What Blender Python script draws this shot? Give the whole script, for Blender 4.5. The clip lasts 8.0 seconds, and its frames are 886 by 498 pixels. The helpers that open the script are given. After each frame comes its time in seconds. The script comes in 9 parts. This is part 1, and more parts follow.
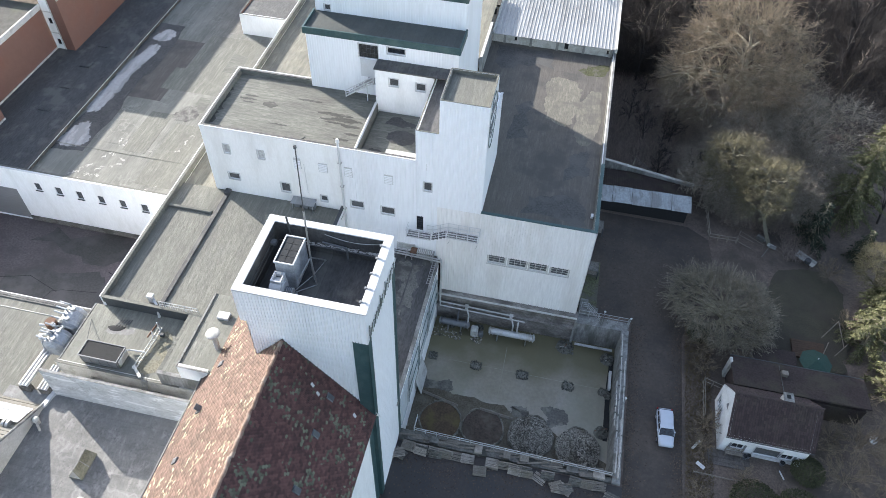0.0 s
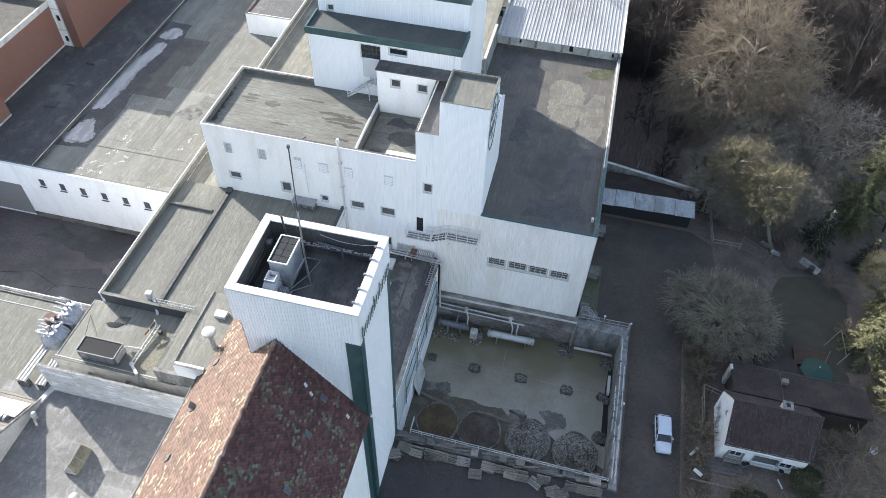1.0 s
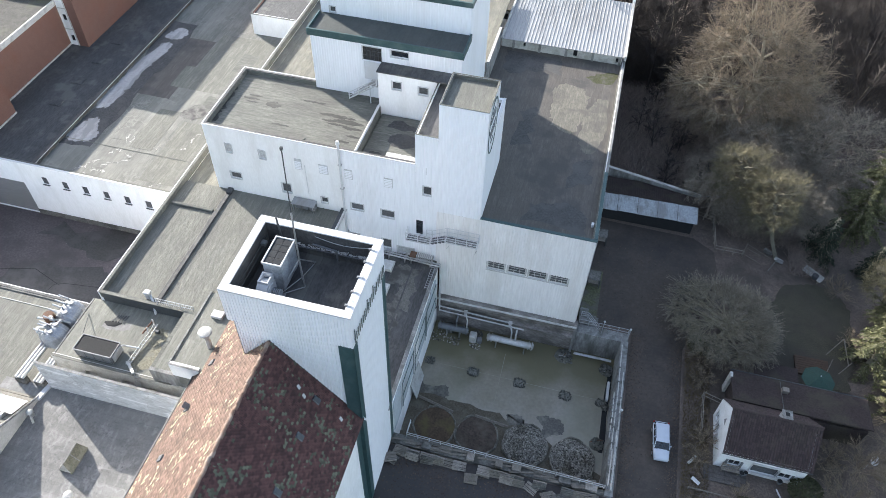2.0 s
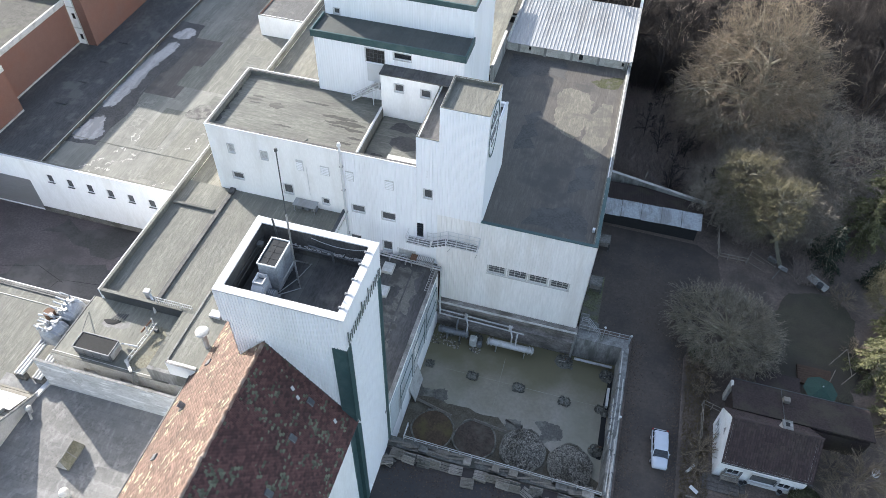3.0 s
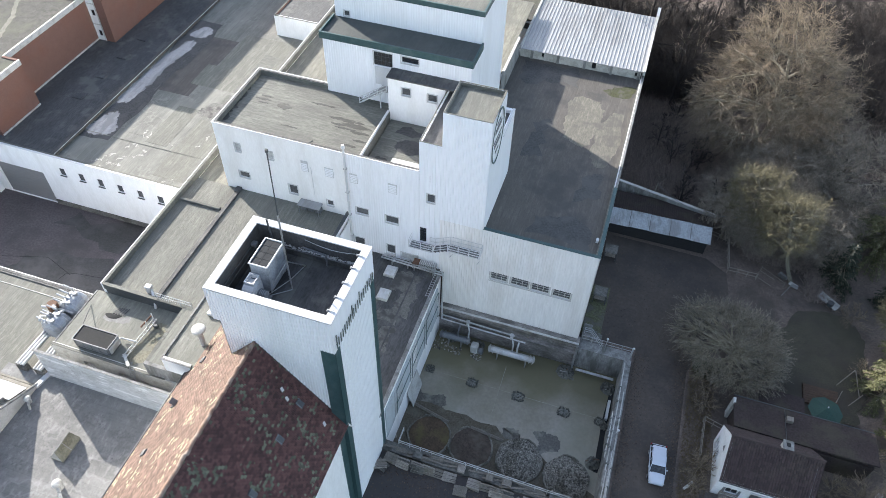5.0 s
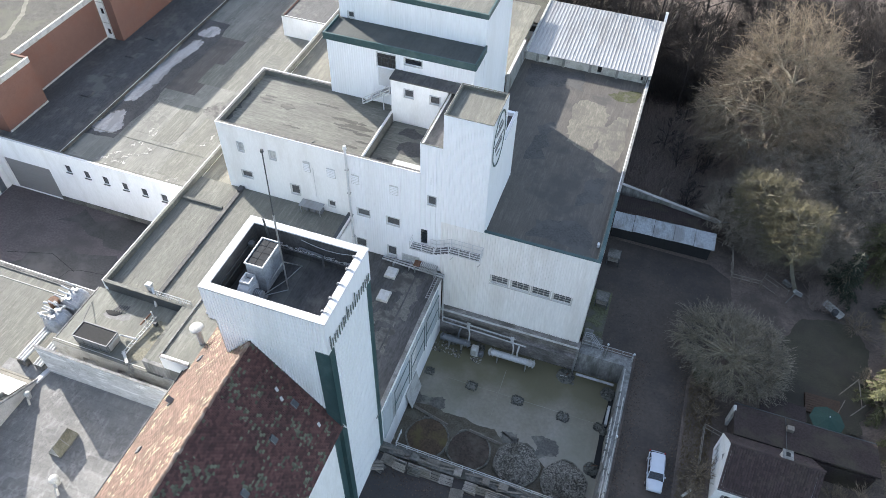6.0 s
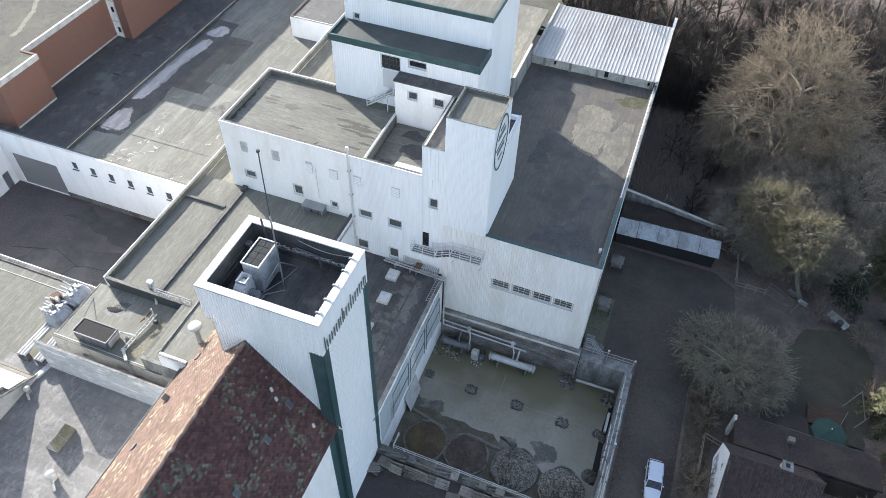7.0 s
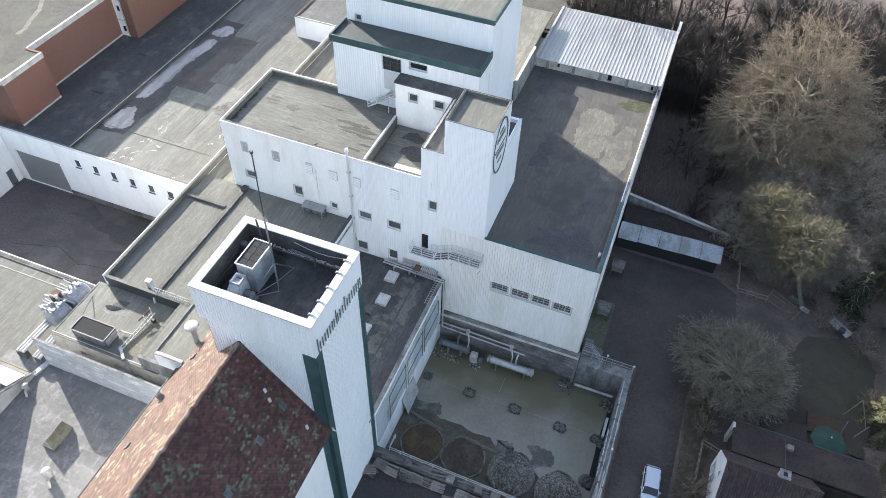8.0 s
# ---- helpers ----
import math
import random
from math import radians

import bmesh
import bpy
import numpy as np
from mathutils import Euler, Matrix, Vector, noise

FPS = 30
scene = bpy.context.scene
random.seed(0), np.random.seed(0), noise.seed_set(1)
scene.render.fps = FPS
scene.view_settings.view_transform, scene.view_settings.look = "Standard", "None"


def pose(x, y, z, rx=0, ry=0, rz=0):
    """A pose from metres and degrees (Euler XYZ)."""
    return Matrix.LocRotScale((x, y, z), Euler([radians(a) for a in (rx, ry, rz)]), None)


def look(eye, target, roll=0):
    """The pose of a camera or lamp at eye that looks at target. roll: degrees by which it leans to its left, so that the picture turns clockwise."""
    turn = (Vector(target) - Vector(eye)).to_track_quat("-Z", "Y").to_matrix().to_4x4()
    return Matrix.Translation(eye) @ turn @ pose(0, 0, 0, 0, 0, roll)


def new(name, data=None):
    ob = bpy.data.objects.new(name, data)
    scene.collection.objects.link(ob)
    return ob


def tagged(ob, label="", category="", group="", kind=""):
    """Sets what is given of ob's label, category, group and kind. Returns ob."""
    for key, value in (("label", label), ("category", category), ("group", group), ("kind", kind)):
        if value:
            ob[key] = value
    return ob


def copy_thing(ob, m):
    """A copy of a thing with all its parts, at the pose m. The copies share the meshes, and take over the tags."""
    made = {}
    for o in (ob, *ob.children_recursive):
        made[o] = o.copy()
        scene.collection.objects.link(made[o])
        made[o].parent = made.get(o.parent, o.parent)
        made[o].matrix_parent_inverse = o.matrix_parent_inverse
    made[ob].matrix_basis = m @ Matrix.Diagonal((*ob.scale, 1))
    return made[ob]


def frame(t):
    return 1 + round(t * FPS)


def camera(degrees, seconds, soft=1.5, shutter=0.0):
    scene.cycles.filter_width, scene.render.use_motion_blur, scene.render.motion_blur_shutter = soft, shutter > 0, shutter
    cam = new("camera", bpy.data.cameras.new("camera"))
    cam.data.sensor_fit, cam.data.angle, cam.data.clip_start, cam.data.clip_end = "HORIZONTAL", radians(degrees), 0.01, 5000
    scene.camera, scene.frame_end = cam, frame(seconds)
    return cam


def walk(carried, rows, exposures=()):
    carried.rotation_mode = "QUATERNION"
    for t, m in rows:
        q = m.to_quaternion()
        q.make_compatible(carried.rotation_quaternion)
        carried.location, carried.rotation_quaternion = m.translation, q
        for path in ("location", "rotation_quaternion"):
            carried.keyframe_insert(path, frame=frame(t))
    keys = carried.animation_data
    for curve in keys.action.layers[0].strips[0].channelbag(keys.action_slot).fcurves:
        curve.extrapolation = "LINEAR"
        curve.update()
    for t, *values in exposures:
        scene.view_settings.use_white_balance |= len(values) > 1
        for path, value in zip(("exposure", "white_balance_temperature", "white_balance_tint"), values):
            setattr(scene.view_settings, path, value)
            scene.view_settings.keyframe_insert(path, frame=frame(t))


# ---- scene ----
cam = camera(63.2, 8.0, soft=0.85)
PATH = [
    (0, (-1.568, 0.479, 62.429), (-1.813, 1.776, 60.926), 2.1),
    (0.5, (-1.114, 0.635, 62.384), (-1.37, 1.93, 60.883), 2.0),
    (1, (-0.659, 0.81, 62.365), (-0.93, 2.104, 60.864), 2.1),
    (1.5, (-0.239, 1.024, 62.343), (-0.522, 2.317, 60.843), 2.1),
    (3, (1.065, 1.636, 62.291), (0.741, 2.925, 60.797), 2.0),
    (3.5, (1.478, 1.826, 62.263), (1.14, 3.113, 60.77), 2.0),
    (4, (1.896, 2.034, 62.235), (1.544, 3.319, 60.743), 2.0),
    (4.5, (2.315, 2.258, 62.224), (1.947, 3.54, 60.734), 2.0),
    (6, (3.582, 2.862, 62.188), (3.171, 4.136, 60.702), 1.9),
    (6.5, (3.957, 3.061, 62.158), (3.531, 4.332, 60.674), 2.0),
    (7, (4.369, 3.291, 62.123), (3.929, 4.56, 60.641), 2.0),
    (7.5, (4.745, 3.523, 62.132), (4.295, 4.789, 60.65), 2.0),
    (8, (5.093, 3.779, 62.145), (4.632, 5.042, 60.664), 2.0),
]
walk(cam, [(t, look(eye, target, roll)) for t, eye, target, roll in PATH], exposures=[(0.0, 1.9), (8.0, 1.9)])

# ---- light ----
SUN_AZ, SUN_EL = radians(150), radians(20.5)      # where the sun stands, from +x towards +y
world = bpy.data.worlds.new("world")
scene.world = world
world.use_nodes = True
wn = world.node_tree
sky = wn.nodes.new("ShaderNodeTexSky")
sky.sky_type, sky.sun_disc = "NISHITA", False
sky.sun_elevation, sky.sun_rotation = SUN_EL, math.pi / 2 - SUN_AZ
sky.air_density, sky.dust_density, sky.ozone_density = 1.0, 1.2, 1.0
wn.nodes["Background"].inputs[1].default_value = 0.117
haze = wn.nodes.new("ShaderNodeHueSaturation")
haze.inputs["Saturation"].default_value = 0.81
wn.links.new(sky.outputs[0], haze.inputs["Color"])
wn.links.new(haze.outputs[0], wn.nodes["Background"].inputs[0])
sun_dir = Vector((math.cos(SUN_AZ) * math.cos(SUN_EL), math.sin(SUN_AZ) * math.cos(SUN_EL), math.sin(SUN_EL)))
sun_data = bpy.data.lights.new("sun", "SUN")
sun_data.energy, sun_data.angle, sun_data.color = 3.4, radians(0.6), (1.0, 0.95, 0.875)
sun = new("sun", sun_data)
sun.matrix_world = look(sun_dir * 200, (0, 0, 0))


# ---- materials ----
def node(nt, kind, **values):
    n = nt.nodes.new(kind)
    for k, v in values.items():
        n.inputs[k].default_value = v
    return n


def mat(name, rgb, rough=0.7, metal=0.0, var=0.25, scale=1.2, stretch=(1, 1, 1), stain=None, amount=0.5, stain_scale=0.25,
        edge=(0.48, 0.62), bump=0.15, bump_scale=12.0, island=0.0, stain_stretch=(1, 1, 1), rough_stain=None, strips=None, tide=None, crust=0.0):
    """A surface with fine grain and wider stains, in metres of the place."""
    m = bpy.data.materials.new(name)
    m.use_nodes = True
    nt = m.node_tree
    b = nt.nodes["Principled BSDF"]
    b.inputs["Roughness"].default_value, b.inputs["Metallic"].default_value = rough, metal
    geo = nt.nodes.new("ShaderNodeNewGeometry")

    def noise_at(size, squeeze, detail=5.0):
        mp = nt.nodes.new("ShaderNodeMapping")
        mp.inputs["Scale"].default_value = squeeze
        nt.links.new(geo.outputs["Position"], mp.inputs[0])
        n = node(nt, "ShaderNodeTexNoise", Scale=size, Detail=detail, Roughness=0.6)
        nt.links.new(mp.outputs[0], n.inputs["Vector"])
        return n.outputs["Fac"]

    def mixed(fac, a, c, kind="MIX"):
        x = nt.nodes.new("ShaderNodeMix")
        x.data_type, x.blend_type = "RGBA", kind
        for sock, v in ((x.inputs[0], fac), (x.inputs[6], a), (x.inputs[7], c)):
            if hasattr(v, "links"):
                nt.links.new(v, sock)
            else:
                sock.default_value = v if isinstance(v, float) else (*v, 1)
        return x.outputs[2]

    def ramp(v, lo, hi):
        r = node(nt, "ShaderNodeMapRange")
        r.inputs[1].default_value, r.inputs[2].default_value = lo, hi
        nt.links.new(v, r.inputs[0])
        return r.outputs[0]

    grain = noise_at(scale * 6, stretch)
    lo, hi = [c * (1 - var) for c in rgb], [min(1, c * (1 + var)) for c in rgb]
    col = mixed(ramp(grain, 0.36, 0.64), lo, hi)
    wide = noise_at(scale * 0.6, stretch, 3.0)
    col = mixed(ramp(wide, 0.3, 0.7), col, mixed(1.0, col, [1 - var * 0.7] * 3, "MULTIPLY"))
    if crust:       # weathered mineral surface: short pale and dark flecks
        fleck = noise_at(2.0, stretch, 9.0)
        col = mixed(ramp(fleck, 0.5, 0.68), col, mixed(crust, col, [min(1.0, c * 1.7) for c in rgb]))
        col = mixed(ramp(noise_at(5.5, (1, 1, 1), 9.0), 0.54, 0.68), col, mixed(crust, col, [c * 0.55 for c in rgb]))
        blotch = noise_at(0.9, (1, 1, 1), 8.0)
        col = mixed(ramp(blotch, 0.42, 0.66), col, mixed(crust * 0.8, col, [c * 0.72 for c in rgb]))
    if stain:
        st = ramp(noise_at(stain_scale, stain_stretch, 6.0), *edge)
        sc = node(nt, "ShaderNodeMath")
        sc.operation, sc.inputs[1].default_value = "MULTIPLY", amount
        nt.links.new(st, sc.inputs[0])
        col = mixed(sc.outputs[0], col, stain)
        if rough_stain is not None:
            rr = node(nt, "ShaderNodeMapRange")
            rr.inputs[3].default_value, rr.inputs[4].default_value = rough, rough_stain
            nt.links.new(sc.outputs[0], rr.inputs[0])
            nt.links.new(rr.outputs[0], b.inputs["Roughness"])
    if tide:        # (scale, colour, amount): rims left by drying water, in some places only
        n = noise_at(tide[0], (1, 1, 1), 3.0)
        off = node(nt, "ShaderNodeMath")
        off.operation, off.inputs[1].default_value = "SUBTRACT", 0.55
        nt.links.new(n, off.inputs[0])
        ab = node(nt, "ShaderNodeMath")
        ab.operation = "ABSOLUTE"
        nt.links.new(off.outputs[0], ab.inputs[0])
        rim = node(nt, "ShaderNodeMapRange")
        rim.inputs[1].default_value, rim.inputs[2].default_value, rim.inputs[3].default_value, rim.inputs[4].default_value = 0.006, 0.028, tide[2], 0.0
        nt.links.new(ab.outputs[0], rim.inputs[0])
        where = node(nt, "ShaderNodeMath")
        where.operation = "MULTIPLY"
        nt.links.new(rim.outputs[0], where.inputs[0])
        nt.links.new(ramp(noise_at(tide[0] * 0.35, (1, 1, 1.0), 2.0), 0.46, 0.56), where.inputs[1])
        col = mixed(where.outputs[0], col, tide[1])
        pool = node(nt, "ShaderNodeMath")
        pool.operation, pool.inputs[1].default_value = "MULTIPLY", tide[2] * 0.4
        nt.links.new(ramp(n, 0.55, 0.6), pool.inputs[0])
        col = mixed(pool.outputs[0], col, [c * 0.45 for c in rgb])
    if strips:      # (axis, width, how much): sheets laid side by side, each of its own tone
        sep = nt.nodes.new("ShaderNodeSeparateXYZ")
        nt.links.new(geo.outputs["Position"], sep.inputs[0])
        wob = node(nt, "ShaderNodeMath")
        wob.operation, wob.inputs[1].default_value = "DIVIDE", strips[1]
        nt.links.new(sep.outputs[strips[0]], wob.inputs[0])
        fl = node(nt, "ShaderNodeMath")
        fl.operation = "FLOOR"
        nt.links.new(wob.outputs[0], fl.inputs[0])
        wnz = nt.nodes.new("ShaderNodeTexWhiteNoise")
        wnz.noise_dimensions = "1D"
        nt.links.new(fl.outputs[0], wnz.inputs["W"])
        tone = node(nt, "ShaderNodeMapRange")
        tone.inputs[3].default_value, tone.inputs[4].default_value = 1 - strips[2], 1 + strips[2]
        nt.links.new(wnz.outputs["Value"], tone.inputs[0])
        fra = node(nt, "ShaderNodeMath")
        fra.operation = "FRACT"
        nt.links.new(wob.outputs[0], fra.inputs[0])
        seam = node(nt, "ShaderNodeMath")
        seam.operation, seam.inputs[1].default_value = "LESS_THAN", 0.05
        nt.links.new(fra.outputs[0], seam.inputs[0])
        hs0 = node(nt, "ShaderNodeHueSaturation")
        nt.links.new(tone.outputs[0], hs0.inputs["Value"])
        nt.links.new(col, hs0.inputs["Color"])
        half = node(nt, "ShaderNodeMath")
        half.operation, half.inputs[1].default_value = "MULTIPLY", 0.22
        nt.links.new(seam.outputs[0], half.inputs[0])
        col = mixed(half.outputs[0], hs0.outputs[0], [c * 0.5 for c in rgb])
    if island:
        rnd = geo.outputs["Random Per Island"]
        k = node(nt, "ShaderNodeMapRange")
        k.inputs[3].default_value, k.inputs[4].default_value = 1 - island, 1 + island
        nt.links.new(rnd, k.inputs[0])
        hs = node(nt, "ShaderNodeHueSaturation")
        nt.links.new(k.outputs[0], hs.inputs["Value"])
        nt.links.new(col, hs.inputs["Color"])
        col = hs.outputs[0]
    nt.links.new(col, b.inputs["Base Color"])
    if bump:
        bp = node(nt, "ShaderNodeBump", Strength=bump, Distance=0.08 if crust else 0.05)
        nt.links.new(noise_at(bump_scale, [v ** 0.5 for v in stretch] if crust else stretch, 7.0), bp.inputs["Height"])
        nt.links.new(bp.outputs[0], b.inputs["Normal"])
    return m


def glass(name, rgb, rough=0.08):
    m = mat(name, rgb, rough, var=0.2, scale=0.8, bump=0.02, bump_scale=1.0)
    m.node_tree.nodes["Principled BSDF"].inputs["Specular IOR Level"].default_value = 0.8
    return m


WHITE = mat("white_cladding", (0.8, 0.793, 0.8), 0.5, var=0.04, scale=0.8, stretch=(1, 1, 0.12), stain=(0.52, 0.49, 0.46), amount=0.38,
            stain_scale=0.4, stain_stretch=(1, 1, 0.15), bump=0.04)
CLAD_H = mat("aged_white_cladding", (0.8, 0.79, 0.79), 0.55, var=0.06, scale=0.8, stretch=(1, 1, 0.12), stain=(0.6, 0.565, 0.53), amount=0.4,
             stain_scale=0.4, stain_stretch=(1, 1, 0.15), bump=0.05)
CLAD = mat("bluish_white_cladding", (0.82, 0.835, 0.87), 0.45, var=0.03, scale=0.8, stretch=(1, 1, 0.12), stain=(0.6, 0.6, 0.6), amount=0.2,
           stain_scale=0.4, stain_stretch=(1, 1, 0.15), bump=0.04)
PAINT = mat("white_paint", (0.825, 0.83, 0.835), 0.7, var=0.035, scale=1.0, stretch=(1, 1, 0.3), stain=(0.5, 0.49, 0.45), amount=0.24,
            stain_scale=0.5, stain_stretch=(1, 1, 0.25), bump=0.1)
LIME = mat("flaking_whitewash", (0.5, 0.51, 0.52), 0.85, var=0.14, scale=1.2, stretch=(0.3, 1, 1), stain=(0.74, 0.74, 0.75), amount=0.8, stain_scale=0.9, edge=(0.53, 0.6), bump=0.3, stain_stretch=(0.35, 1, 1.4), tide=(0.7, (0.25, 0.25, 0.24), 0.5))
TRIM = mat("white_trim", (0.57, 0.58, 0.6), 0.4, var=0.05, stain=(0.5, 0.5, 0.47), amount=0.3, stain_scale=1.5)
WORN = mat("worn_white_trim", (0.5, 0.5, 0.48), 0.6, var=0.15, scale=1.5, stain=(0.3, 0.29, 0.26), amount=0.7, stain_scale=1.2)
GREEN = mat("green_trim", (0.032, 0.075, 0.08), 0.45, var=0.12, stain=(0.1, 0.14, 0.14), amount=0.35, stain_scale=0.8)
DARKTRIM = mat("dark_trim", (0.06, 0.065, 0.07), 0.55, var=0.2)
FELT = mat("grey_roof_felt", (0.15, 0.151, 0.133), 0.85, var=0.26, scale=1.0, stretch=(0.25, 1.8, 1), stain=(0.085, 0.083, 0.078), amount=0.6,
           stain_scale=0.3, edge=(0.5, 0.68), bump=0.75, bump_scale=2.6, stain_stretch=(0.5, 1.2, 1), strips=(1, 1.0, 0.09), tide=(0.4, (0.2, 0.2, 0.18), 0.15), crust=0.5)
FELT_Y = mat("pale_roof_felt", (0.155, 0.154, 0.133), 0.85, var=0.16, scale=1.1, stretch=(2.2, 0.22, 1), stain=(0.115, 0.113, 0.103), amount=0.6,
             stain_scale=0.2, edge=(0.46, 0.66), bump=0.75, bump_scale=2.6, stain_stretch=(1.6, 0.4, 1), strips=(0, 1.0, 0.07), tide=(0.3, (0.21, 0.21, 0.19), 0.2), crust=0.55)
FELT_P = mat("patchy_roof_felt", (0.146, 0.146, 0.132), 0.8, var=0.16, scale=0.9, stretch=(2.0, 0.25, 1), stain=(0.235, 0.233, 0.205), amount=0.65,
             stain_scale=0.22, edge=(0.42, 0.66), bump=0.75, bump_scale=2.6, stain_stretch=(1.4, 0.5, 1), strips=(0, 1.0, 0.08), tide=(0.5, (0.3, 0.3, 0.27), 0.3), crust=0.5)
FELT_N = mat("plant_roof_felt", (0.175, 0.176, 0.152), 0.8, var=0.14, scale=1.1, stretch=(2.0, 0.3, 1), stain=(0.14, 0.142, 0.125), amount=0.6,
             stain_scale=0.35, edge=(0.45, 0.65), bump=0.75, bump_scale=2.6, strips=(0, 1.0, 0.1), tide=(0.4, (0.26, 0.26, 0.24), 0.2), crust=0.5)
FELT_F = mat("blotched_roof_felt", (0.172, 0.17, 0.168), 0.8, var=0.14, scale=1.3, stretch=(1.3, 0.55, 1), stain=(0.25, 0.247, 0.238), amount=0.6,
             stain_scale=0.3, edge=(0.42, 0.68), bump=0.75, bump_scale=3.0, stain_stretch=(0.7, 1.6, 1), strips=(1, 0.9, 0.04), tide=(0.35, (0.3, 0.3, 0.3), 0.35), crust=0.85)
FELT_H = mat("hall_roof_felt", (0.098, 0.089, 0.08), 0.8, var=0.12, scale=0.9, stretch=(2.0, 0.22, 1), stain=(0.06, 0.057, 0.056), amount=0.8,
             stain_scale=0.25, edge=(0.5, 0.6), bump=0.5, bump_scale=2.6, strips=(0, 1.0, 0.07), tide=(0.2, (0.12, 0.112, 0.1), 0.15), crust=0.45)
FELT_D = mat("dark_roof_felt", (0.074, 0.074, 0.076), 0.75, var=0.3, scale=0.8, stretch=(1.4, 0.4, 1), stain=(0.14, 0.14, 0.13), amount=0.6, edge=(0.53, 0.62),
             stain_scale=0.35, bump=0.3, strips=(0, 1.0, 0.15), crust=0.35)
FELT_T = mat("greenish_roof_felt", (0.05, 0.058, 0.058), 0.7, var=0.12, scale=0.8, stretch=(1.4, 0.4, 1), stain=(0.08, 0.085, 0.08), amount=0.5, stain_scale=0.4, bump=0.25, strips=(0, 1.0, 0.06))
FELT_B = mat("beige_roof_felt", (0.19, 0.183, 0.15), 0.85, var=0.2, scale=0.5, stretch=(1.6, 0.3, 1), stain=(0.12, 0.118, 0.105), amount=0.6, bump=0.75, bump_scale=2.6, strips=(0, 1.0, 0.12), crust=0.4)
BOARD_G = mat("grey_brown_boards", (0.2, 0.19, 0.165), 0.85, var=0.2, scale=1.5, stretch=(0.3, 2, 1), stain=(0.13, 0.12, 0.1), amount=0.6, stain_scale=0.5, bump=0.3)
PAINT_G = mat("weathered_pale_render", (0.5, 0.5, 0.48), 0.85, var=0.1, scale=1.0, stain=(0.34, 0.34, 0.31), amount=0.6, stain_scale=0.6, bump=0.2)
GRAVEL = mat("roof_gravel", (0.088, 0.085, 0.077), 0.95, var=0.45, scale=3.0, stain=(0.105, 0.112, 0.078), amount=0.6, stain_scale=0.2, bump=0.5, bump_scale=30)
ASPHALT = mat("asphalt", (0.078, 0.064, 0.055), 0.9, var=0.14, scale=0.6, stain=(0.033, 0.031, 0.032), amount=0.7, stain_scale=0.14, edge=(0.42, 0.62), bump=0.2, bump_scale=25, crust=0.3)
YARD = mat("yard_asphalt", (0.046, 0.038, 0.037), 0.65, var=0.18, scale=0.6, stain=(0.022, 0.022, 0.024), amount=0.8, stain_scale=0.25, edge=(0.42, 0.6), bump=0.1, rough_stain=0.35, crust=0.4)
COURT = mat("courtyard_asphalt", (0.104, 0.088, 0.092), 0.65, var=0.25, scale=0.7, stain=(0.04, 0.035, 0.035), amount=0.8, stain_scale=0.16, bump=0.1, rough_stain=0.4)
YARD_W = mat("wet_asphalt", (0.035, 0.033, 0.033), 0.35, var=0.3, scale=0.7, stain=(0.07, 0.066, 0.066), amount=0.8, stain_scale=0.3, bump=0.1)
EARTH = mat("leaf_litter", (0.148, 0.117, 0.1), 0.95, var=0.3, scale=1.0, stain=(0.05, 0.045, 0.04), amount=0.7, stain_scale=0.12, bump=0.6, bump_scale=6, crust=0.4)
LAWN = mat("winter_lawn", (0.064, 0.06, 0.042), 0.95, var=0.35, scale=1.5, stain=(0.05, 0.043, 0.036), amount=0.7, stain_scale=0.25, bump=0.5)
PLINTH = mat("mottled_concrete", (0.23, 0.215, 0.205), 0.9, var=0.35, scale=1.1, stretch=(0.6, 1, 1.3), stain=(0.07, 0.064, 0.056), amount=0.8, stain_scale=0.55, stain_stretch=(0.6, 1, 1.1), edge=(0.42, 0.62), bump=0.5, island=0.2, crust=0.6)
VESSEL = mat("blue_grey_vessel", (0.38, 0.4, 0.43), 0.5, 0.15, var=0.15, scale=1.5, stain=(0.13, 0.13, 0.125), amount=0.5, stain_scale=1.0)
GRIMY = mat("grimy_concrete", (0.15, 0.145, 0.135), 0.9, var=0.3, scale=0.9, stain=(0.05, 0.05, 0.042), amount=0.8, stain_scale=0.7, bump=0.4)
JOINT = mat("pale_joint", (0.31, 0.3, 0.26), 0.8, var=0.2, stain=(0.25, 0.24, 0.19), amount=0.9, stain_scale=0.6, edge=(0.4, 0.55))
CONC = mat("weathered_concrete", (0.25, 0.25, 0.245), 0.85, var=0.22, scale=0.9, stretch=(1, 1, 0.3), stain=(0.085, 0.085, 0.075), amount=0.75, stain_scale=0.6, stain_stretch=(1.4, 1.4, 0.35), bump=0.3, crust=0.5)
BASIN = mat("basin_floor", (0.31, 0.285, 0.25), 0.6, var=0.1, scale=0.5, stain=(0.22, 0.22, 0.17), amount=0.6, stain_scale=0.14,
            edge=(0.47, 0.62), bump=0.06, rough_stain=0.35)
nt_ = BASIN.node_tree
bs_ = nt_.nodes["Principled BSDF"]
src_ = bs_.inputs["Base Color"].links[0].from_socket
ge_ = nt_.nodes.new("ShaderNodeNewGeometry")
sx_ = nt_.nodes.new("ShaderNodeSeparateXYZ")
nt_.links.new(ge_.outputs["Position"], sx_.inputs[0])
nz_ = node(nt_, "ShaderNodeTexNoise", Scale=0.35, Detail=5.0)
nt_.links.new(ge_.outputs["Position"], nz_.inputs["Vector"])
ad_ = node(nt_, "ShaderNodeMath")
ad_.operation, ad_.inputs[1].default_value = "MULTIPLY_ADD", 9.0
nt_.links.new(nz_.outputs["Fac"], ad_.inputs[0])
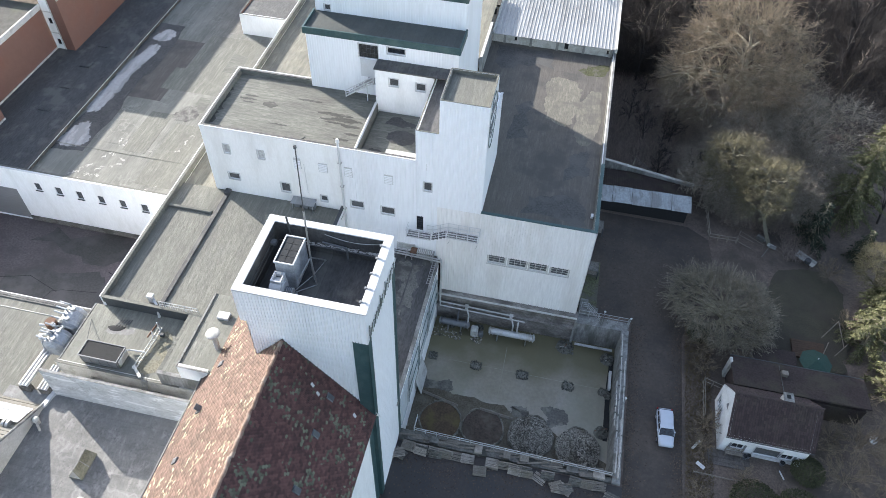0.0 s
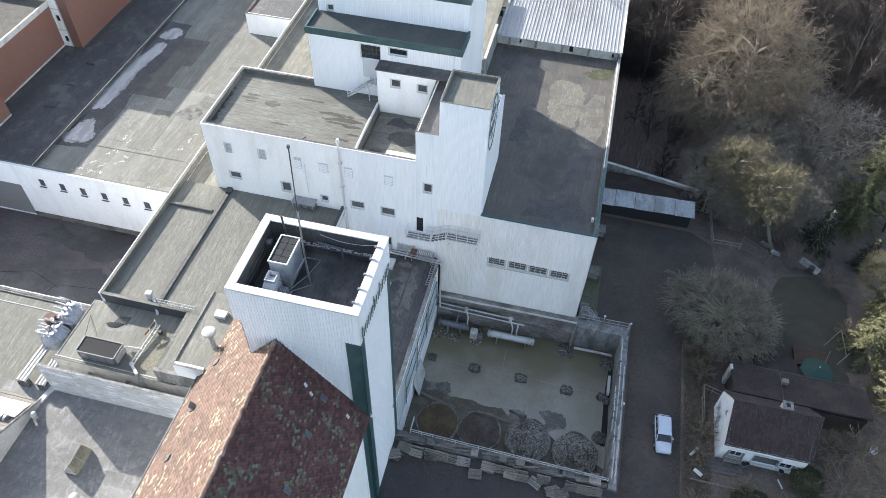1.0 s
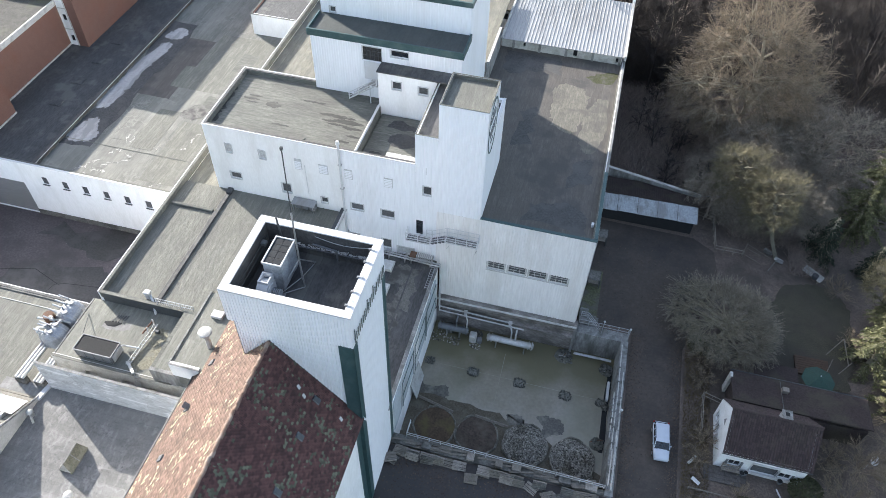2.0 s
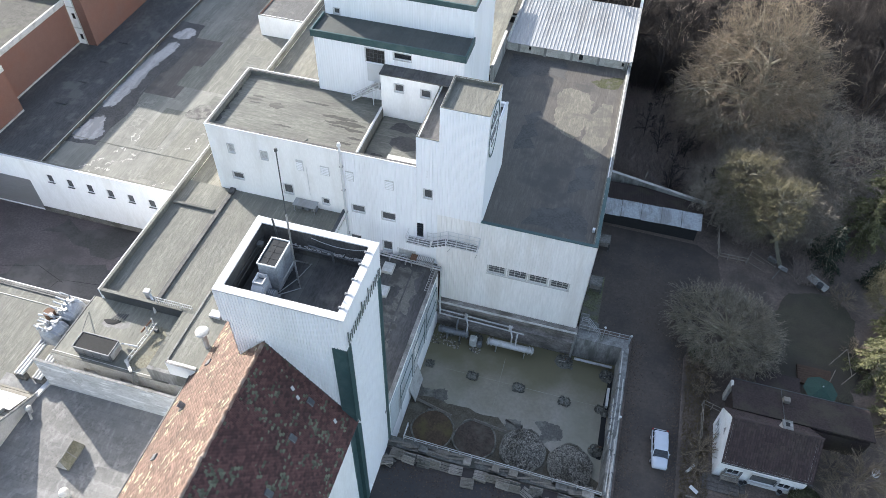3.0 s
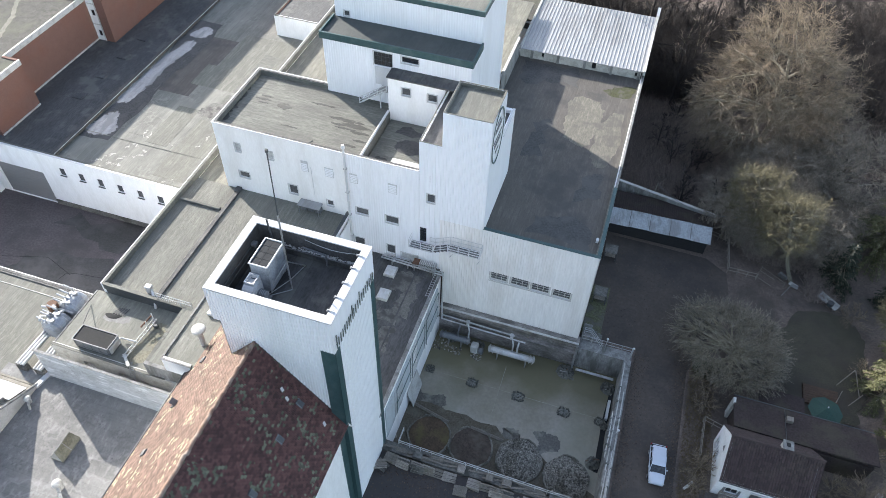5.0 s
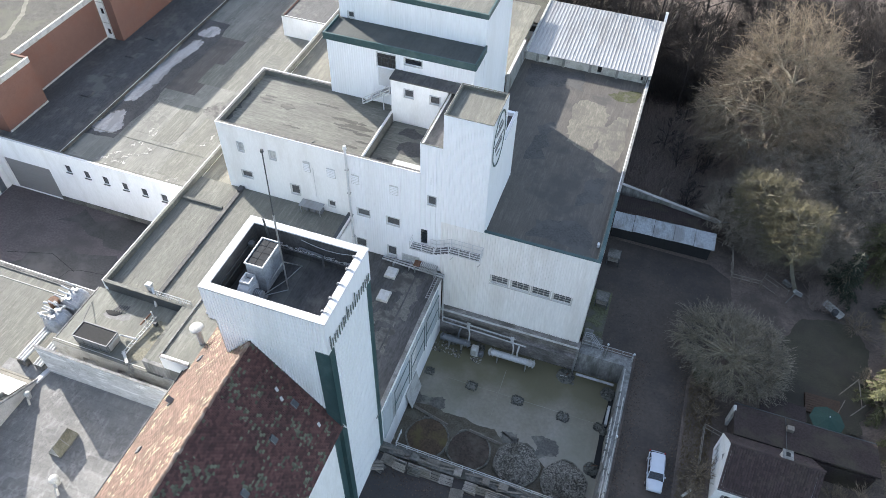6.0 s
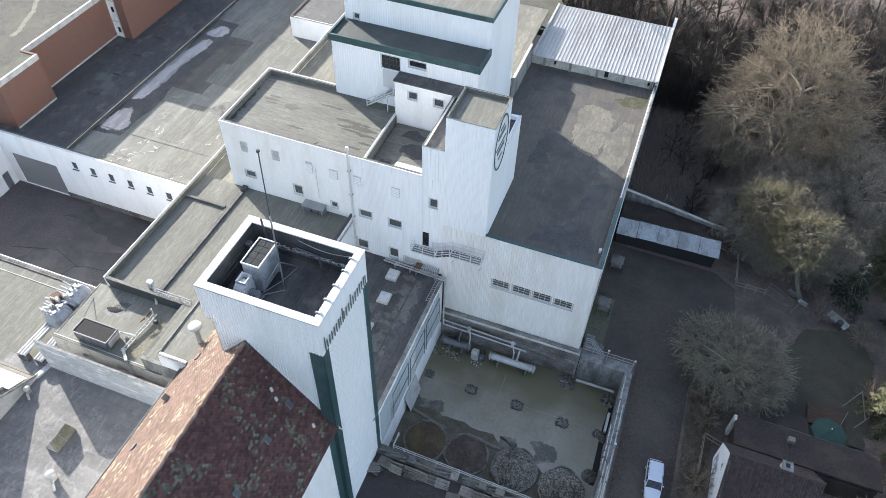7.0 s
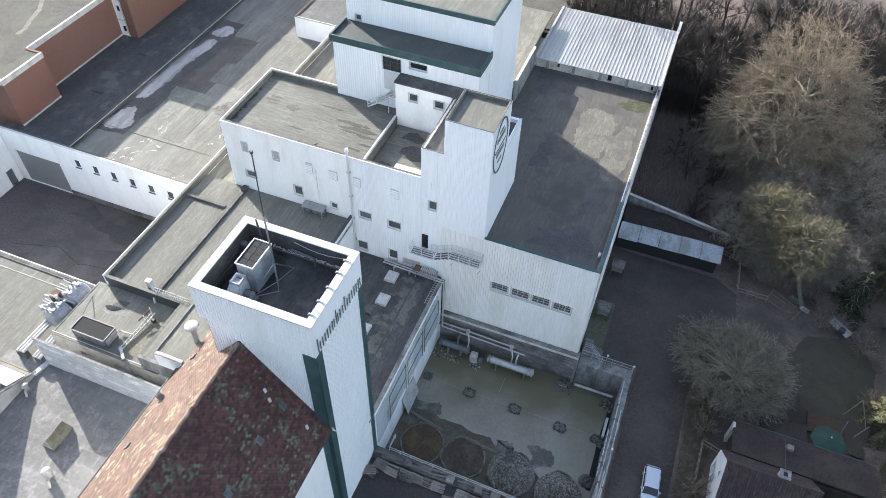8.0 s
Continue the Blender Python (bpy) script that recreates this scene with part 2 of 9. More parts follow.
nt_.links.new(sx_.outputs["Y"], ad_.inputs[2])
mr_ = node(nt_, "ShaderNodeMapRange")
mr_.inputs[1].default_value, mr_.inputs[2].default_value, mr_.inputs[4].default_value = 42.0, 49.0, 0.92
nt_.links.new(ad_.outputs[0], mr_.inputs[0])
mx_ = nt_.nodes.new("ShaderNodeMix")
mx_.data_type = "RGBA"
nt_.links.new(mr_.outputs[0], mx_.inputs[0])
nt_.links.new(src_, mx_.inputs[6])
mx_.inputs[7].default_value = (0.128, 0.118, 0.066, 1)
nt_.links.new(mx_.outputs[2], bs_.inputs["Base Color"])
MUD_B = mat("mossy_brown_mud", (0.1, 0.068, 0.044), 0.85, var=0.35, scale=1.0, stain=(0.12, 0.1, 0.042), amount=0.85, stain_scale=0.5, edge=(0.5, 0.62), bump=0.6, crust=0.5)
MUD = mat("muddy_fill", (0.105, 0.09, 0.066), 0.8, var=0.35, scale=1.0, stain=(0.16, 0.15, 0.12), amount=0.5, stain_scale=0.5, bump=0.5)
BASIN_R = mat("worn_basin_rim", (0.2, 0.19, 0.165), 0.9, var=0.35, scale=1.5, stain=(0.075, 0.07, 0.055), amount=0.8, stain_scale=0.9, bump=0.5)
MUD_D = mat("dark_brown_soil", (0.078, 0.058, 0.047), 0.85, var=0.35, scale=1.0, stain=(0.13, 0.115, 0.09), amount=0.6, stain_scale=0.6, bump=0.5, crust=0.5)
RUBBLE = mat("rubble", (0.29, 0.275, 0.245), 0.9, var=0.3, scale=3.0, stain=(0.1, 0.09, 0.07), amount=0.7, stain_scale=0.8, island=0.75, bump=0.3)
BRICK = mat("red_brick_wall", (0.178, 0.095, 0.073), 0.9, var=0.14, scale=3.0, stain=(0.2, 0.075, 0.045), amount=0.35, stain_scale=0.15, bump=0.3, bump_scale=20)
STEEL = mat("galvanised_steel", (0.45, 0.46, 0.47), 0.4, 0.7, var=0.15, scale=2.0, stain=(0.25, 0.22, 0.19), amount=0.4, stain_scale=1.5)
PIPEW = mat("pale_metal_pipe", (0.5, 0.51, 0.52), 0.4, 0.2, var=0.1, stain=(0.3, 0.27, 0.22), amount=0.5, stain_scale=1.2)
DUCT = mat("dull_duct_metal", (0.18, 0.19, 0.205), 0.5, 0.3, var=0.15, scale=2.0)
RUST = mat("rusty_steel", (0.15, 0.08, 0.05), 0.85, var=0.4, scale=3.0)
SHEET = mat("pale_corrugated_sheet", (0.31, 0.315, 0.325), 0.42, 0.15, var=0.1, scale=0.6, stretch=(1.5, 0.3, 1), stain=(0.2, 0.195, 0.19), amount=0.7, stain_scale=0.35, stain_stretch=(1.6, 0.35, 1), edge=(0.48, 0.66))
PALLET = mat("pale_pallet_wood", (0.34, 0.31, 0.28), 0.9, var=0.3, scale=2.0, stretch=(3, 0.4, 1), stain=(0.14, 0.12, 0.1), amount=0.6, stain_scale=0.8)
SHEET_W = mat("pale_blue_wall_sheet", (0.4, 0.44, 0.48), 0.6, var=0.1, scale=0.9, stain=(0.3, 0.31, 0.31), amount=0.7, stain_scale=0.6, stain_stretch=(1, 1, 0.4))
SHEET_L = mat("blue_grey_sheet", (0.4, 0.43, 0.46), 0.55, 0.05, var=0.15, scale=0.8, stain=(0.2, 0.2, 0.19), amount=0.7, stain_scale=0.9, stain_stretch=(1, 0.4, 1))
WOOD = mat("grey_wood", (0.2, 0.18, 0.155), 0.85, var=0.3, scale=2.0, stretch=(3, 0.4, 1), island=0.3)
# near-black: carries the shade of interiors and openings; also real tar, ash, mesh
SHADE_BLACK = mat("dark_interior", (0.015, 0.016, 0.018), 0.9, var=0.2)
PANE = glass("window_glass", (0.02, 0.024, 0.03))
# PANE_D and PANE_M: base lightened to stand for sky reflected in the glass
PANE_D = glass("dim_glass", (0.085, 0.09, 0.095), 0.1)
FRAME = mat("grey_white_frame", (0.55, 0.56, 0.57), 0.5, var=0.08, stain=(0.35, 0.34, 0.32), amount=0.4, stain_scale=2.0)
PANE_M = glass("sky_toned_glass", (0.1, 0.105, 0.11), 0.15)
PANE_L = glass("frosted_glass", (0.45, 0.47, 0.48), 0.3)
BARK_P = mat("pale_grey_bark", (0.16, 0.148, 0.115), 0.9, var=0.3, scale=2.0)
BARK = mat("bark", (0.3, 0.27, 0.205), 0.9, var=0.3, scale=2.0)
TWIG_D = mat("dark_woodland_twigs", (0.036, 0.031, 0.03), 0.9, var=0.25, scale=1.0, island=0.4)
TWIG_R = mat("reddish_twigs", (0.212, 0.17, 0.126), 0.9, var=0.25, scale=1.0, island=0.5)
TWIG_G = mat("grey_twigs", (0.225, 0.198, 0.165), 0.9, var=0.25, scale=1.0, island=0.6)
# lighter than TWIG_D, so that brush in the hall's shade is lifted
TWIG_U = mat("brown_brush", (0.29, 0.24, 0.215), 0.9, var=0.3, scale=1.0, island=0.5)
LIMB_S = mat("olive_grey_limbs", (0.3, 0.27, 0.19), 0.9, var=0.25, scale=1.0)
TWIG_S = mat("olive_grey_twigs", (0.21, 0.187, 0.146), 0.9, var=0.25, scale=1.0, island=0.6)
TWIG_O = mat("mossy_twigs", (0.155, 0.138, 0.082), 0.9, var=0.3, scale=1.0, island=0.5)
NEEDLE = mat("needles", (0.12, 0.122, 0.055), 0.8, var=0.35, scale=1.0, island=0.4)
IVY = mat("evergreen_leaves", (0.06, 0.066, 0.03), 0.8, var=0.4, scale=2.0, island=0.4)


# ---- building blocks ----
def origin_of(ob):
    v = Vector((0, 0, 0))
    while ob is not None:
        v += ob.location
        ob = ob.parent
    return v


def thing(name, at, label, category, group="", kind=""):
    e = new(name)
    e.location = at
    e.empty_display_size = 0.3
    return tagged(e, label, category, group, kind)


def part(name, bm, material, parent=None, label="", smooth=False):
    """Links a bmesh, or (points, faces), as one mesh under a thing or a part."""
    me = bpy.data.meshes.new(name)
    if isinstance(bm, tuple):
        me.from_pydata([tuple(v) for v in bm[0]], [], bm[1])
    else:
        bm.to_mesh(me)
        bm.free()
    me.materials.append(material)
    if smooth:
        for p in me.polygons:
            p.use_smooth = True
    ob = new(name, me)
    if parent is not None:
        me.transform(Matrix.Translation(-origin_of(parent)))
        ob.parent = parent
    return tagged(ob, label)


def lump(name, bm, material, at, label, category, group="", kind="", smooth=False):
    """A thing of one mesh, its origin at its base."""
    ob = part(name, bm, material, smooth=smooth)
    ob.data.transform(Matrix.Translation(-Vector(at)))
    ob.location = at
    return tagged(ob, label, category, group, kind)


def boxes(*rows, bevel=0.0):
    """One bmesh of boxes (x0, x1, y0, y1, z0, z1)."""
    bm = bmesh.new()
    for x0, x1, y0, y1, z0, z1 in rows:
        bmesh.ops.create_cube(bm, size=1, matrix=Matrix.Translation(((x0 + x1) / 2, (y0 + y1) / 2, (z0 + z1) / 2))
                              @ Matrix.Diagonal((abs(x1 - x0), abs(y1 - y0), abs(z1 - z0), 1)))
    if bevel:
        bmesh.ops.bevel(bm, geom=bm.edges[:], offset=bevel, segments=1, affect="EDGES")
    return bm


def tube_into(bm, a, b, r, r2=None, sides=8, caps=True):
    a, b = Vector(a), Vector(b)
    q = (b - a).to_track_quat("Z", "Y").to_matrix().to_4x4()
    bmesh.ops.create_cone(bm, cap_ends=caps, segments=sides, radius1=r, radius2=r if r2 is None else r2, depth=(b - a).length,
                          matrix=Matrix.Translation((a + b) / 2) @ q)
    return bm


def tubes(*rows, r=0.03, sides=6):
    bm = bmesh.new()
    for row in rows:
        pts = row
        for a, b in zip(pts[:-1], pts[1:]):
            tube_into(bm, a, b, r, sides=sides)
    return bm


PUT = {"S": lambda c, u, n, z: (u, c - n, z), "N": lambda c, u, n, z: (u, c + n, z),
       "E": lambda c, u, n, z: (c + n, u, z), "W": lambda c, u, n, z: (c - n, u, z)}


def wall(parent, face, c, u0, u1, z0, z1, material, holes=(), rib=0.0, deep=0.042, thick=0.3, name="wall", label=""):
    """A wall in the plane c that faces S, N, E or W, with ribbed or plain skin and openings (u0, u1, z0, z1) through it."""
    put = PUT[face]
    us = sorted({u0, u1, *(h[0] for h in holes), *(h[1] for h in holes)})
    zs = sorted({z0, z1, *(h[2] for h in holes), *(h[3] for h in holes)})
    verts, faces = [], []

    def quad(*p):
        k = len(verts)
        verts.extend(p)
        faces.append(tuple(range(k, k + len(p))))

    for a, b in zip(us[:-1], us[1:]):
        runs, start = [], None
        for p, q in zip(zs[:-1], zs[1:]):
            hole = any(h[0] <= (a + b) / 2 <= h[1] and h[2] <= (p + q) / 2 <= h[3] for h in holes)
            if hole and start is not None:
                runs.append((start, p))
                start = None
            if not hole and start is None:
                start = p
        if start is not None:
            runs.append((start, zs[-1]))
        prof = [(a, 0.0), (b, 0.0)]
        if rib:
            prof = [(a, deep)]
            k = math.floor(a / rib)
            while k * rib < b:
                for f, d in ((0.0, deep), (0.66, deep), (0.74, 0.0), (0.9, 0.0), (0.98, deep)):
                    u = (k + f) * rib
                    if a < u < b and u > prof[-1][0] + 1e-4:
                        prof.append((u, d))
                k += 1
            prof.append((b, deep))
        for p, q in runs:
            for (ua, da), (ub, db) in zip(prof[:-1], prof[1:]):
                quad(put(c, ua, da, p), put(c, ub, db, p), put(c, ub, db, q), put(c, ua, da, q))
            quad(put(c, a, -thick, p), put(c, b, -thick, p), put(c, b, -thick, q), put(c, a, -thick, q))
    for a, b, p, q in (*holes, (u0 + 0.003, u1 - 0.003, z0, z1)):
        for ua, za, ub, zb in ((a, p, b, p), (b, p, b, q), (b, q, a, q), (a, q, a, p)):
            quad(put(c, ua, 0, za), put(c, ub, 0, zb), put(c, ub, -thick, zb), put(c, ua, -thick, za))
    return part(name, (verts, faces), material, parent, label)


def face_boxes(face, c, rows):
    """Boxes (u0, u1, n0, n1, z0, z1) on a wall's plane."""
    put, out = PUT[face], []
    for u0, u1, n0, n1, z0, z1 in rows:
        a, b = put(c, u0, n0, z0), put(c, u1, n1, z1)
        out.append((min(a[0], b[0]), max(a[0], b[0]), min(a[1], b[1]), max(a[1], b[1]), z0, z1))
    return out


def window(parent, face, c, u0, u1, z0, z1, nx=1, nz=1, f=0.06, back=0.05, pane=None, frame_mat=None, sill=True, lined=True, name="window", sill_mat=None):
    """A window set into its opening: frame with mullions, pane, sill."""
    rows = [(u0, u0 + f, -back - 0.06, -back, z0, z1), (u1 - f, u1, -back - 0.06, -back, z0, z1),
            (u0 + f, u1 - f, -back - 0.06, -back, z0, z0 + f), (u0 + f, u1 - f, -back - 0.06, -back, z1 - f, z1)]
    for k in range(1, nx):
        u = u0 + (u1 - u0) * k / nx
        rows.append((u - f / 2.5, u + f / 2.5, -back - 0.05, -back - 0.004, z0 + f, z1 - f))
    for k in range(1, nz):
        z = z0 + (z1 - z0) * k / nz
        rows.append((u0 + f, u1 - f, -back - 0.05, -back - 0.008, z - f / 2.5, z + f / 2.5))
    w = part(name, boxes(*face_boxes(face, c, rows)), frame_mat or FRAME, parent)
    if lined:
        o = 0.07
        part("surround", boxes(*face_boxes(face, c, [(u0 - o, u1 + o, 0.0, 0.085, z1 + 0.002, z1 + o), (u0 - o, u0 - 0.002, 0.0, 0.085, z0, z1), (u1 + 0.002, u1 + o, 0.0, 0.085, z0, z1)])), FRAME, w)
    part("pane", boxes(*face_boxes(face, c, [(u0 + 0.01, u1 - 0.01, -back - 0.045, -back - 0.03, z0 + 0.01, z1 - 0.01)])), pane or PANE_D, w)
    if sill:
        part("sill", boxes(*face_boxes(face, c, [(u0 - 0.06, u1 + 0.06, -back, 0.13, z0 - 0.07, z0 - 0.003)])), sill_mat or FRAME, w)
    return w


def cap(parent, x0, x1, y0, y1, z, w=0.35, h=0.12, material=None, sides="SNEW", over=0.04, name="parapet_cap"):
    """Coping strips round a flat roof, one a side."""
    m = material or TRIM
    g = 0.003
    for s in sides:
        row = {"S": (x0 - over, x1 + over, y0 - over, y0 + w), "N": (x0 - over, x1 + over, y1 - w, y1 + over),
               "W": (x0 - over, x0 + w, y0 + w + g, y1 - w - g), "E": (x1 - w, x1 + over, y0 + w + g, y1 - w - g)}[s]
        part(name, boxes((*row, z, z + h), bevel=0.015), m, parent)


def deck(parent, x0, x1, y0, y1, z, material, name="roof", label="", thick=0.25):
    return part(name, boxes((x0, x1, y0, y1, z - thick, z)), material, parent, label)


def sheet(u_len, v_len, rib, deep, thick=0.02):
    """Corrugated sheet over (0..u, 0..v), ridges along v."""
    prof = []
    k = 0
    while k * rib < u_len:
        for f, d in ((0.0, 0.0), (0.66, 0.0), (0.74, deep), (0.92, deep)):
            u = (k + f) * rib
            if u < u_len:
                prof.append((u, d))
        k += 1
    prof.append((u_len, 0.0))
    v, fs = [], []
    n = len(prof)
    for off in (0, -thick):
        for w in (0, v_len):
            v += [(u, w, d + off) for u, d in prof]
    for i in range(n - 1):
        fs.append((i, i + 1, n + i + 1, n + i))
        fs.append((2 * n + i, 3 * n + i, 3 * n + i + 1, 2 * n + i + 1))
        fs.append((i, 2 * n + i, 2 * n + i + 1, i + 1))
        fs.append((n + i, n + i + 1, 3 * n + i + 1, 3 * n + i))
    return v, fs


def placed(vf, m):
    return [tuple(m @ Vector(p)) for p in vf[0]], vf[1]


def box_vf(x0, x1, y0, y1, z0, z1):
    v = [(x0, y0, z0), (x1, y0, z0), (x1, y1, z0), (x0, y1, z0), (x0, y0, z1), (x1, y0, z1), (x1, y1, z1), (x0, y1, z1)]
    return v, [(0, 3, 2, 1), (4, 5, 6, 7), (0, 1, 5, 4), (1, 2, 6, 5), (2, 3, 7, 6), (3, 0, 4, 7)]


# ---- ground ----
PX0, PX1, PY0, PY1, PZ = -11.2, 9.1, 31.3, 47.4, -3.35     # the sunken basin
gv, gf = [], []
gx = [-900, -250, -120, -75, PX0, PX1, 16, 30, 50, 80, 140, 300, 900]
gy = [-900, -200, -60, 0, 20, PY0, PY1, 60, 80, 100, 140, 240, 900]
for j, y in enumerate(gy):
    for i, x in enumerate(gx):
        rise = 0.0 if x < 18 else -0.03 * min(x - 18, 12)
        gv.append((x, y, rise))
for j in range(len(gy) - 1):
    for i in range(len(gx) - 1):
        if not (gx[i] >= PX0 - 0.01 and gx[i + 1] <= PX1 + 0.01 and gy[j] >= PY0 - 0.01 and gy[j + 1] <= PY1 + 0.01):
            k = j * len(gx) + i
            gf.append((k, k + 1, k + 1 + len(gx), k + len(gx)))
tagged(part("ground", (gv, gf), EARTH), "dark leaf-covered earth round the works", "ground", kind="structure")


def flat(name, pts, z, material, label, h=0.03):
    n = len(pts)
    v = [(x, y, z) for x, y in pts] + [(x, y, z - h) for x, y in pts]
    f = [tuple(range(n))] + [(i, (i + 1) % n, n + (i + 1) % n, n + i) for i in range(n)]
    return tagged(part(name, (v, f), material), label, name.split("_")[0], kind="structure")


flat("road", [(10.0, -20), (15.3, -20), (15.3, 48), (16.6, 52), (18.2, 56), (18.8, 60), (18.4, 63), (16, 64.6), (4.2, 64.8), (4.2, 49.2), (10.0, 49.2)], 0.02, ASPHALT, "dark worn asphalt lane beside the basin")
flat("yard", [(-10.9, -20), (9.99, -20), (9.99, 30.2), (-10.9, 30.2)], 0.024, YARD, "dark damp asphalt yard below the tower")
flat("courtyard", [(-75, 33.42), (-38.4, 33.42), (-38.4, 47.6), (-75, 47.6)], 0.02, COURT, "dark wet asphalt courtyard with tyre marks")
flat("verge", [(15.6, -20), (18.2, -20), (18.2, 48), (15.6, 48)], 0.03, EARTH, "strip of brown leaves and weeds beside the lane")
tagged(part("kerb", boxes((15.32, 15.46, -20, 48, -0.05, 0.07), bevel=0.02), EARTH), "grey concrete edging of the lane", "kerb", kind="structure")

# ---- white cladding tower ----
TX0, TX1, TY0, TY1, TZ = -19.35, -10.75, 24.72, 31.3, 27.0
tower = thing("tower", (-15, 28, 0), "white ribbed square tower with open roof well and green corner strips", "tower")
wall(tower, "S", TY0, TX0 + 0.004, TX1 - 0.004, 23.9, TZ, CLAD, rib=0.21, thick=0.29, deep=0.055)
wall(tower, "E", TX1, TY0 - 0.03, TY1, 23.9, TZ, CLAD, rib=0.0, thick=0.285)
wall(tower, "W", TX0, TY0 - 0.02, TY1, 23.9, TZ, CLAD, rib=0.21, thick=0.285, deep=0.055)
wall(tower, "N", TY1, TX0 + 0.3, TX1 - 0.3, 23.9, TZ, CLAD, rib=0.21, thick=0.29, deep=0.055)
wall(tower, "S", TY0 + 0.3, TX0 + 0.3, TX1 - 0.18, 0, 23.9, CLAD, rib=0.21, deep=0.055)
wall(tower, "E", TX1 - 0.12, TY0 + 0.2, TY1 - 0.1, 0, 23.9, CLAD, rib=0.21, deep=0.055)
wall(tower, "W", TX0 + 0.18, TY0 + 0.31, TY1 - 0.1, 0, 23.9, CLAD, rib=0.21, deep=0.055)
wall(tower, "N", TY1 - 0.12, TX0 + 0.5, TX1 - 0.5, 0, 23.9, CLAD, rib=0.21, deep=0.055)
part("soffit", boxes((TX0 + 0.01, TX1 - 0.01, TY0 + 0.31, TY1 - 0.31, 23.88, 24.0)), TRIM, tower)
deck(tower, TX0 + 0.3, TX1 - 0.3, TY0 + 0.31, TY1 - 0.31, 24.6, FELT_D, name="well_floor", label="black bitumen floor of the roof well")
for nm, row in (("lining", (TX0 + 0.31, TX0 + 0.45, TY0 + 0.45, TY1 - 0.45, 24.61, 26.9)), ("lining", (TX1 - 0.45, TX1 - 0.31, TY0 + 0.45, TY1 - 0.45, 24.61, 26.9)),
                ("lining", (TX0 + 0.31, TX1 - 0.31, TY1 - 0.45, TY1 - 0.31, 24.61, 26.9)), ("lining", (TX0 + 0.31, TX1 - 0.31, TY0 + 0.31, TY0 + 0.45, 24.61, 26.9))):
    part(nm, boxes(row), FELT_D, tower)
cap(tower, TX0, TX1, TY0, TY1, TZ, w=0.52, h=0.1)
part("corner_strip", boxes((TX1 - 1.1, TX1 - 0.08, TY0 + 0.1, TY0 + 0.298, 0, 23.87), (TX1 - 0.118, TX1 - 0.02, TY0 + 0.1, TY0 + 0.75, 0, 23.87)), GREEN, tower, "dark green corner strip")
part("corner_strip", boxes((TX1 - 0.118, TX1 - 0.02, TY1 - 0.6, TY1 - 0.02, 0, 23.87)), GREEN, tower, "dark green corner strip")

# ---- main works: low wing with windows, stair tower, hall ----
AX0, AX1, AY0, AY1, AZ = -34.35, -13.35, 48.0, 57.6, 18.7
wing = thing("office_wing", (-24, 52, 6), "white long wing with small windows and grey flat roof", "building")
HA = [(-32.35, -31.75, 15.75, 16.8), (-28.9, -28.25, 15.75, 16.75), (-32.55, -31.4, 12.35, 13.15), (-27.1, -26.15, 11.8, 13.0),
      (-23.05, -22.35, 11.4, 12.15), (-19.95, -18.65, 11.3, 12.2), (-16.85, -15.5, 11.1, 12.1), (-12.6, -11.8, 15.2, 16.3),
      (-20.42, -19.3, 6.6, 7.8), (-16.9, -15.95, 6.6, 7.9), (-15.3, -13.5, 6.3, 7.25), (-13.6, -12.9, 9.6, 11.6)]
blind = [(-25.3, -24.6, 15.3, 16.6), (-22.85, -21.95, 15.35, 16.45), (-20.3, -19.5, 15.35, 16.5), (-16.4, -15.55, 15.25, 16.4), (-14.0, -12.95, 15.1, 16.25)]
flush = lambda hs, a, b: [h for h in hs if a <= h[0] and h[1] <= b]
wall(wing, "S", AY0, AX0, -20.5, 5.8, AZ, PAINT, holes=flush(HA, AX0, -20.5))
wall(wing, "S", AY0, -20.49, AX1, 5.8, AZ, CLAD, holes=flush(HA, -20.49, AX1), rib=0.25, deep=0.034)
wall(wing, "W", AX0, AY0 + 0.002, AY1, 5.8, AZ, PAINT)
wall(wing, "N", AY1, AX0 + 0.3, AX1, 5.8, AZ, PAINT)
for h in flush(HA, AX0, AX1):
    if h[0] > -13.7:
        continue
    wide = h[1] - h[0] > 1.25
    window(wing, "S", AY0, *h, nx=1, pane=PANE_L if h[2] > 15.5 or wide and h[2] < 7 else PANE_M)
for h in blind[:-1]:
    bp = part("blind_panel", boxes(*face_boxes("S", AY0, [(h[0], h[1], 0.0, 0.09, h[2], h[3])]), bevel=0.01), FRAME, wing)
    for k in range(5):
        part("louvre", boxes(*face_boxes("S", AY0, [(h[0] + 0.04, h[1] - 0.04, 0.091, 0.11, h[2] + 0.08 + 0.2 * k, h[2] + 0.22 + 0.2 * k)])), CLAD, bp)
deck(wing, AX0 + 0.3, -19.4, AY0 + 0.3, AY1 - 0.3, 18.25, FELT)
deck(wing, -18.9, AX1, AY0 + 0.3, 55.4, 17.7, FELT)
part("divider", boxes((-19.3, -19.0, AY0 + 0.3, 55.4, 17.2, 18.6)), FELT, wing)
part("divider_cap", tubes(((-19.15, AY0 + 0.3, 18.66), (-19.15, 55.4, 18.66)), r=0.13, sides=8), TRIM, wing)
cap(wing, AX0, AX1, AY0, AY1, AZ, w=0.1, h=0.08, sides="SWN", material=TRIM)
for row in ((AX0 + 0.11, AX1, AY0 + 0.101, AY0 + 0.33), (AX0 + 0.101, AX0 + 0.33, AY0 + 0.331, AY1 - 0.331), (AX0 + 0.11, AX1, AY1 - 0.33, AY1 - 0.101)):
    part("parapet_felt", boxes((*row, AZ, AZ + 0.06)), FELT_D, wing)
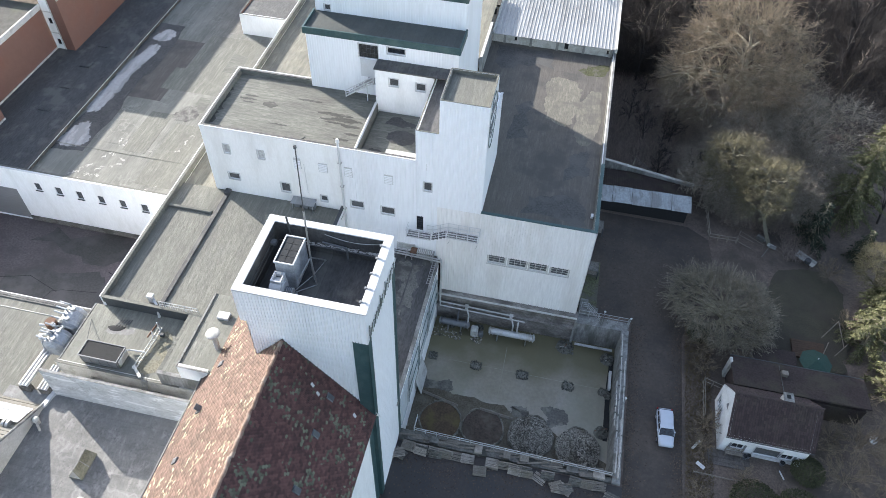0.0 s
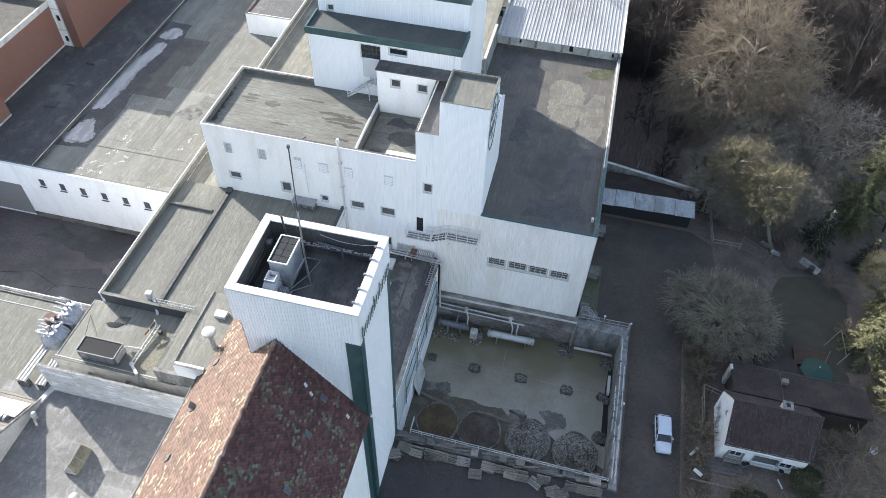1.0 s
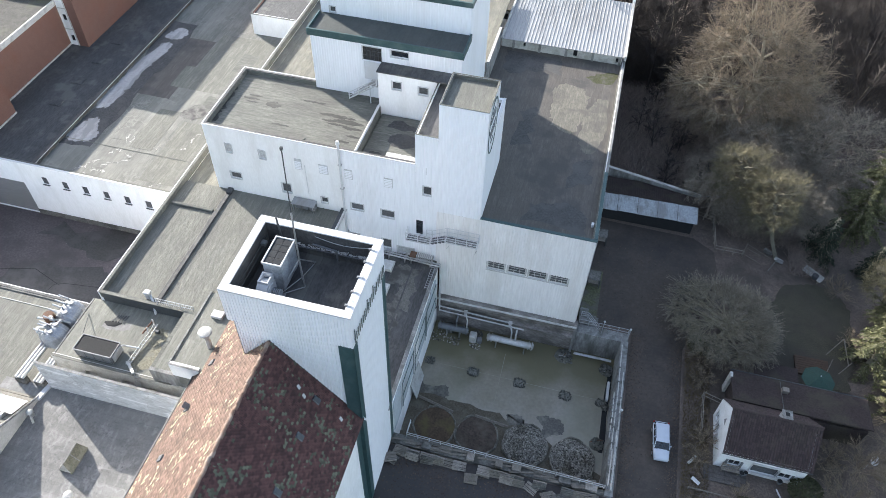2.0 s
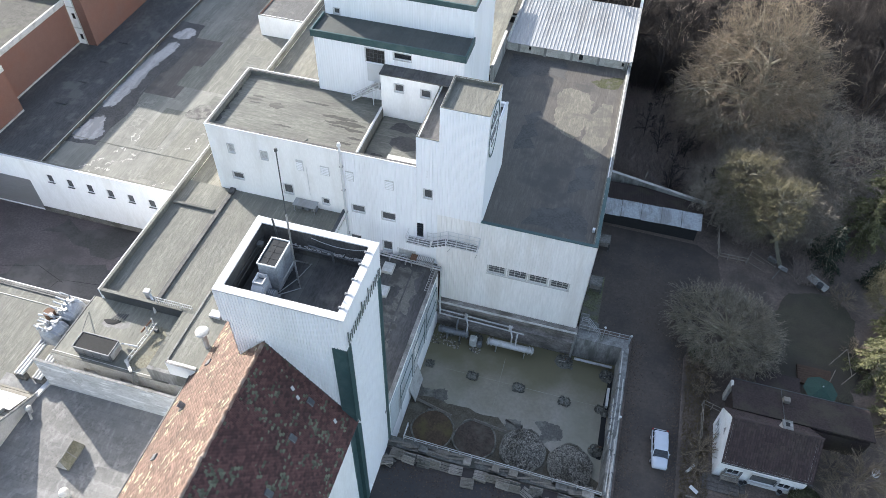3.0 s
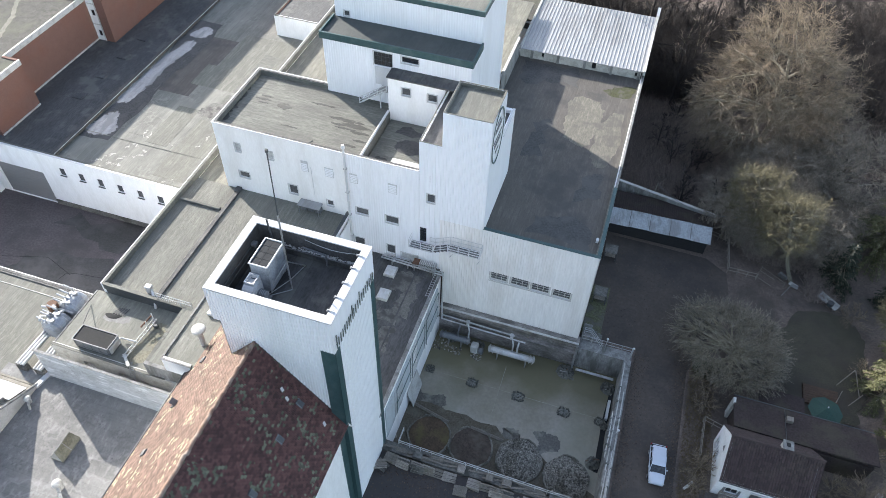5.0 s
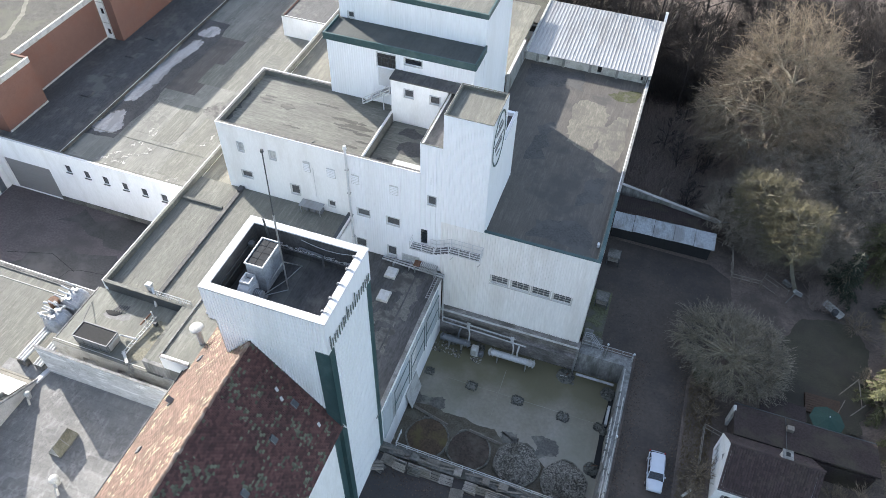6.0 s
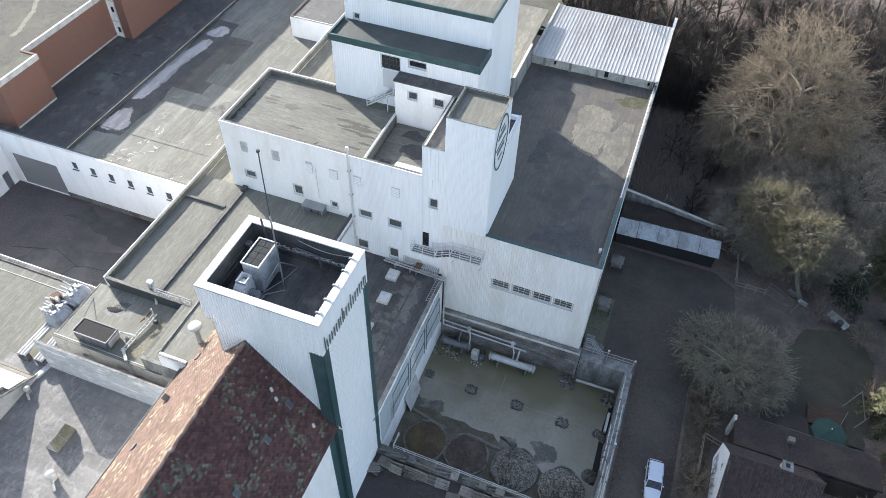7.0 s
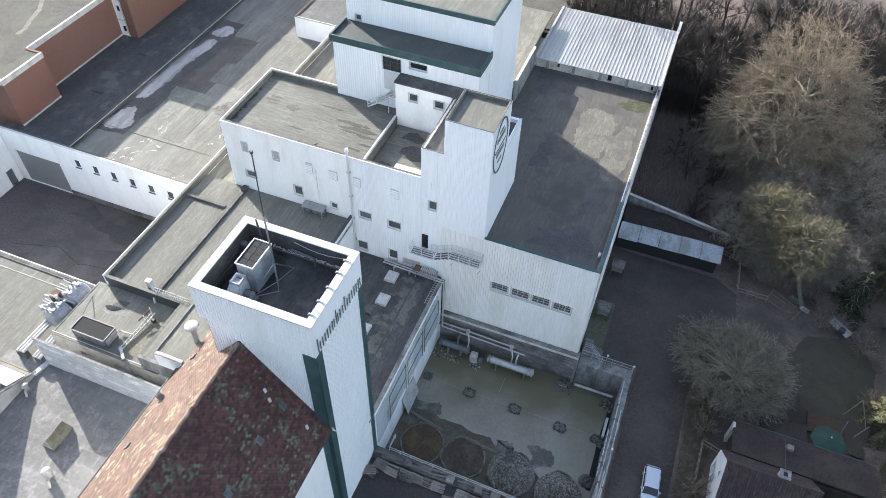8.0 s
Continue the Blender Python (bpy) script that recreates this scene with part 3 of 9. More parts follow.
# pale slab that stands for the sunlit strip of roof floor
part("ledge", boxes((-16.6, AX1 - 0.01, AY0 + 0.33, 49.8, 17.7, 17.95)), WORN, wing, "ledge made pale to show the sunlit roof edge")
for row in ((AX0 + 0.301, AX0 + 0.4, AY0 + 0.31, AY1 - 0.31), (AX0 + 0.401, -19.31, AY1 - 0.4, AY1 - 0.301), (AX0 + 0.401, -19.31, AY0 + 0.301, AY0 + 0.4)):
    part("upstand", boxes((*row, 18.25, 18.69)), FELT, wing)
# solid near-black block that stands for the unlit interior
core = part("inner_floor", boxes((AX0 + 0.6, AX1 - 0.3, AY0 + 1.2, AY1 - 0.6, 5.8, 17.1)), SHADE_BLACK, wing)

stair = thing("stair_tower", (-10, 50, 6), "white ribbed stair tower with stepped flat roofs", "tower")
SX0, SX1, SY1, SZ = -11.25, -7.0, 52.75, 25.8
wall(stair, "S", AY0, AX1 + 0.002, SX0, 5.8, 22.2, CLAD, holes=[(-12.6, -11.8, 15.2, 16.3), (-13.3, -12.62, 9.6, 11.6)], rib=0.25, thick=0.14, deep=0.034)
wall(stair, "S", AY0, SX0 + 0.002, SX1, 13.3, SZ, CLAD, rib=0.25, thick=0.12, deep=0.034)
wall(stair, "W", SX0, AY0 + 0.12, SY1, 21.7, SZ, CLAD, rib=0.25, thick=0.12, deep=0.034)
wall(stair, "W", AX1, AY0 + 0.12, 57.0, 17.2, 22.2, CLAD, rib=0.25, thick=0.12, deep=0.034)
wall(stair, "E", SX1, AY0 + 0.003, SY1, 12.9, SZ, CLAD, rib=0.0, thick=0.12)
wall(stair, "E", SX1, SY1 + 0.003, 57.2, 12.9, 20.7, CLAD, rib=0.0)
wall(stair, "N", SY1, SX0 + 0.12, SX1 - 0.12, 20.2, SZ, CLAD, rib=0.25, thick=0.12, deep=0.034)
wall(stair, "N", 57.2, -11.3, SX1 - 0.3, 12.9, 20.7, CLAD, rib=0.25, deep=0.034)
deck(stair, SX0 + 0.12, SX1 - 0.12, AY0 + 0.12, SY1 - 0.12, 25.45, FELT_Y)
for row in ((SX0 + 0.121, SX0 + 0.2, AY0 + 0.2, SY1 - 0.2), (SX1 - 0.2, SX1 - 0.121, AY0 + 0.2, SY1 - 0.2), (SX0 + 0.121, SX1 - 0.121, SY1 - 0.2, SY1 - 0.121)):
    part("upstand", boxes((*row, 25.45, 25.79)), FELT, stair)
deck(stair, AX1 + 0.12, SX0, AY0 + 0.14, 56.5, 21.8, FELT_D, name="lower_roof")
deck(stair, SX0, SX1 - 0.3, SY1, 57.0, 20.3, FELT_D, name="back_roof")
cap(stair, SX0, SX1, AY0, SY1, SZ, w=0.12, h=0.04, material=FELT, over=0.0)
cap(stair, AX1, SX0, AY0, 56.5, 22.2, w=0.12, h=0.04, sides="SW", material=FELT, over=0.0)
part("parapet_cap", boxes((SX1 - 0.2, SX1 + 0.04, SY1 + 0.1, 57.2, 20.71, 20.77)), TRIM, stair)
window(stair, "S", AY0, -12.6, -11.8, 15.2, 16.3)
part("door", boxes(*face_boxes("S", AY0, [(-13.3, -12.62, -0.12, -0.07, 9.6, 11.6)])), PANE, stair, "dark door leaf")
# round emblem outline on the tower's flank
bm = bmesh.new()
N = 40
ring = []
for k in range(N):
    a = 2 * math.pi * k / N
    ring.append([bm.verts.new((SX1 + 0.03 + d, 50.2 + r * math.cos(a), 22.9 + r * 1.5 * math.sin(a))) for r, d in ((1.88, 0), (1.76, 0), (1.76, 0.04), (1.88, 0.04))])
for k in range(N):
    p, q = ring[k], ring[(k + 1) % N]
    for i in range(4):
        bm.faces.new((p[i], p[(i + 1) % 4], q[(i + 1) % 4], q[i]))
emblem = part("emblem_ring", bm, GREEN, stair, "dark oval outline of a sign")
for z_, w_, h_ in ((24.4, 0.55, 0.22), (23.7, 1.0, 0.4), (22.8, 1.35, 0.14), (22.1, 0.95, 0.4), (21.3, 0.5, 0.2)):
    part("emblem_bar", boxes((SX1 + 0.006, SX1 + 0.05, 50.2 - w_, 50.2 + w_, z_, z_ + h_)), DUCT, emblem)

pent = thing("penthouse", (-16, 56, 18), "small white rooftop house with two windows and dark roof", "building")
HP = [(-17.75, -16.85, 20.85, 21.7), (-15.15, -14.2, 20.75, 21.6)]
wall(pent, "S", 55.5, -19.15, -13.4, 17.2, 22.45, PAINT, holes=HP)
wall(pent, "W", -19.15, 55.503, 57.0, 17.2, 22.45, PAINT)
for h in HP:
    window(pent, "S", 55.5, *h)
deck(pent, -19.25, -11.5, 55.4, 57.2, 22.6, FELT_D, thick=0.14)
part("inner_floor", boxes((-18.6, -13.8, 56.3, 57.1, 17.2, 22.3)), SHADE_BLACK, pent)

upper = thing("upper_block", (-19, 62, 18), "white ribbed upper block with green fascia and terrace roof", "building")
MX0, MX1, MY0, MZ = -26.3, -11.4, 57.3, 24.4
wall(upper, "S", MY0 - 0.25, MX0, MX1, 17.5, 24.5, CLAD, holes=[(-21.1, -19.2, 22.5, 24.0), (-18.3, -16.55, 23.35, 24.05)], rib=0.25, deep=0.028)
wall(upper, "W", MX0, MY0 - 0.24, 60.2, 17.5, 24.5, CLAD, rib=0.25, deep=0.028)
wall(upper, "E", MX1, MY0 - 0.24, 60.2, 12.9, 24.5, CLAD)
part("fascia", boxes((MX0 - 0.2, MX1 + 0.2, MY0 - 0.55, MY0 - 0.38, 24.4, 25.1), (MX1 + 0.03, MX1 + 0.2, MY0 - 0.379, 60.17, 24.4, 25.1), (MX0 - 0.2, MX0 - 0.03, MY0 - 0.379, 60.17, 24.4, 25.1)), GREEN, upper, "dark green fascia")
deck(upper, MX0 - 0.029, MX1 + 0.029, MY0 - 0.379, 60.3, 24.85, FELT_T, name="terrace_roof")
window(upper, "S", MY0 - 0.25, -21.1, -19.2, 22.5, 24.0, nx=5, nz=3, f=0.035, frame_mat=DARKTRIM, pane=PANE, sill=False)
window(upper, "S", MY0 - 0.25, -18.3, -16.55, 23.35, 24.05, pane=PANE)
KY0, KY1, KZ = 60.3, 69.9, 28.2
wall(upper, "S", KY0, MX0, MX1, 23.9, KZ - 0.45, CLAD, holes=[(-25.4, -24.8, 25.0, 25.6)], rib=0.25, deep=0.028)
window(upper, "S", KY0, -25.4, -24.8, 25.0, 25.6)
wall(upper, "E", MX1, KY0 + 0.002, KY1, 12.9, KZ - 0.45, CLAD)
wall(upper, "W", MX0, KY0 + 0.002, KY1, 9.5, KZ - 0.45, CLAD, rib=0.25, deep=0.028)
wall(upper, "N", KY1, MX0, MX1, 9.5, KZ - 0.45, CLAD, rib=0.25, deep=0.028)
part("fascia", boxes((MX0 - 0.12, MX1 + 0.12, KY0 - 0.12, KY0 + 0.06, KZ - 0.5, KZ), (MX1 - 0.06, MX1 + 0.12, KY0 + 0.061, KY1, KZ - 0.5, KZ), (MX0 - 0.12, MX0 + 0.06, KY0 + 0.061, KY1, KZ - 0.5, KZ)), GREEN, upper, "dark green fascia")
deck(upper, MX0 + 0.061, MX1 - 0.061, KY0 + 0.061, KY1, KZ - 0.1, FELT_Y)
part("inner_floor", boxes((MX0 + 0.6, MX1 - 0.6, MY0 + 0.8, KY1 - 0.6, 12, 23.6)), SHADE_BLACK, upper)

hall = thing("production_hall", (-2, 60, 0), "white ribbed hall with dark flat roof and a window band", "building")
EX0, EX1, EZ = -7.0, 4.0, 13.4
HE = [(-5.85, -4.15, 6.75, 7.8), (-3.75, -2.0, 6.7, 7.8), (-1.65, 0.1, 6.65, 7.75), (0.5, 2.25, 6.6, 7.65)]
wall(hall, "S", AY0, -10.7, EX1, 0.9, 5.8, CLAD_H, rib=0.25, deep=0.062)
wall(hall, "S", AY0, SX0 + 0.004, EX0, 5.802, 13.298, CLAD_H, rib=0.25, deep=0.062)
wall(hall, "S", AY0, EX0 + 0.002, EX1, 5.802, EZ, CLAD_H, holes=HE, rib=0.25, deep=0.062)
wall(hall, "E", EX1, AY0 + 0.003, 90, 0, EZ, WHITE, rib=0.25, deep=0.055)
for h in HE:
    window(hall, "S", AY0, *h, nx=3, nz=3, frame_mat=WORN, pane=PANE_M, f=0.05, lined=False)
    for u in (h[0] - 0.14, h[1] + 0.005):
        part("surround", boxes(*face_boxes("S", AY0, [(u, u + 0.135, 0.0, 0.075, h[2], h[3])])), WORN, hall)
part("sill_band", boxes(*face_boxes("S", AY0, [(-6.0, 2.4, 0.0, 0.09, 6.42, 6.56)])), WORN, hall)
deck(hall, -11.0, EX1 - 0.3, AY0 + 0.3, 78.0, 12.95, FELT_H)
cap(hall, EX0, EX1, AY0, 78, EZ, w=0.3, h=0.08, sides="S", material=GREEN)
part("parapet_cap", boxes((EX1 - 0.2, EX1 + 0.02, 57.8, 90, EZ, EZ + 0.1)), CONC, hall)
part("upstand", boxes((EX1 - 0.42, EX1 - 0.2, 48.3, 90, 12.95, EZ - 0.05)), FELT, hall)
part("parapet_cap", boxes((EX1 - 0.3, EX1 + 0.04, AY0 + 0.31, 57.79, EZ, EZ + 0.08)), GREEN, hall)
part("inner_floor", boxes((-10, EX1 - 1, AY0 + 1.0, 76, 1, 12.5)), SHADE_BLACK, hall)
part("plinth", boxes((-10.9, EX1 + 0.3, 47.45, 48.3, PZ, 0.85)), PLINTH, hall, "stained concrete plinth")
brd = random.Random(31)
pv, pf = [], []
for k in range(4):
    x = -10.9
    while x < EX1 + 0.2:
        x1 = min(EX1 + 0.28, x + brd.uniform(2.2, 4.2))
        d, z0 = brd.uniform(0.01, 0.05), 0.7 - 0.45 * k
        q = len(pv)
        pv += [(x, 47.46, z0 - 0.43), (x1 - 0.02, 47.46, z0 - 0.43), (x1 - 0.02, 47.46, z0), (x, 47.46, z0), (x, 47.45 - d, z0 - 0.43), (x1 - 0.02, 47.45 - d, z0 - 0.43), (x1 - 0.02, 47.45 - d, z0), (x, 47.45 - d, z0)]
        pf += [(q + 4, q + 5, q + 6, q + 7), (q + 3, q + 7, q + 6, q + 2), (q, q + 1, q + 5, q + 4), (q, q + 4, q + 7, q + 3), (q + 1, q + 2, q + 6, q + 5)]
        x = x1
tagged(part("plinth_boarding", (pv, pf), PLINTH, hall, "rows of stained board-marked concrete"), kind="stuff")
part("band", boxes((-10.85, EX1 + 0.25, 47.25, 47.448, 0.72, 0.85), bevel=0.02), WORN, hall)
part("drip_ledge", boxes((-10.85, EX1 + 0.25, 47.02, 47.44, -0.62, -0.5), bevel=0.02), PLINTH, hall)

link = thing("rear_block", (-13, 75, 9), "low block with beige felt roof behind the high block", "building")
wall(link, "E", -11.0, 69.95, 77.4, 12.9, 15.75, CONC)
deck(link, -26, -11.3, 69.95, 86, 15.6, FELT_B)
part("parapet_cap", boxes((-11.25, -10.97, 69.95, 77.4, 15.75, 15.8)), WORN, link)
wall(link, "W", -26.0, 69.95, 86, 9.5, 15.6, PAINT)

# corrugated roof on the far half of the hall
shed = thing("corrugated_hall", (-3, 84, 13), "pale corrugated roof hall with a grimy low front wall", "building")
HC = [(-8.3, -8.0, 13.3, 13.9), (-2.2, -1.7, 13.1, 14.0), (2.9, 3.2, 13.2, 13.8)]
wall(shed, "S", 77.9, -10.9, 3.6, 12.95, 14.2, WORN, holes=HC)
for h in HC:
    part("vent_opening", boxes(*face_boxes("S", 77.9, [(h[0] + 0.02, h[1] - 0.02, -0.25, -0.2, h[2] + 0.02, h[3] - 0.02)])), SHADE_BLACK, shed)
part("roof_sheet", placed(sheet(14.6, 12.6, 0.42, 0.045), pose(-10.8, 77.5, 14.25, 0.5, 0, 0)), SHEET, shed, "pale weathered corrugated sheet")
part("gable_trim", boxes((-11.0, -10.75, 77.4, 90.1, 14.2, 14.5)), WORN, shed)
part("gable_trim", boxes((3.8, 4.05, 77.4, 90.4, 13.9, 14.45)), WORN, shed)
wall(shed, "N", 90, -10.9, 3.9, 0, 14.2, WORN)
part("post", boxes((3.75, 4.1, 90.5, 93.0, 13.9, 14.2)), TRIM, shed)
for k in range(5):
    part("pier", boxes((-9.6 + 3.2 * k, -9.3 + 3.2 * k, 77.7, 77.898, 12.96, 14.15)), CONC, shed)

# ---- lower roofs round the tower ----
mid = thing("middle_building", (-29, 40, 0), "grey flat-roofed building between courtyard and tower", "building")
deck(mid, -38.0, -20.7, 32.6, 47.99, 10.5, FELT_Y)
deck(mid, -38.0, -26.5, 48.0, 90, 10.2, FELT_B, name="rear_roof", label="beige felt roof strip")
wall(mid, "W", -38.35, 32.3, 90, 0, 11.0, PAINT)
part("parapet_cap", boxes((-38.4, -38.3, 32.3, 90, 11.0, 11.04)), TRIM, mid)
part("parapet_felt", boxes((-38.299, -38.05, 32.3, 90, 11.0, 11.03)), FELT, mid)
part("upstand", boxes((-38.2, -38.0, 32.3, 90, 10.3, 11.0)), FELT, mid)
wall(mid, "S", 32.3, -38.05, -28.95, 8.8, 11.0, DARKTRIM)
part("parapet_cap", boxes((-37.99, -28.95, 32.25, 32.55, 11.0, 11.05)), FELT, mid)
wall(mid, "E", -20.7, 32.3, 47.99, 5.8, 11.1, PAINT)
part("parapet_cap", boxes((-21.0, -20.66, 32.3, 47.99, 11.1, 11.16)), DARKTRIM, mid)
part("felt_ridge", boxes((-33.2, -32.7, 32.6, 47.2, 10.5, 10.68), bevel=0.06), FELT_D, mid)
part("felt_ridge", boxes((-37.9, -33.3, 44.4, 44.75, 10.5, 10.75), bevel=0.06), FELT, mid)
part("upstand", boxes((-33.25, -32.65, 47.201, 47.97, 10.5, 10.9), bevel=0.08), FELT_D, mid)

g = thing("side_wing", (-15, 40, 0), "dark flat-roofed wing with white wall above the basin", "building")
deck(g, -20.35, -11.1, 31.35, 47.99, 6.1, FELT_D)
wall(g, "E", -10.85, 30.4, 47.45, PZ, 6.0, PAINT)
wall(g, "S", 30.4, -12.5, -10.86, 0, 6.0, PAINT)
part("parapet_cap", boxes((-11.12, -10.75, 30.35, 47.4, 6.0, 6.2), bevel=0.03), CONC, g)

north = thing("low_plant_roof", (-33, 29, 0), "low plant building with grey felt roof and machinery", "building")
deck(north, -39.0, -28.6, 26.0, 32.3, 9.8, FELT_N)
wall(north, "S", 25.985, -29.6, -27.41, 9.4, 11.52, CONC)
wall(north, "S", 25.9, -39.2, -26.0, 5.5, 9.9, WORN, holes=[(-36.5, -35.3, 8.0, 8.6), (-33.0, -31.9, 7.9, 8.5), (-31.0, -30.0, 7.6, 8.3)])
part("coping", boxes((-39.25, -28.0, 25.87, 26.1, 9.9, 9.98)), FELT, north)
part("inner_floor", boxes((-38.5, -28.5, 26.6, 32, 5.5, 9.0)), SHADE_BLACK, north)
wall(north, "W", -39.2, 25.91, 32.3, 5.5, 9.78, CONC, thick=0.1)
deck(north, -29.6, -26.4, 26.0, 32.3, 11.5, FELT_N, name="raised_roof")
wall(north, "W", -29.6, 26.3, 32.3, 9.4, 11.51, FELT)
deck(north, -27.4, -24.6, 26.0, 33.5, 13.2, FELT_N, name="upper_roof")
part("roof_edge", boxes((-27.45, -27.3, 26.0, 33.5, 13.2, 13.3), (-27.45, -24.7, 25.95, 26.08, 13.301, 13.36)), CONC, north)
wall(north, "S", 25.99, -27.4, -24.8, 11.6, 13.3, PAINT)
wall(north, "S", 25.992, -27.4, -24.8, 9.4, 11.598, CONC)
wall(north, "W", -27.4, 26.0, 33.5, 11.5, 13.22, FELT)

screen = thing("screen_wall", (-33, 24.4, 6.7), "whitewashed weathered screen wall beside the light well", "wall")
wall(screen, "S", 24.5, -39.6, -26.3, 6.6, 10.6, LIME, thick=0.18, label="whitewashed weathered wall")
part("coping", boxes((-39.65, -26.3, 24.47, 24.7, 10.6, 10.65)), CONC, screen)

front = thing("front_roof", (-35, 18, 0), "grey patched flat roof in front of the screen wall", "building")
deck(front, -44, -25.2, -10, 24.5, 6.65, FELT_F)
deck(front, -75, -39.3, -10, 33.1, 6.6, FELT_Y, name="side_roof")
wall(front, "N", 33.4, -75, -38.4, 0, 6.7, PAINT)
part("coping", boxes((-75, -38.4, 33.35, 33.44, 6.7, 6.75)), TRIM, front)
part("upstand", boxes((-75, -38.4, 32.9, 33.1, 6.601, 6.7)), FELT_D, front)
part("parapet_felt", boxes((-75, -38.4, 33.101, 33.345, 6.701, 6.735)), FELT_D, front)
part("coping", boxes((-75, -40.5, 31.9, 31.96, 6.602, 6.65)), WORN, front)

# ---- left hall, brick block ----
DOORG = mat("grey_roller_door", (0.21, 0.21, 0.215), 0.6, var=0.08, scale=1.0, stretch=(0.2, 1, 2.0), stain=(0.2, 0.195, 0.19), amount=0.5, stain_scale=0.4)
left = thing("courtyard_hall", (-50, 60, 0), "white hall with six small windows and patched grey roof", "building")
HL = [(-56.75, -56.0, 5.4, 6.5), (-54.25, -53.5, 5.3, 6.4), (-51.75, -51.0, 5.2, 6.35), (-49.2, -48.45, 5.15, 6.25), (-46.65, -45.9, 5.1, 6.2), (-44.1, -43.3, 5.05, 6.15)]
wall(left, "S", 47.7, -68, -38.36, 0, 8.1, PAINT, holes=HL + [(-66.2, -59.5, 0.02, 4.9)])
for h in HL:
    # dark sill colour draws the shadow line below each pane
    window(left, "S", 47.7, *h, f=0.045, lined=False, pane=PANE_M, frame_mat=TRIM, sill_mat=DARKTRIM)
part("garage_door", boxes(*face_boxes("S", 47.7, [(-66.2, -59.5, -0.25, -0.18, 0.02, 4.9)])), DOORG, left, "dull grey roller door")
deck(left, -68, -38.36, 48.0, 110, 7.3, FELT_P)
deck(left, -68, -57.9, 48.0, 110, 7.31, FELT_D, name="dark_roof_strip", thick=0.01)
part("coping", boxes((-68, -38.4, 47.65, 47.85, 8.1, 8.16)), TRIM, left)
part("coping", boxes((-68, -38.4, 47.851, 48.1, 7.9, 8.13)), FELT, left)
part("plinth", boxes((-59.5, -38.4, 47.6, 47.698, 0.02, 0.75), bevel=0.02), GRIMY, left)
part("roof_kerb", boxes((-57.9, -57.3, 48.1, 110, 7.3, 7.7), bevel=0.05), FELT_H, left)
part("kerb_trim", boxes((-57.36, -57.28, 48.1, 110, 7.701, 7.73)), WORN, left)
part("inner_floor", boxes((-67, -39, 49, 108, 0, 7)), SHADE_BLACK, left)

red = thing("brick_block", (-72, 70, 0), "red brick block with white fascia and gravel roof", "building")
for x1, y0, y1, zt in ((-65.3, 49.6, 56.0, 13.7), (-67.5, 56.0, 70.6, 13.7), (-64.9, 70.72, 120, 15.0)):
    wall(red, "E", x1, y0, y1, 0, zt - 0.7, BRICK)
    part("fascia", boxes((x1 - 0.12, x1 + 0.06, y0 - (0.05 if y0 < 50 else 0), y1, zt - 0.7, zt)), WORN, red)
    deck(red, x1 - 40, x1 - 0.121, y0, y1, zt - 0.1, GRAVEL)
part("flashing", boxes((-67.499, -67.4, 56.1, 70.6, 7.31, 7.5), (-65.299, -65.2, 49.6, 55.99, 7.31, 7.5)), WORN, red)
wall(red, "S", 49.6, -110, -65.31, 0, 13.0, BRICK)
part("fascia", boxes((-110, -65.6, 49.54, 49.9, 13.0, 13.7)), TRIM, red)
wall(red, "N", 56.0, -67.5, -65.31, 7, 13.7, BRICK)
HS = [(-67.1, -66.55, 7.9, 8.8), (-67.15, -66.6, 10.9, 11.8)]
wall(red, "S", 70.7, -67.5, -66.25, 7, 15.0, PAINT, name="stair_strip", holes=HS)
for h in HS:
    window(red, "S", 70.7, *h, sill=False, lined=False, pane=PANE)
for z in (9.6, 12.6):
    part("band", boxes((-67.48, -66.27, 70.66, 70.697, z, z + 0.12)), WORN, red)
part("corner_trim", boxes((-66.32, -66.2, 70.62, 70.695, 7.31, 15.0)), WORN, red)
wall(red, "S", 70.7, -66.199, -64.905, 7, 14.9, BRICK)
gate_house = thing("gate_building", (-70, 44, 0), "white building with a door at the courtyard's end", "building")
wall(gate_house, "E", -67.2, 30, 47.6, 0, 7.0, PAINT, holes=[(45.9, 46.9, 0.02, 2.3)])
deck(gate_house, -90, -67.5, 30, 47.6, 6.9, FELT)
part("door", boxes(*face_boxes("E", -67.2, [(45.9, 46.9, -0.2, -0.14, 0.02, 2.3)])), DUCT, gate_house)

white_hut = thing("rear_white_building", (-42, 85, 7), "white rear building with dark flat roof", "building")
wall(white_hut, "S", 79.9, -45.4, -38.4, 7.2, 10.3, PAINT)
wall(white_hut, "W", -45.4, 79.9, 100, 7.2, 10.3, BRICK)
deck(white_hut, -45.4, -38.4, 80.2, 100, 10.2, FELT_D)
cap(white_hut, -45.4, -38.4, 79.9, 100, 10.3, w=0.14, h=0.06, sides="SW", material=FELT)

far_block = thing("far_building", (-20, 95, 0), "far low building with pale roof and dark windows", "building")
HF = [(-23 + 1.6 * k, -21.8 + 1.6 * k, 9.0, 10.0) for k in range(7)]
wall(far_block, "S", 90.5, -26, -11.2, 0, 10.4, PAINT, holes=HF)
for h in HF:
    window(far_block, "S", 90.5, *h, sill=False)
deck(far_block, -26, -11.2, 90.4, 106, 10.6, GRAVEL)

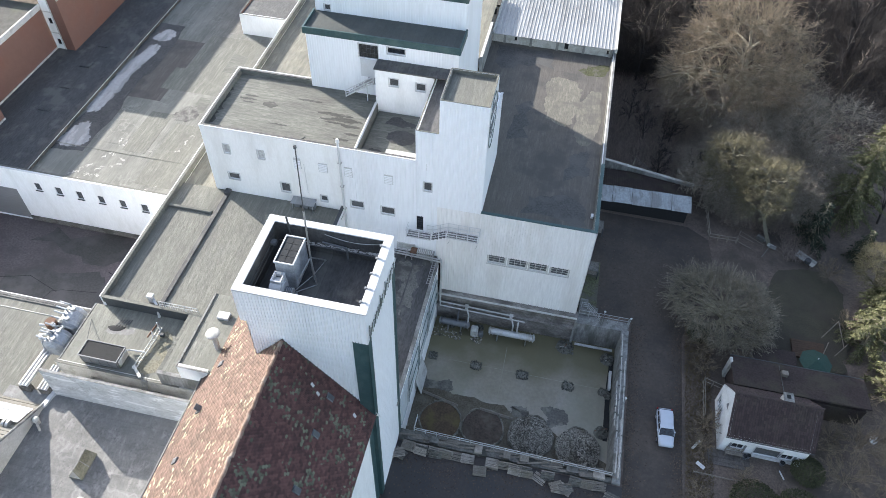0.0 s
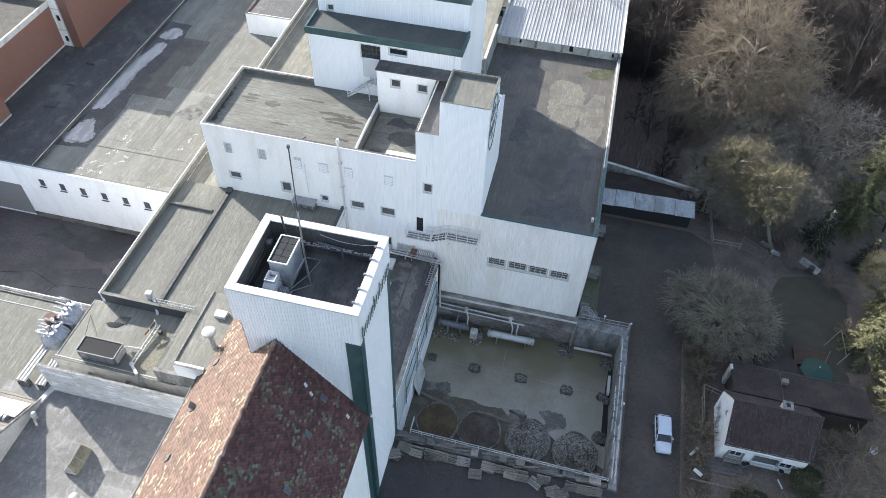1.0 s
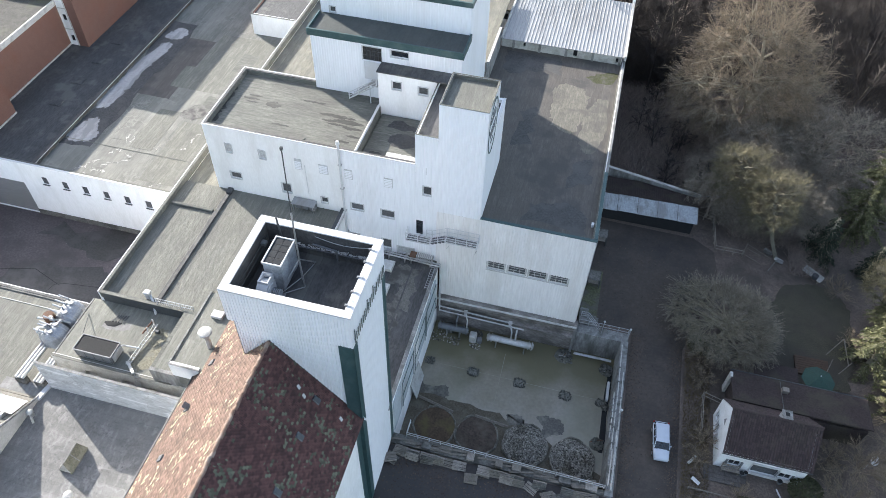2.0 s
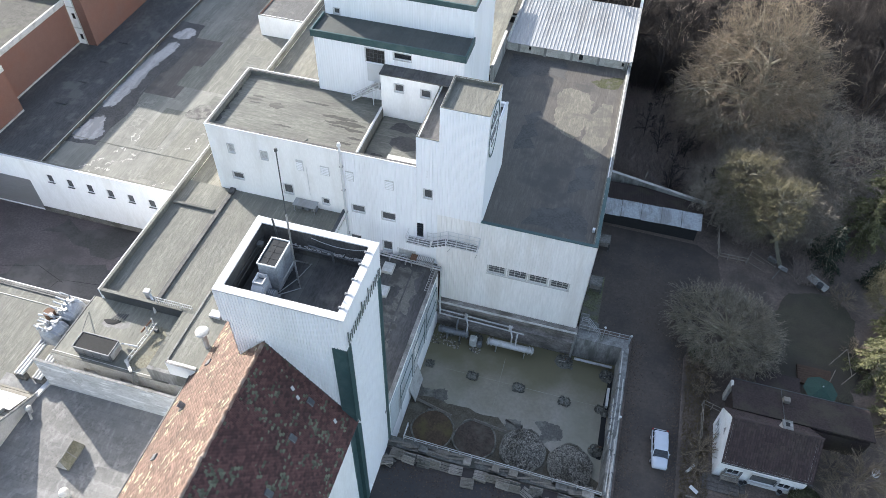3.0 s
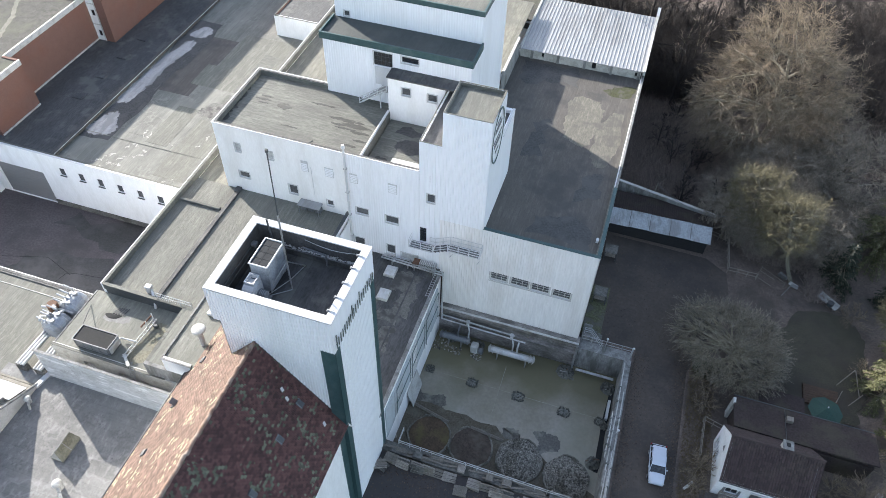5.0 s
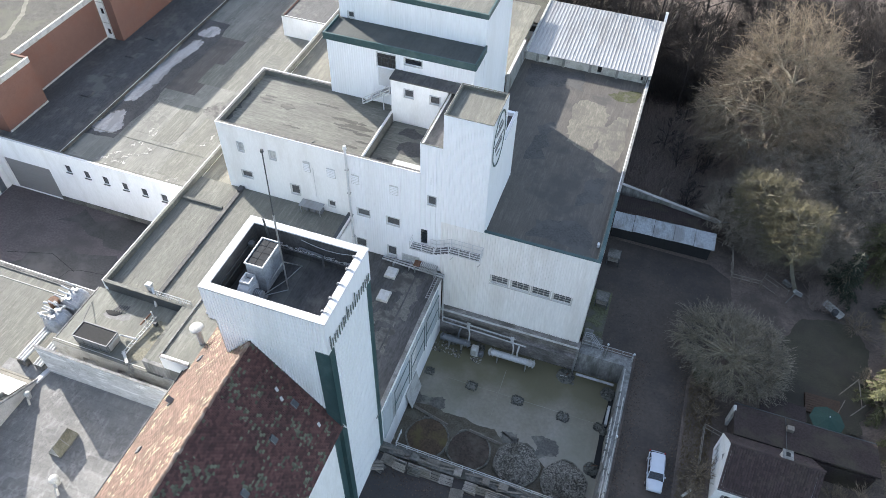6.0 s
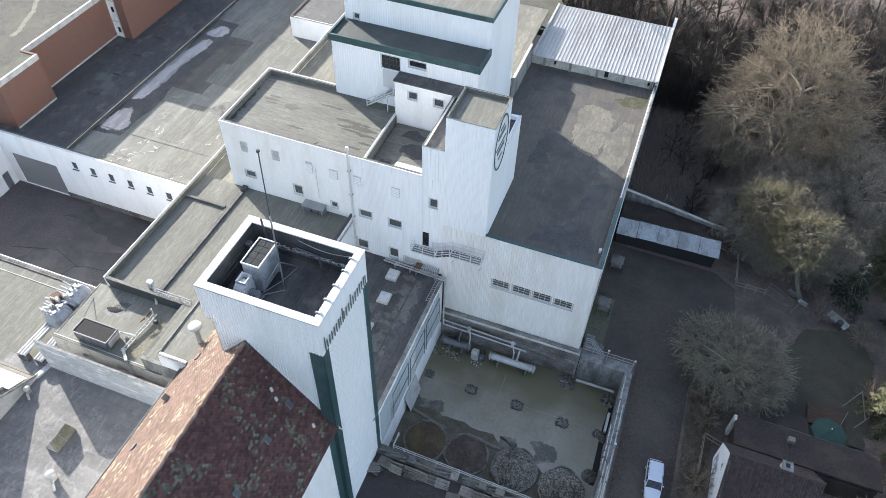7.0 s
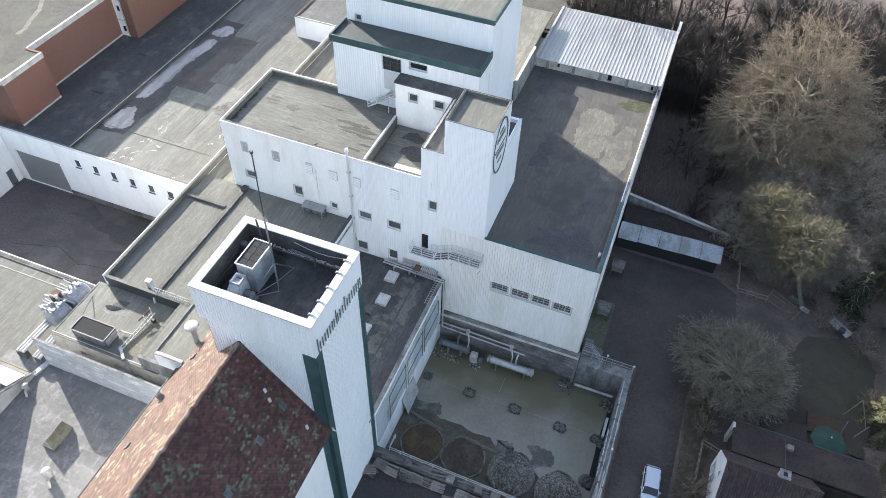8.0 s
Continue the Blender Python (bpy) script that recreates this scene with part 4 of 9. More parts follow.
# ---- red tiled house at the tower's foot ----
tile_house = thing("tiled_building", (-17, 15, 0), "white building with steep red and mossy clay-tile roof", "building")
RX, RZ, REX, REZ, LEX, LEZ, RYE = -16.9, 22.0, -10.75, 14.3, -25.4, 12.2, 25.0
wall(tile_house, "E", -11.1, -10, 24.7, 0, 14.6, PAINT)
wall(tile_house, "W", -25.0, -10, 25.9, 0, 12.6, PAINT)
part("corner_strip", boxes((-11.098, -11.02, 24.0, 24.68, 0, 14.4)), GREEN, tile_house, "dark green corner strip")
v = [(RX, -10, RZ - 0.12), (RX, RYE, RZ - 0.12), (REX, RYE, REZ - 0.12), (REX, -10, REZ - 0.12), (LEX, 32.2, LEZ - 0.12), (LEX, -10, LEZ - 0.12), (RX, 32.2, RZ - 0.12)]
part("roof", (v, [(0, 1, 2, 3), (0, 5, 4, 6)]), SHADE_BLACK, tile_house)
v = [(RX, RYE, RZ - 0.2), (REX + 0.4, RYE, REZ - 0.2), (LEX + 0.4, RYE, LEZ - 0.2)]
part("gable", (v, [(0, 1, 2)]), PAINT, tile_house)
part("verge_trim", tubes(((RX, RYE, RZ), (REX, RYE, REZ)), r=0.08), DARKTRIM, tile_house)
part("gutter", tubes(((LEX - 0.08, -10, LEZ), (LEX - 0.08, 32.2, LEZ)), r=0.09), DARKTRIM, tile_house)

# ---- sunken basin ----
basin = thing("basin", (-1, 40, PZ), "sunken concrete basin with wet floor and cracked walls", "basin", kind="structure")
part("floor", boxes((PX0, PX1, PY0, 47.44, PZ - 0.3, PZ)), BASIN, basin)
part("side_wall", boxes((9.0, 9.75, 30.3, 47.4, PZ, 0.35), bevel=0.03), CONC, basin)
part("side_wall", boxes((-10.84, 8.99, 30.3, 31.3, PZ, 0.3), bevel=0.03), GRIMY, basin)
part("side_wall", boxes((4.35, 9.75, 47.42, 48.6, PZ, 0.1), bevel=0.03), CONC, basin)

# ---- on the tower ----
SLAT = mat("dark_slat", (0.012, 0.013, 0.015), 0.9, var=0.2)
SLAT.node_tree.nodes["Principled BSDF"].inputs["Specular IOR Level"].default_value = 0.1
COVER = mat("dark_blue_cover", (0.012, 0.015, 0.02), 0.9, var=0.2, scale=1.5, stain=(0.025, 0.03, 0.036), amount=0.6, stain_scale=1.5)
unit = thing("ventilation_unit", (-16.8, 28.4, 24.6), "grey sheet-metal ventilation unit with slatted dark top", "ventilation unit")
part("housing", boxes((-17.5, -16.25, 27.25, 29.55, 24.9, 27.25), bevel=0.02), VESSEL, unit)
part("frame", boxes((-17.55, -17.47, 27.2, 29.6, 27.26, 27.36), (-16.28, -16.2, 27.2, 29.6, 27.26, 27.36), (-17.46, -16.29, 27.2, 27.28, 27.26, 27.36), (-17.46, -16.29, 29.52, 29.6, 27.26, 27.36)), TRIM, unit)
part("backing", boxes((-17.46, -16.29, 27.29, 29.51, 27.255, 27.27)), SHADE_BLACK, unit)
for i in range(2):
    for j in range(4):
        part("top_pane", boxes((-17.44 + 0.58 * i, -16.89 + 0.58 * i, 27.31 + 0.55 * j, 27.83 + 0.55 * j, 27.272, 27.3 + 0.004 * ((i + j) % 2))), COVER, unit)
for x in (-17.505, -16.245):
    part("seam", boxes((x - 0.008, x + 0.008, 28.36, 28.42, 24.95, 27.2)), STEEL, unit)
for x in (-17.4, -16.45):
    for y in (27.35, 29.3):
        part("leg", boxes((x, x + 0.1, y, y + 0.1, 24.6, 24.9)), STEEL, unit)
fan = thing("blower", (-17.1, 26.6, 24.6), "white snail-shaped blower beside the ventilation unit", "blower")
bm = bmesh.new()
tube_into(bm, (-17.6, 26.55, 25.45), (-16.85, 26.55, 25.45), 0.78, sides=28)
tube_into(bm, (-17.68, 26.55, 25.45), (-16.77, 26.55, 25.45), 0.6, sides=28)
part("scroll", bm, TRIM, fan)
part("outlet", boxes((-17.58, -17.5, 26.35, 27.2, 25.6, 26.45), (-16.95, -16.87, 26.35, 27.2, 25.6, 26.45), (-17.499, -16.951, 26.35, 26.43, 25.6, 26.45), (-17.499, -16.951, 27.12, 27.2, 25.6, 26.45)), TRIM, fan)
part("mouth", boxes((-17.499, -16.951, 26.431, 27.119, 26.0, 26.05)), DUCT, fan)
bm = bmesh.new()
tube_into(bm, (-16.76, 26.55, 25.4), (-16.2, 26.55, 25.4), 0.3, sides=16)
part("motor", bm, VESSEL, fan)
for k in range(4):
    bm = bmesh.new()
    tube_into(bm, (-16.68 + 0.12 * k, 26.55, 25.4), (-16.64 + 0.12 * k, 26.55, 25.4), 0.34, sides=16)
    part("cooling_fin", bm, DUCT, fan)
part("base", boxes((-17.7, -16.2, 26.1, 27.1, 24.6, 24.72)), STEEL, fan)

mast = thing("antenna_mast", (-15.7, 28.7, 24.6), "tall thin dark mast on a braced steel tripod", "mast")
part("pole", tubes(((-15.7, 28.7, 24.6), (-15.55, 28.6, 31)), r=0.06), STEEL, mast)
part("tip", tubes(((-15.55, 28.6, 31), (-15.4, 28.6, 36.1)), r=0.04), DARKTRIM, mast)
part("head", boxes((-15.47, -15.33, 28.53, 28.67, 36.0, 36.2)), DARKTRIM, mast)
for e in ((-15.2, 28.0), (-16.6, 26.9), (-15.3, 30.2)):
    part("brace", tubes(((e[0], e[1], 24.65), (-15.65, 28.68, 26.6)), r=0.045), STEEL, mast)
    part("tie", tubes(((e[0], e[1], 24.68), (-15.7, 28.7, 24.7)), r=0.035), STEEL, mast)
part("tie", tubes(((-16.6, 26.9, 24.68), (-15.2, 28.0, 24.68)), r=0.035), STEEL, mast)
lump("vent_pole", tubes(((-17.6, 30.5, 24.6), (-17.75, 30.4, 28.2)), r=0.07), DARKTRIM, (-17.6, 30.5, 24.6), "thin dark vent pole in the roof well", "pole")
lump("conduit", tubes(((-15.6, 30.7, 25.9), (-13.9, 30.7, 25.7), (-13.9, 30.7, 24.6)), r=0.07), DUCT, (-13.9, 30.7, 24.6), "grey pipe bend along the roof well", "pipe")
lump("cable", tubes(*[[(-15.4 + 0.5 * k, 30.82, 26.6 - 0.35 * math.sin(math.pi * k / 8)) for k in range(9)]], r=0.02), TRIM, (-13.4, 30.82, 26.2), "slack pale cable along the well lining", "cable")
lump("wall_rail", tubes(((-18.87, 25.4, 25.9), (-18.87, 30.6, 25.9)), ((-18.87, 25.4, 25.4), (-18.87, 30.6, 25.4)), r=0.04), DARKTRIM, (-18.87, 28, 25.3), "two dark rails along the well lining", "rail")
rng = random.Random(91)
v, f = [], []
for _ in range(150):
    x, z = rng.uniform(-17.4, -11.3), 25.42 + rng.gauss(0, 0.09)
    w, h = rng.uniform(0.03, 0.13), rng.uniform(0.02, 0.09)
    k = len(v)
    v += [(x - w, 30.845, z - h), (x + w * rng.uniform(0.5, 1), 30.843, z - h * 0.7), (x + w * 0.8, 30.84, z + h), (x - w * rng.uniform(0.3, 1), 30.842, z + h * 0.8)]
    f.append((k, k + 1, k + 2, k + 3))
lump("paint_flakes", (v, f), TRIM, (-14.4, 30.84, 25.4), "band of flaking white paint on the well lining", "paint", kind="stuff")
lump("lining_rail", boxes((-18.8, -11.25, 30.78, 30.846, 25.2, 25.27)), DUCT, (-15, 30.8, 25.2), "grey rail along the well lining", "rail")
lump("wall_lamp", boxes((-18.88, -18.5, 29.6, 30.0, 25.9, 26.2), bevel=0.04), DUCT, (-18.7, 29.8, 25.9), "small grey lamp box in the roof well", "lamp")
for k, y in enumerate((25.6, 26.7, 27.9, 29.2, 30.3)):
    f = thing("floodlight", (-11.2, y, 27.1), "small white floodlight on the tower's coping", "floodlight", "floodlights along the coping")
    part("head", boxes((-11.12, -10.96, y - 0.08, y + 0.08, 27.14, 27.24), bevel=0.02), FRAME, f)
    part("bracket", boxes((-11.36, -11.121, y - 0.04, y + 0.04, 27.1, 27.18)), STEEL, f)
    part("foot", boxes((-11.4, -11.22, y - 0.1, y + 0.1, 27.1, 27.13)), DUCT, f)
# brand sign, drawn as plain strokes only
sign = thing("tower_sign", (-10.7, 28, 25.3), "row of raised dark sign strokes on the tower", "sign")
SIGN = mat("grey_green_letters", (0.09, 0.115, 0.11), 0.5, var=0.15, stain=(0.2, 0.21, 0.2), amount=0.5, stain_scale=1.5)
y = 24.98
for w, h, low in ((0.4, 1.42, 0.0), (0.44, 0.95, 0), (0.44, 0.95, 0), (0.36, 0.95, 0), (0.32, 1.42, 0), (0.48, 0.95, 0), (0.46, 1.42, 0), (0.48, 0.95, 0), (0.44, 0.95, 0), (0.36, 0.95, 0)):
    z = 24.1
    rows = [(-10.7, -10.66, y, y + 0.11, z, z + h), (-10.7, -10.66, y + w - 0.12, y + w - 0.02, z + 0.06, z + 0.9)]
    part("sign_stroke", boxes(*rows, bevel=0.012), SIGN, sign)
    part("stand_off", boxes((-10.749, -10.701, y + 0.02, y + 0.08, z + 0.4, z + 0.46)), STEEL, sign)
    y += w + 0.2

# ---- on the main works ----
flue = thing("flue_pipe", (-20.6, 47.8, 6.1), "white flue pipe with cap on the facade", "pipe")
part("pipe", tubes(((-20.6, 47.78, 6.1), (-20.6, 47.78, 19.6)), r=0.11, sides=10), TRIM, flue)
bm = bmesh.new()
tube_into(bm, (-20.6, 47.78, 19.6), (-20.6, 47.78, 19.95), 0.2, 0.14, sides=12)
part("cowl", bm, TRIM, flue)
for z in (8, 11, 14, 17):
    part("clamp", boxes((-20.78, -20.42, 47.68, 47.99, z, z + 0.08)), STEEL, flue)
for x, z0, z1 in ((-24.3, 12.2, 16.0), (-12.3, 17.8, 18.6)):
    lump("downpipe", tubes(((x, 47.93, z0), (x, 47.93, z1)), r=0.03), TRIM, (x, 47.93, z0), "thin white pipe on the facade", "pipe")


def railing(parent, pts, h=1.0, r=0.032, posts=True, mid=1, m=None):
    m = m or STEEL
    for k in range(mid + 1):
        part("rail", tubes([(x, y, z + h * (k + 1) / (mid + 1)) for x, y, z in pts], r=r), m, parent)
    if posts:
        for a, b in zip(pts[:-1], pts[1:]):
            n = max(1, round((Vector(b) - Vector(a)).length / 1.1))
            for k in range(n + 1):
                if k == n and b is not pts[-1]:
                    continue
                p = Vector(a).lerp(Vector(b), k / n)
                part("post", tubes((p, p + Vector((0, 0, h))), r=r * 1.2), m, parent)


GRATE = mat("dull_steel_grating", (0.11, 0.115, 0.125), 0.6, 0.3, var=0.2, scale=2.0)
RAILG = mat("grey_painted_rail", (0.62, 0.63, 0.65), 0.5, var=0.15, scale=2.0)
esc = thing("escape_stair", (-10.5, 47.4, 9.5), "galvanised outdoor landing and steps with railings on the facade", "stair")
for x0, x1, z in ((-14.1, -11.6, 9.5), (-10.1, -6.9, 10.3)):
    ld = part("landing", boxes((x0, x1, 46.9, 46.95, z, z + 0.1), (x0, x1, 47.85, 47.9, z, z + 0.1), (x0, x0 + 0.05, 46.951, 47.849, z, z + 0.1), (x1 - 0.05, x1, 46.951, 47.849, z, z + 0.1)), TRIM, esc)
    for k in range(int((x1 - x0 - 0.1) / 0.1)):
        part("grating_bar", boxes((x0 + 0.06 + 0.1 * k, x0 + 0.14 + 0.1 * k, 46.951, 47.849, z + 0.05, z + 0.08)), GRATE, ld)
for k in range(4):
    part("step", boxes((-11.55 + 0.36 * k, -11.25 + 0.36 * k, 46.95, 47.9, 9.66 + 0.18 * k, 9.7 + 0.18 * k)), GRATE, esc)
railing(esc, [(-14.1, 46.92, 9.55), (-11.6, 46.92, 9.55), (-10.1, 46.92, 10.35), (-6.9, 46.92, 10.35)], m=RAILG, r=0.036, mid=2, h=1.0)
railing(esc, [(-14.1, 47.9, 9.55), (-14.1, 46.95, 9.55)], posts=False, m=RAILG, r=0.032)
railing(esc, [(-6.9, 46.95, 10.35), (-6.9, 47.9, 10.35)], posts=False, m=RAILG, r=0.032)
railing(esc, [(-12.2, 47.86, 9.55), (-11.6, 47.86, 9.55), (-10.1, 47.86, 10.35), (-6.9, 47.86, 10.35)], m=RAILG, r=0.03, mid=1, h=1.05)
for x in (-13.9, -11.8, -9.9, -7.1):
    part("bracket", tubes(((x, 46.95, 9.5), (x, 47.98, 8.8)), r=0.03), STEEL, esc)

grate = thing("grating_deck", (-12.5, 47.2, 6.1), "slatted walkway with a rusty plate above the pipes", "deck")
for k in range(9):
    part("slat", boxes((-13.0 + 0.19 * k, -12.9 + 0.19 * k, 46.5, 47.7, 7.1, 7.18)), STEEL, grate)
part("plate", boxes((-13.75, -13.1, 46.9, 47.7, 7.12, 7.18)), RUST, grate, "rusty plate")
for x in (-13.6, -11.4):
    part("leg", boxes((x, x + 0.08, 46.9, 46.98, 6.1, 7.1)), STEEL, grate)
    part("crossbar", boxes((x, x + 0.08, 46.5, 47.7, 7.02, 7.098)), STEEL, grate)
pipes = thing("pipe_run", (-10.6, 47, -2), "pale lagged pipes along the facade and down to the basin", "pipe")
for d in (0, 0.3):
    part("pipe", tubes(((-17.2, 47.5 - d, 6.55), (-10.55 + d * 0.3, 47.2 - d, 6.55), (-10.5 + d * 0.4, 47.1 - d, -0.2 - d), (-2.3 + d * 4, 46.9 - d, -0.2 - d)), r=0.08, sides=8), PIPEW, pipes)
for x in (-16, -14.3, -11.6):
    part("stand", boxes((x, x + 0.1, 46.9, 47.9, 6.1, 6.5)), STEEL, pipes)


def exchanger(x0, x1, y, z, m, label):
    e = thing("heat_exchanger", ((x0 + x1) / 2, y, PZ), label, "tank", "vessels in the basin")
    bm = bmesh.new()
    tube_into(bm, (x0 + 0.3, y, z), (x1 - 0.3, y, z), 0.36, sides=20)
    part("shell", bm, m, e)
    for x in (x0 + 0.2, x1 - 0.2, x0 + 0.55, x1 - 0.55):
        bm = bmesh.new()
        tube_into(bm, (x - 0.05, y, z), (x + 0.05, y, z), 0.46, sides=20)
        part("flange", bm, m, e)
    for x, s in ((x0, -1), (x1, 1)):
        bm = bmesh.new()
        tube_into(bm, (x, y, z), (x - 0.15 * s, y, z), 0.22, 0.4, sides=16)
        part("head", bm, m, e)
    for x in (x0 + 1, x1 - 1):
        part("leg", boxes((x, x + 0.12, y - 0.3, y + 0.3, PZ, z - 0.3)), STEEL, e)
    part("riser", tubes(((x0 * 0.4 + x1 * 0.6, y, z + 0.3), (x0 * 0.4 + x1 * 0.6, y, z + 1.3), (x0 * 0.4 + x1 * 0.6, y + 0.7, z + 1.4)), r=0.09, sides=10), m, e)
    return e


exchanger(-10.3, -6.9, 46.0, -2.1, DUCT, "dull grey horizontal vessel on legs")
exchanger(-4.8, 0.3, 45.8, -2.0, PIPEW, "pale horizontal vessel with flanged ends on legs")
pump = thing("pump_set", (-6.3, 45.9, PZ), "grimy pale pump between the vessels", "pump")
part("casing", boxes((-6.7, -5.9, 45.4, 46.2, PZ, -2.1), bevel=0.12), WORN, pump)
part("motor", boxes((-5.85, -5.3, 45.5, 46.0, PZ, -2.6), bevel=0.1), DUCT, pump)

canopy = thing("roof_canopy", (-24.7, 47.4, 10.5), "small pale sheet canopy over cooling units", "canopy")
part("sheet", boxes((-25.9, -23.5, 46.85, 47.9, 11.45, 11.5)), SHEET, canopy)
for k in range(3):
    part("cooling_unit", boxes((-25.6 + 0.75 * k, -25.0 + 0.75 * k, 47.1, 47.7, 10.75, 11.2), bevel=0.03), DUCT, canopy)
for x in (-25.8, -23.7):
    for yy in (46.95, 47.75):
        part("leg", boxes((x, x + 0.06, yy, yy + 0.06, 10.5, 11.44)), STEEL, canopy)
pipe_lamp = lump("roof_pole", tubes(((-24.7, 48.6, 18.3), (-24.0, 48.5, 18.9)), r=0.07), DARKTRIM, (-24.7, 48.6, 18.3), "bent dark pipe end on the roof edge", "pipe")

mstep = thing("roof_steps", (-21, 56.3, 18.3), "small white steps with railings up to a door", "stair")
part("landing", boxes((-20.3, -19.2, 56.0, 57.0, 20.3, 20.36)), STEEL, mstep)
for k in range(6):
    part("step", boxes((-22.2 + 0.32 * k, -21.93 + 0.32 * k, 56.0, 56.9, 18.6 + 0.28 * k, 18.64 + 0.28 * k)), STEEL, mstep)
railing(mstep, [(-22.4, 55.95, 18.4), (-19.5, 55.95, 20.5)], h=0.75, m=TRIM, r=0.04)
part("stringer", tubes(((-22.4, 55.97, 18.45), (-19.5, 55.97, 20.5)), r=0.06), TRIM, mstep)
part("support", boxes((-20.25, -20.17, 56.01, 56.09, 18.25, 20.3)), TRIM, mstep)
part("door_leaf", boxes((-21.0, -19.3, 56.95, 56.99, 20.4, 22.4)), TRIM, upper, "flush white door panel")

for x, yy in ((-15.7, 45.9), (-15.3, 42.9), (-15.5, 39.0)):
    s = thing("skylight", (x, yy, 6.1), "square grey skylight with pale upstand on the dark roof", "skylight", "skylights on the wing")
    part("upstand", boxes((x - 0.58, x + 0.58, yy - 0.68, yy + 0.68, 6.1, 6.4), bevel=0.03), WORN, s)
    part("cover", boxes((x - 0.5, x + 0.5, yy - 0.6, yy + 0.6, 6.402, 6.48), bevel=0.03), FRAME, s)
lump("roof_ladder", tubes(((-11.35, 44.0, 6.35), (-11.35, 46.9, 6.35)), ((-11.0, 44.0, 6.35), (-11.0, 46.9, 6.35)), *[((-11.35, 44.1 + 0.3 * k, 6.35), (-11.0, 44.1 + 0.3 * k, 6.35)) for k in range(10)], r=0.03), STEEL, (-11.2, 45, 6.2), "metal ladder lying along the roof edge", "ladder")

# ---- plant on the low roofs ----
def tank(x0, y0, x1, y1, z, r, label):
    t = thing("tank", ((x0 + x1) / 2, (y0 + y1) / 2, z - r - 0.4), label, "tank", "tanks on the side roof")
    a, b = Vector((x0, y0, z)), Vector((x1, y1, z))
    d = (b - a).normalized()
    bm = bmesh.new()
    tube_into(bm, a, b, r, sides=24)
    part("shell", bm, VESSEL, t, smooth=False)
    for p, s in ((a, -1), (b, 1)):
        bm = bmesh.new()
        tube_into(bm, p, p + d * s * 0.3, r * 0.98, r * 0.55, sides=24)
        part("dished_end", bm, VESSEL, t)
    for f in (0.2, 0.8):
        p = a.lerp(b, f)
        part("saddle", boxes((p.x - 0.5, p.x + 0.5, p.y - 0.12, p.y + 0.12, z - r - 0.4, z - r * 0.5)), STEEL, t)
        bm = bmesh.new()
        tube_into(bm, p - d * 0.04, p + d * 0.04, r + 0.03, sides=24)
        part("strap", bm, STEEL, t)
        for dy_ in (-0.28, 0.28):
            tt = p + Vector((-0.25, dy_, 0))
            part("nozzle", tubes((tt + Vector((0, 0, r * 0.9)), tt + Vector((0, 0, r + 0.3)), tt + Vector((-1.0, 0.1, r + 0.32))), r=0.085, sides=8), VESSEL, t)
        bm = bmesh.new()
        tube_into(bm, p + Vector((0.15, 0, r * 0.9)), p + Vector((0.15, 0, r + 0.22)), 0.2, sides=12)
        part("manhole", bm, VESSEL, t)
    for k in range(3):
        q = a.lerp(b, 0.35 + 0.15 * k)
        bm = bmesh.new()
        tube_into(bm, q - d * 0.025, q + d * 0.025, r + 0.015, sides=24)
        part("seam_ring", bm, VESSEL, t)
    return t


tank(-40.72, 29.75, -40.85, 31.5, 8.75, 1.08, "grey steel tank lying on the side roof")
tank(-40.75, 27.65, -40.72, 29.0, 8.75, 1.1, "grey steel tank lying beside the pipe bridge")
valve = thing("valve_group", (-41.2, 29.6, 6.6), "valves with a rusty drum between the tanks", "valve")
bm = bmesh.new()
tube_into(bm, (-41.9, 29.5, 8.3), (-41.9, 29.5, 9.9), 0.48, sides=16)
part("drum", bm, RUST, valve, "rust-stained drum")
part("pipe", tubes(((-42.9, 29.2, 9.5), (-40.6, 29.5, 9.5), (-40.0, 29.6, 9.2)), r=0.11, sides=8), PIPEW, valve)
part("pipe", tubes(((-42.5, 28.3, 9.3), (-41.2, 28.5, 9.6), (-40.4, 29.2, 9.9)), r=0.11, sides=8), PIPEW, valve)
for k, (x_, y_) in enumerate(((-41.35, 29.2), (-41.25, 28.3), (-41.6, 27.7), (-40.9, 29.75))):
    part("valve_body", boxes((x_ - 0.16, x_ + 0.16, y_ - 0.16, y_ + 0.16, 9.75, 10.1), bevel=0.05), PIPEW, valve)
    part("hand_wheel", boxes((x_ - 0.14, x_ + 0.14, y_ - 0.14, y_ + 0.14, 10.2, 10.25), bevel=0.02), DUCT, valve)
    part("stem", tubes(((x_, y_, 10.05), (x_, y_, 10.22)), r=0.04), STEEL, valve)
for x_ in (-42.0, -41.6, -41.2):
    part("down_pipe", tubes(((x_ + 0.45, 28.1, 9.2), (x_ + 0.05, 27.9, 9.2), (x_ - 0.15, 27.8, 7.9), (x_ - 0.25, 27.5, 7.8)), r=0.13, sides=8), VESSEL, valve)
part("frame", tubes(((-42.0, 29.0, 6.6), (-42.0, 29.0, 9.2)), ((-40.6, 30.0, 6.6), (-40.6, 30.0, 9.2)), ((-42.0, 29.0, 8.2), (-40.6, 30.0, 8.2)), r=0.06), STEEL, valve)
rack = thing("pipe_rack", (-41.2, 25.5, 6.6), "row of pale parallel pipes on concrete blocks", "pipe rack")
for k in range(3):
    part("pipe", tubes(((-42.3 + 0.3 * k, 28.0, 7.7), (-42.55 + 0.3 * k, 24.3, 7.48)), r=0.14, sides=10), PIPEW, rack)
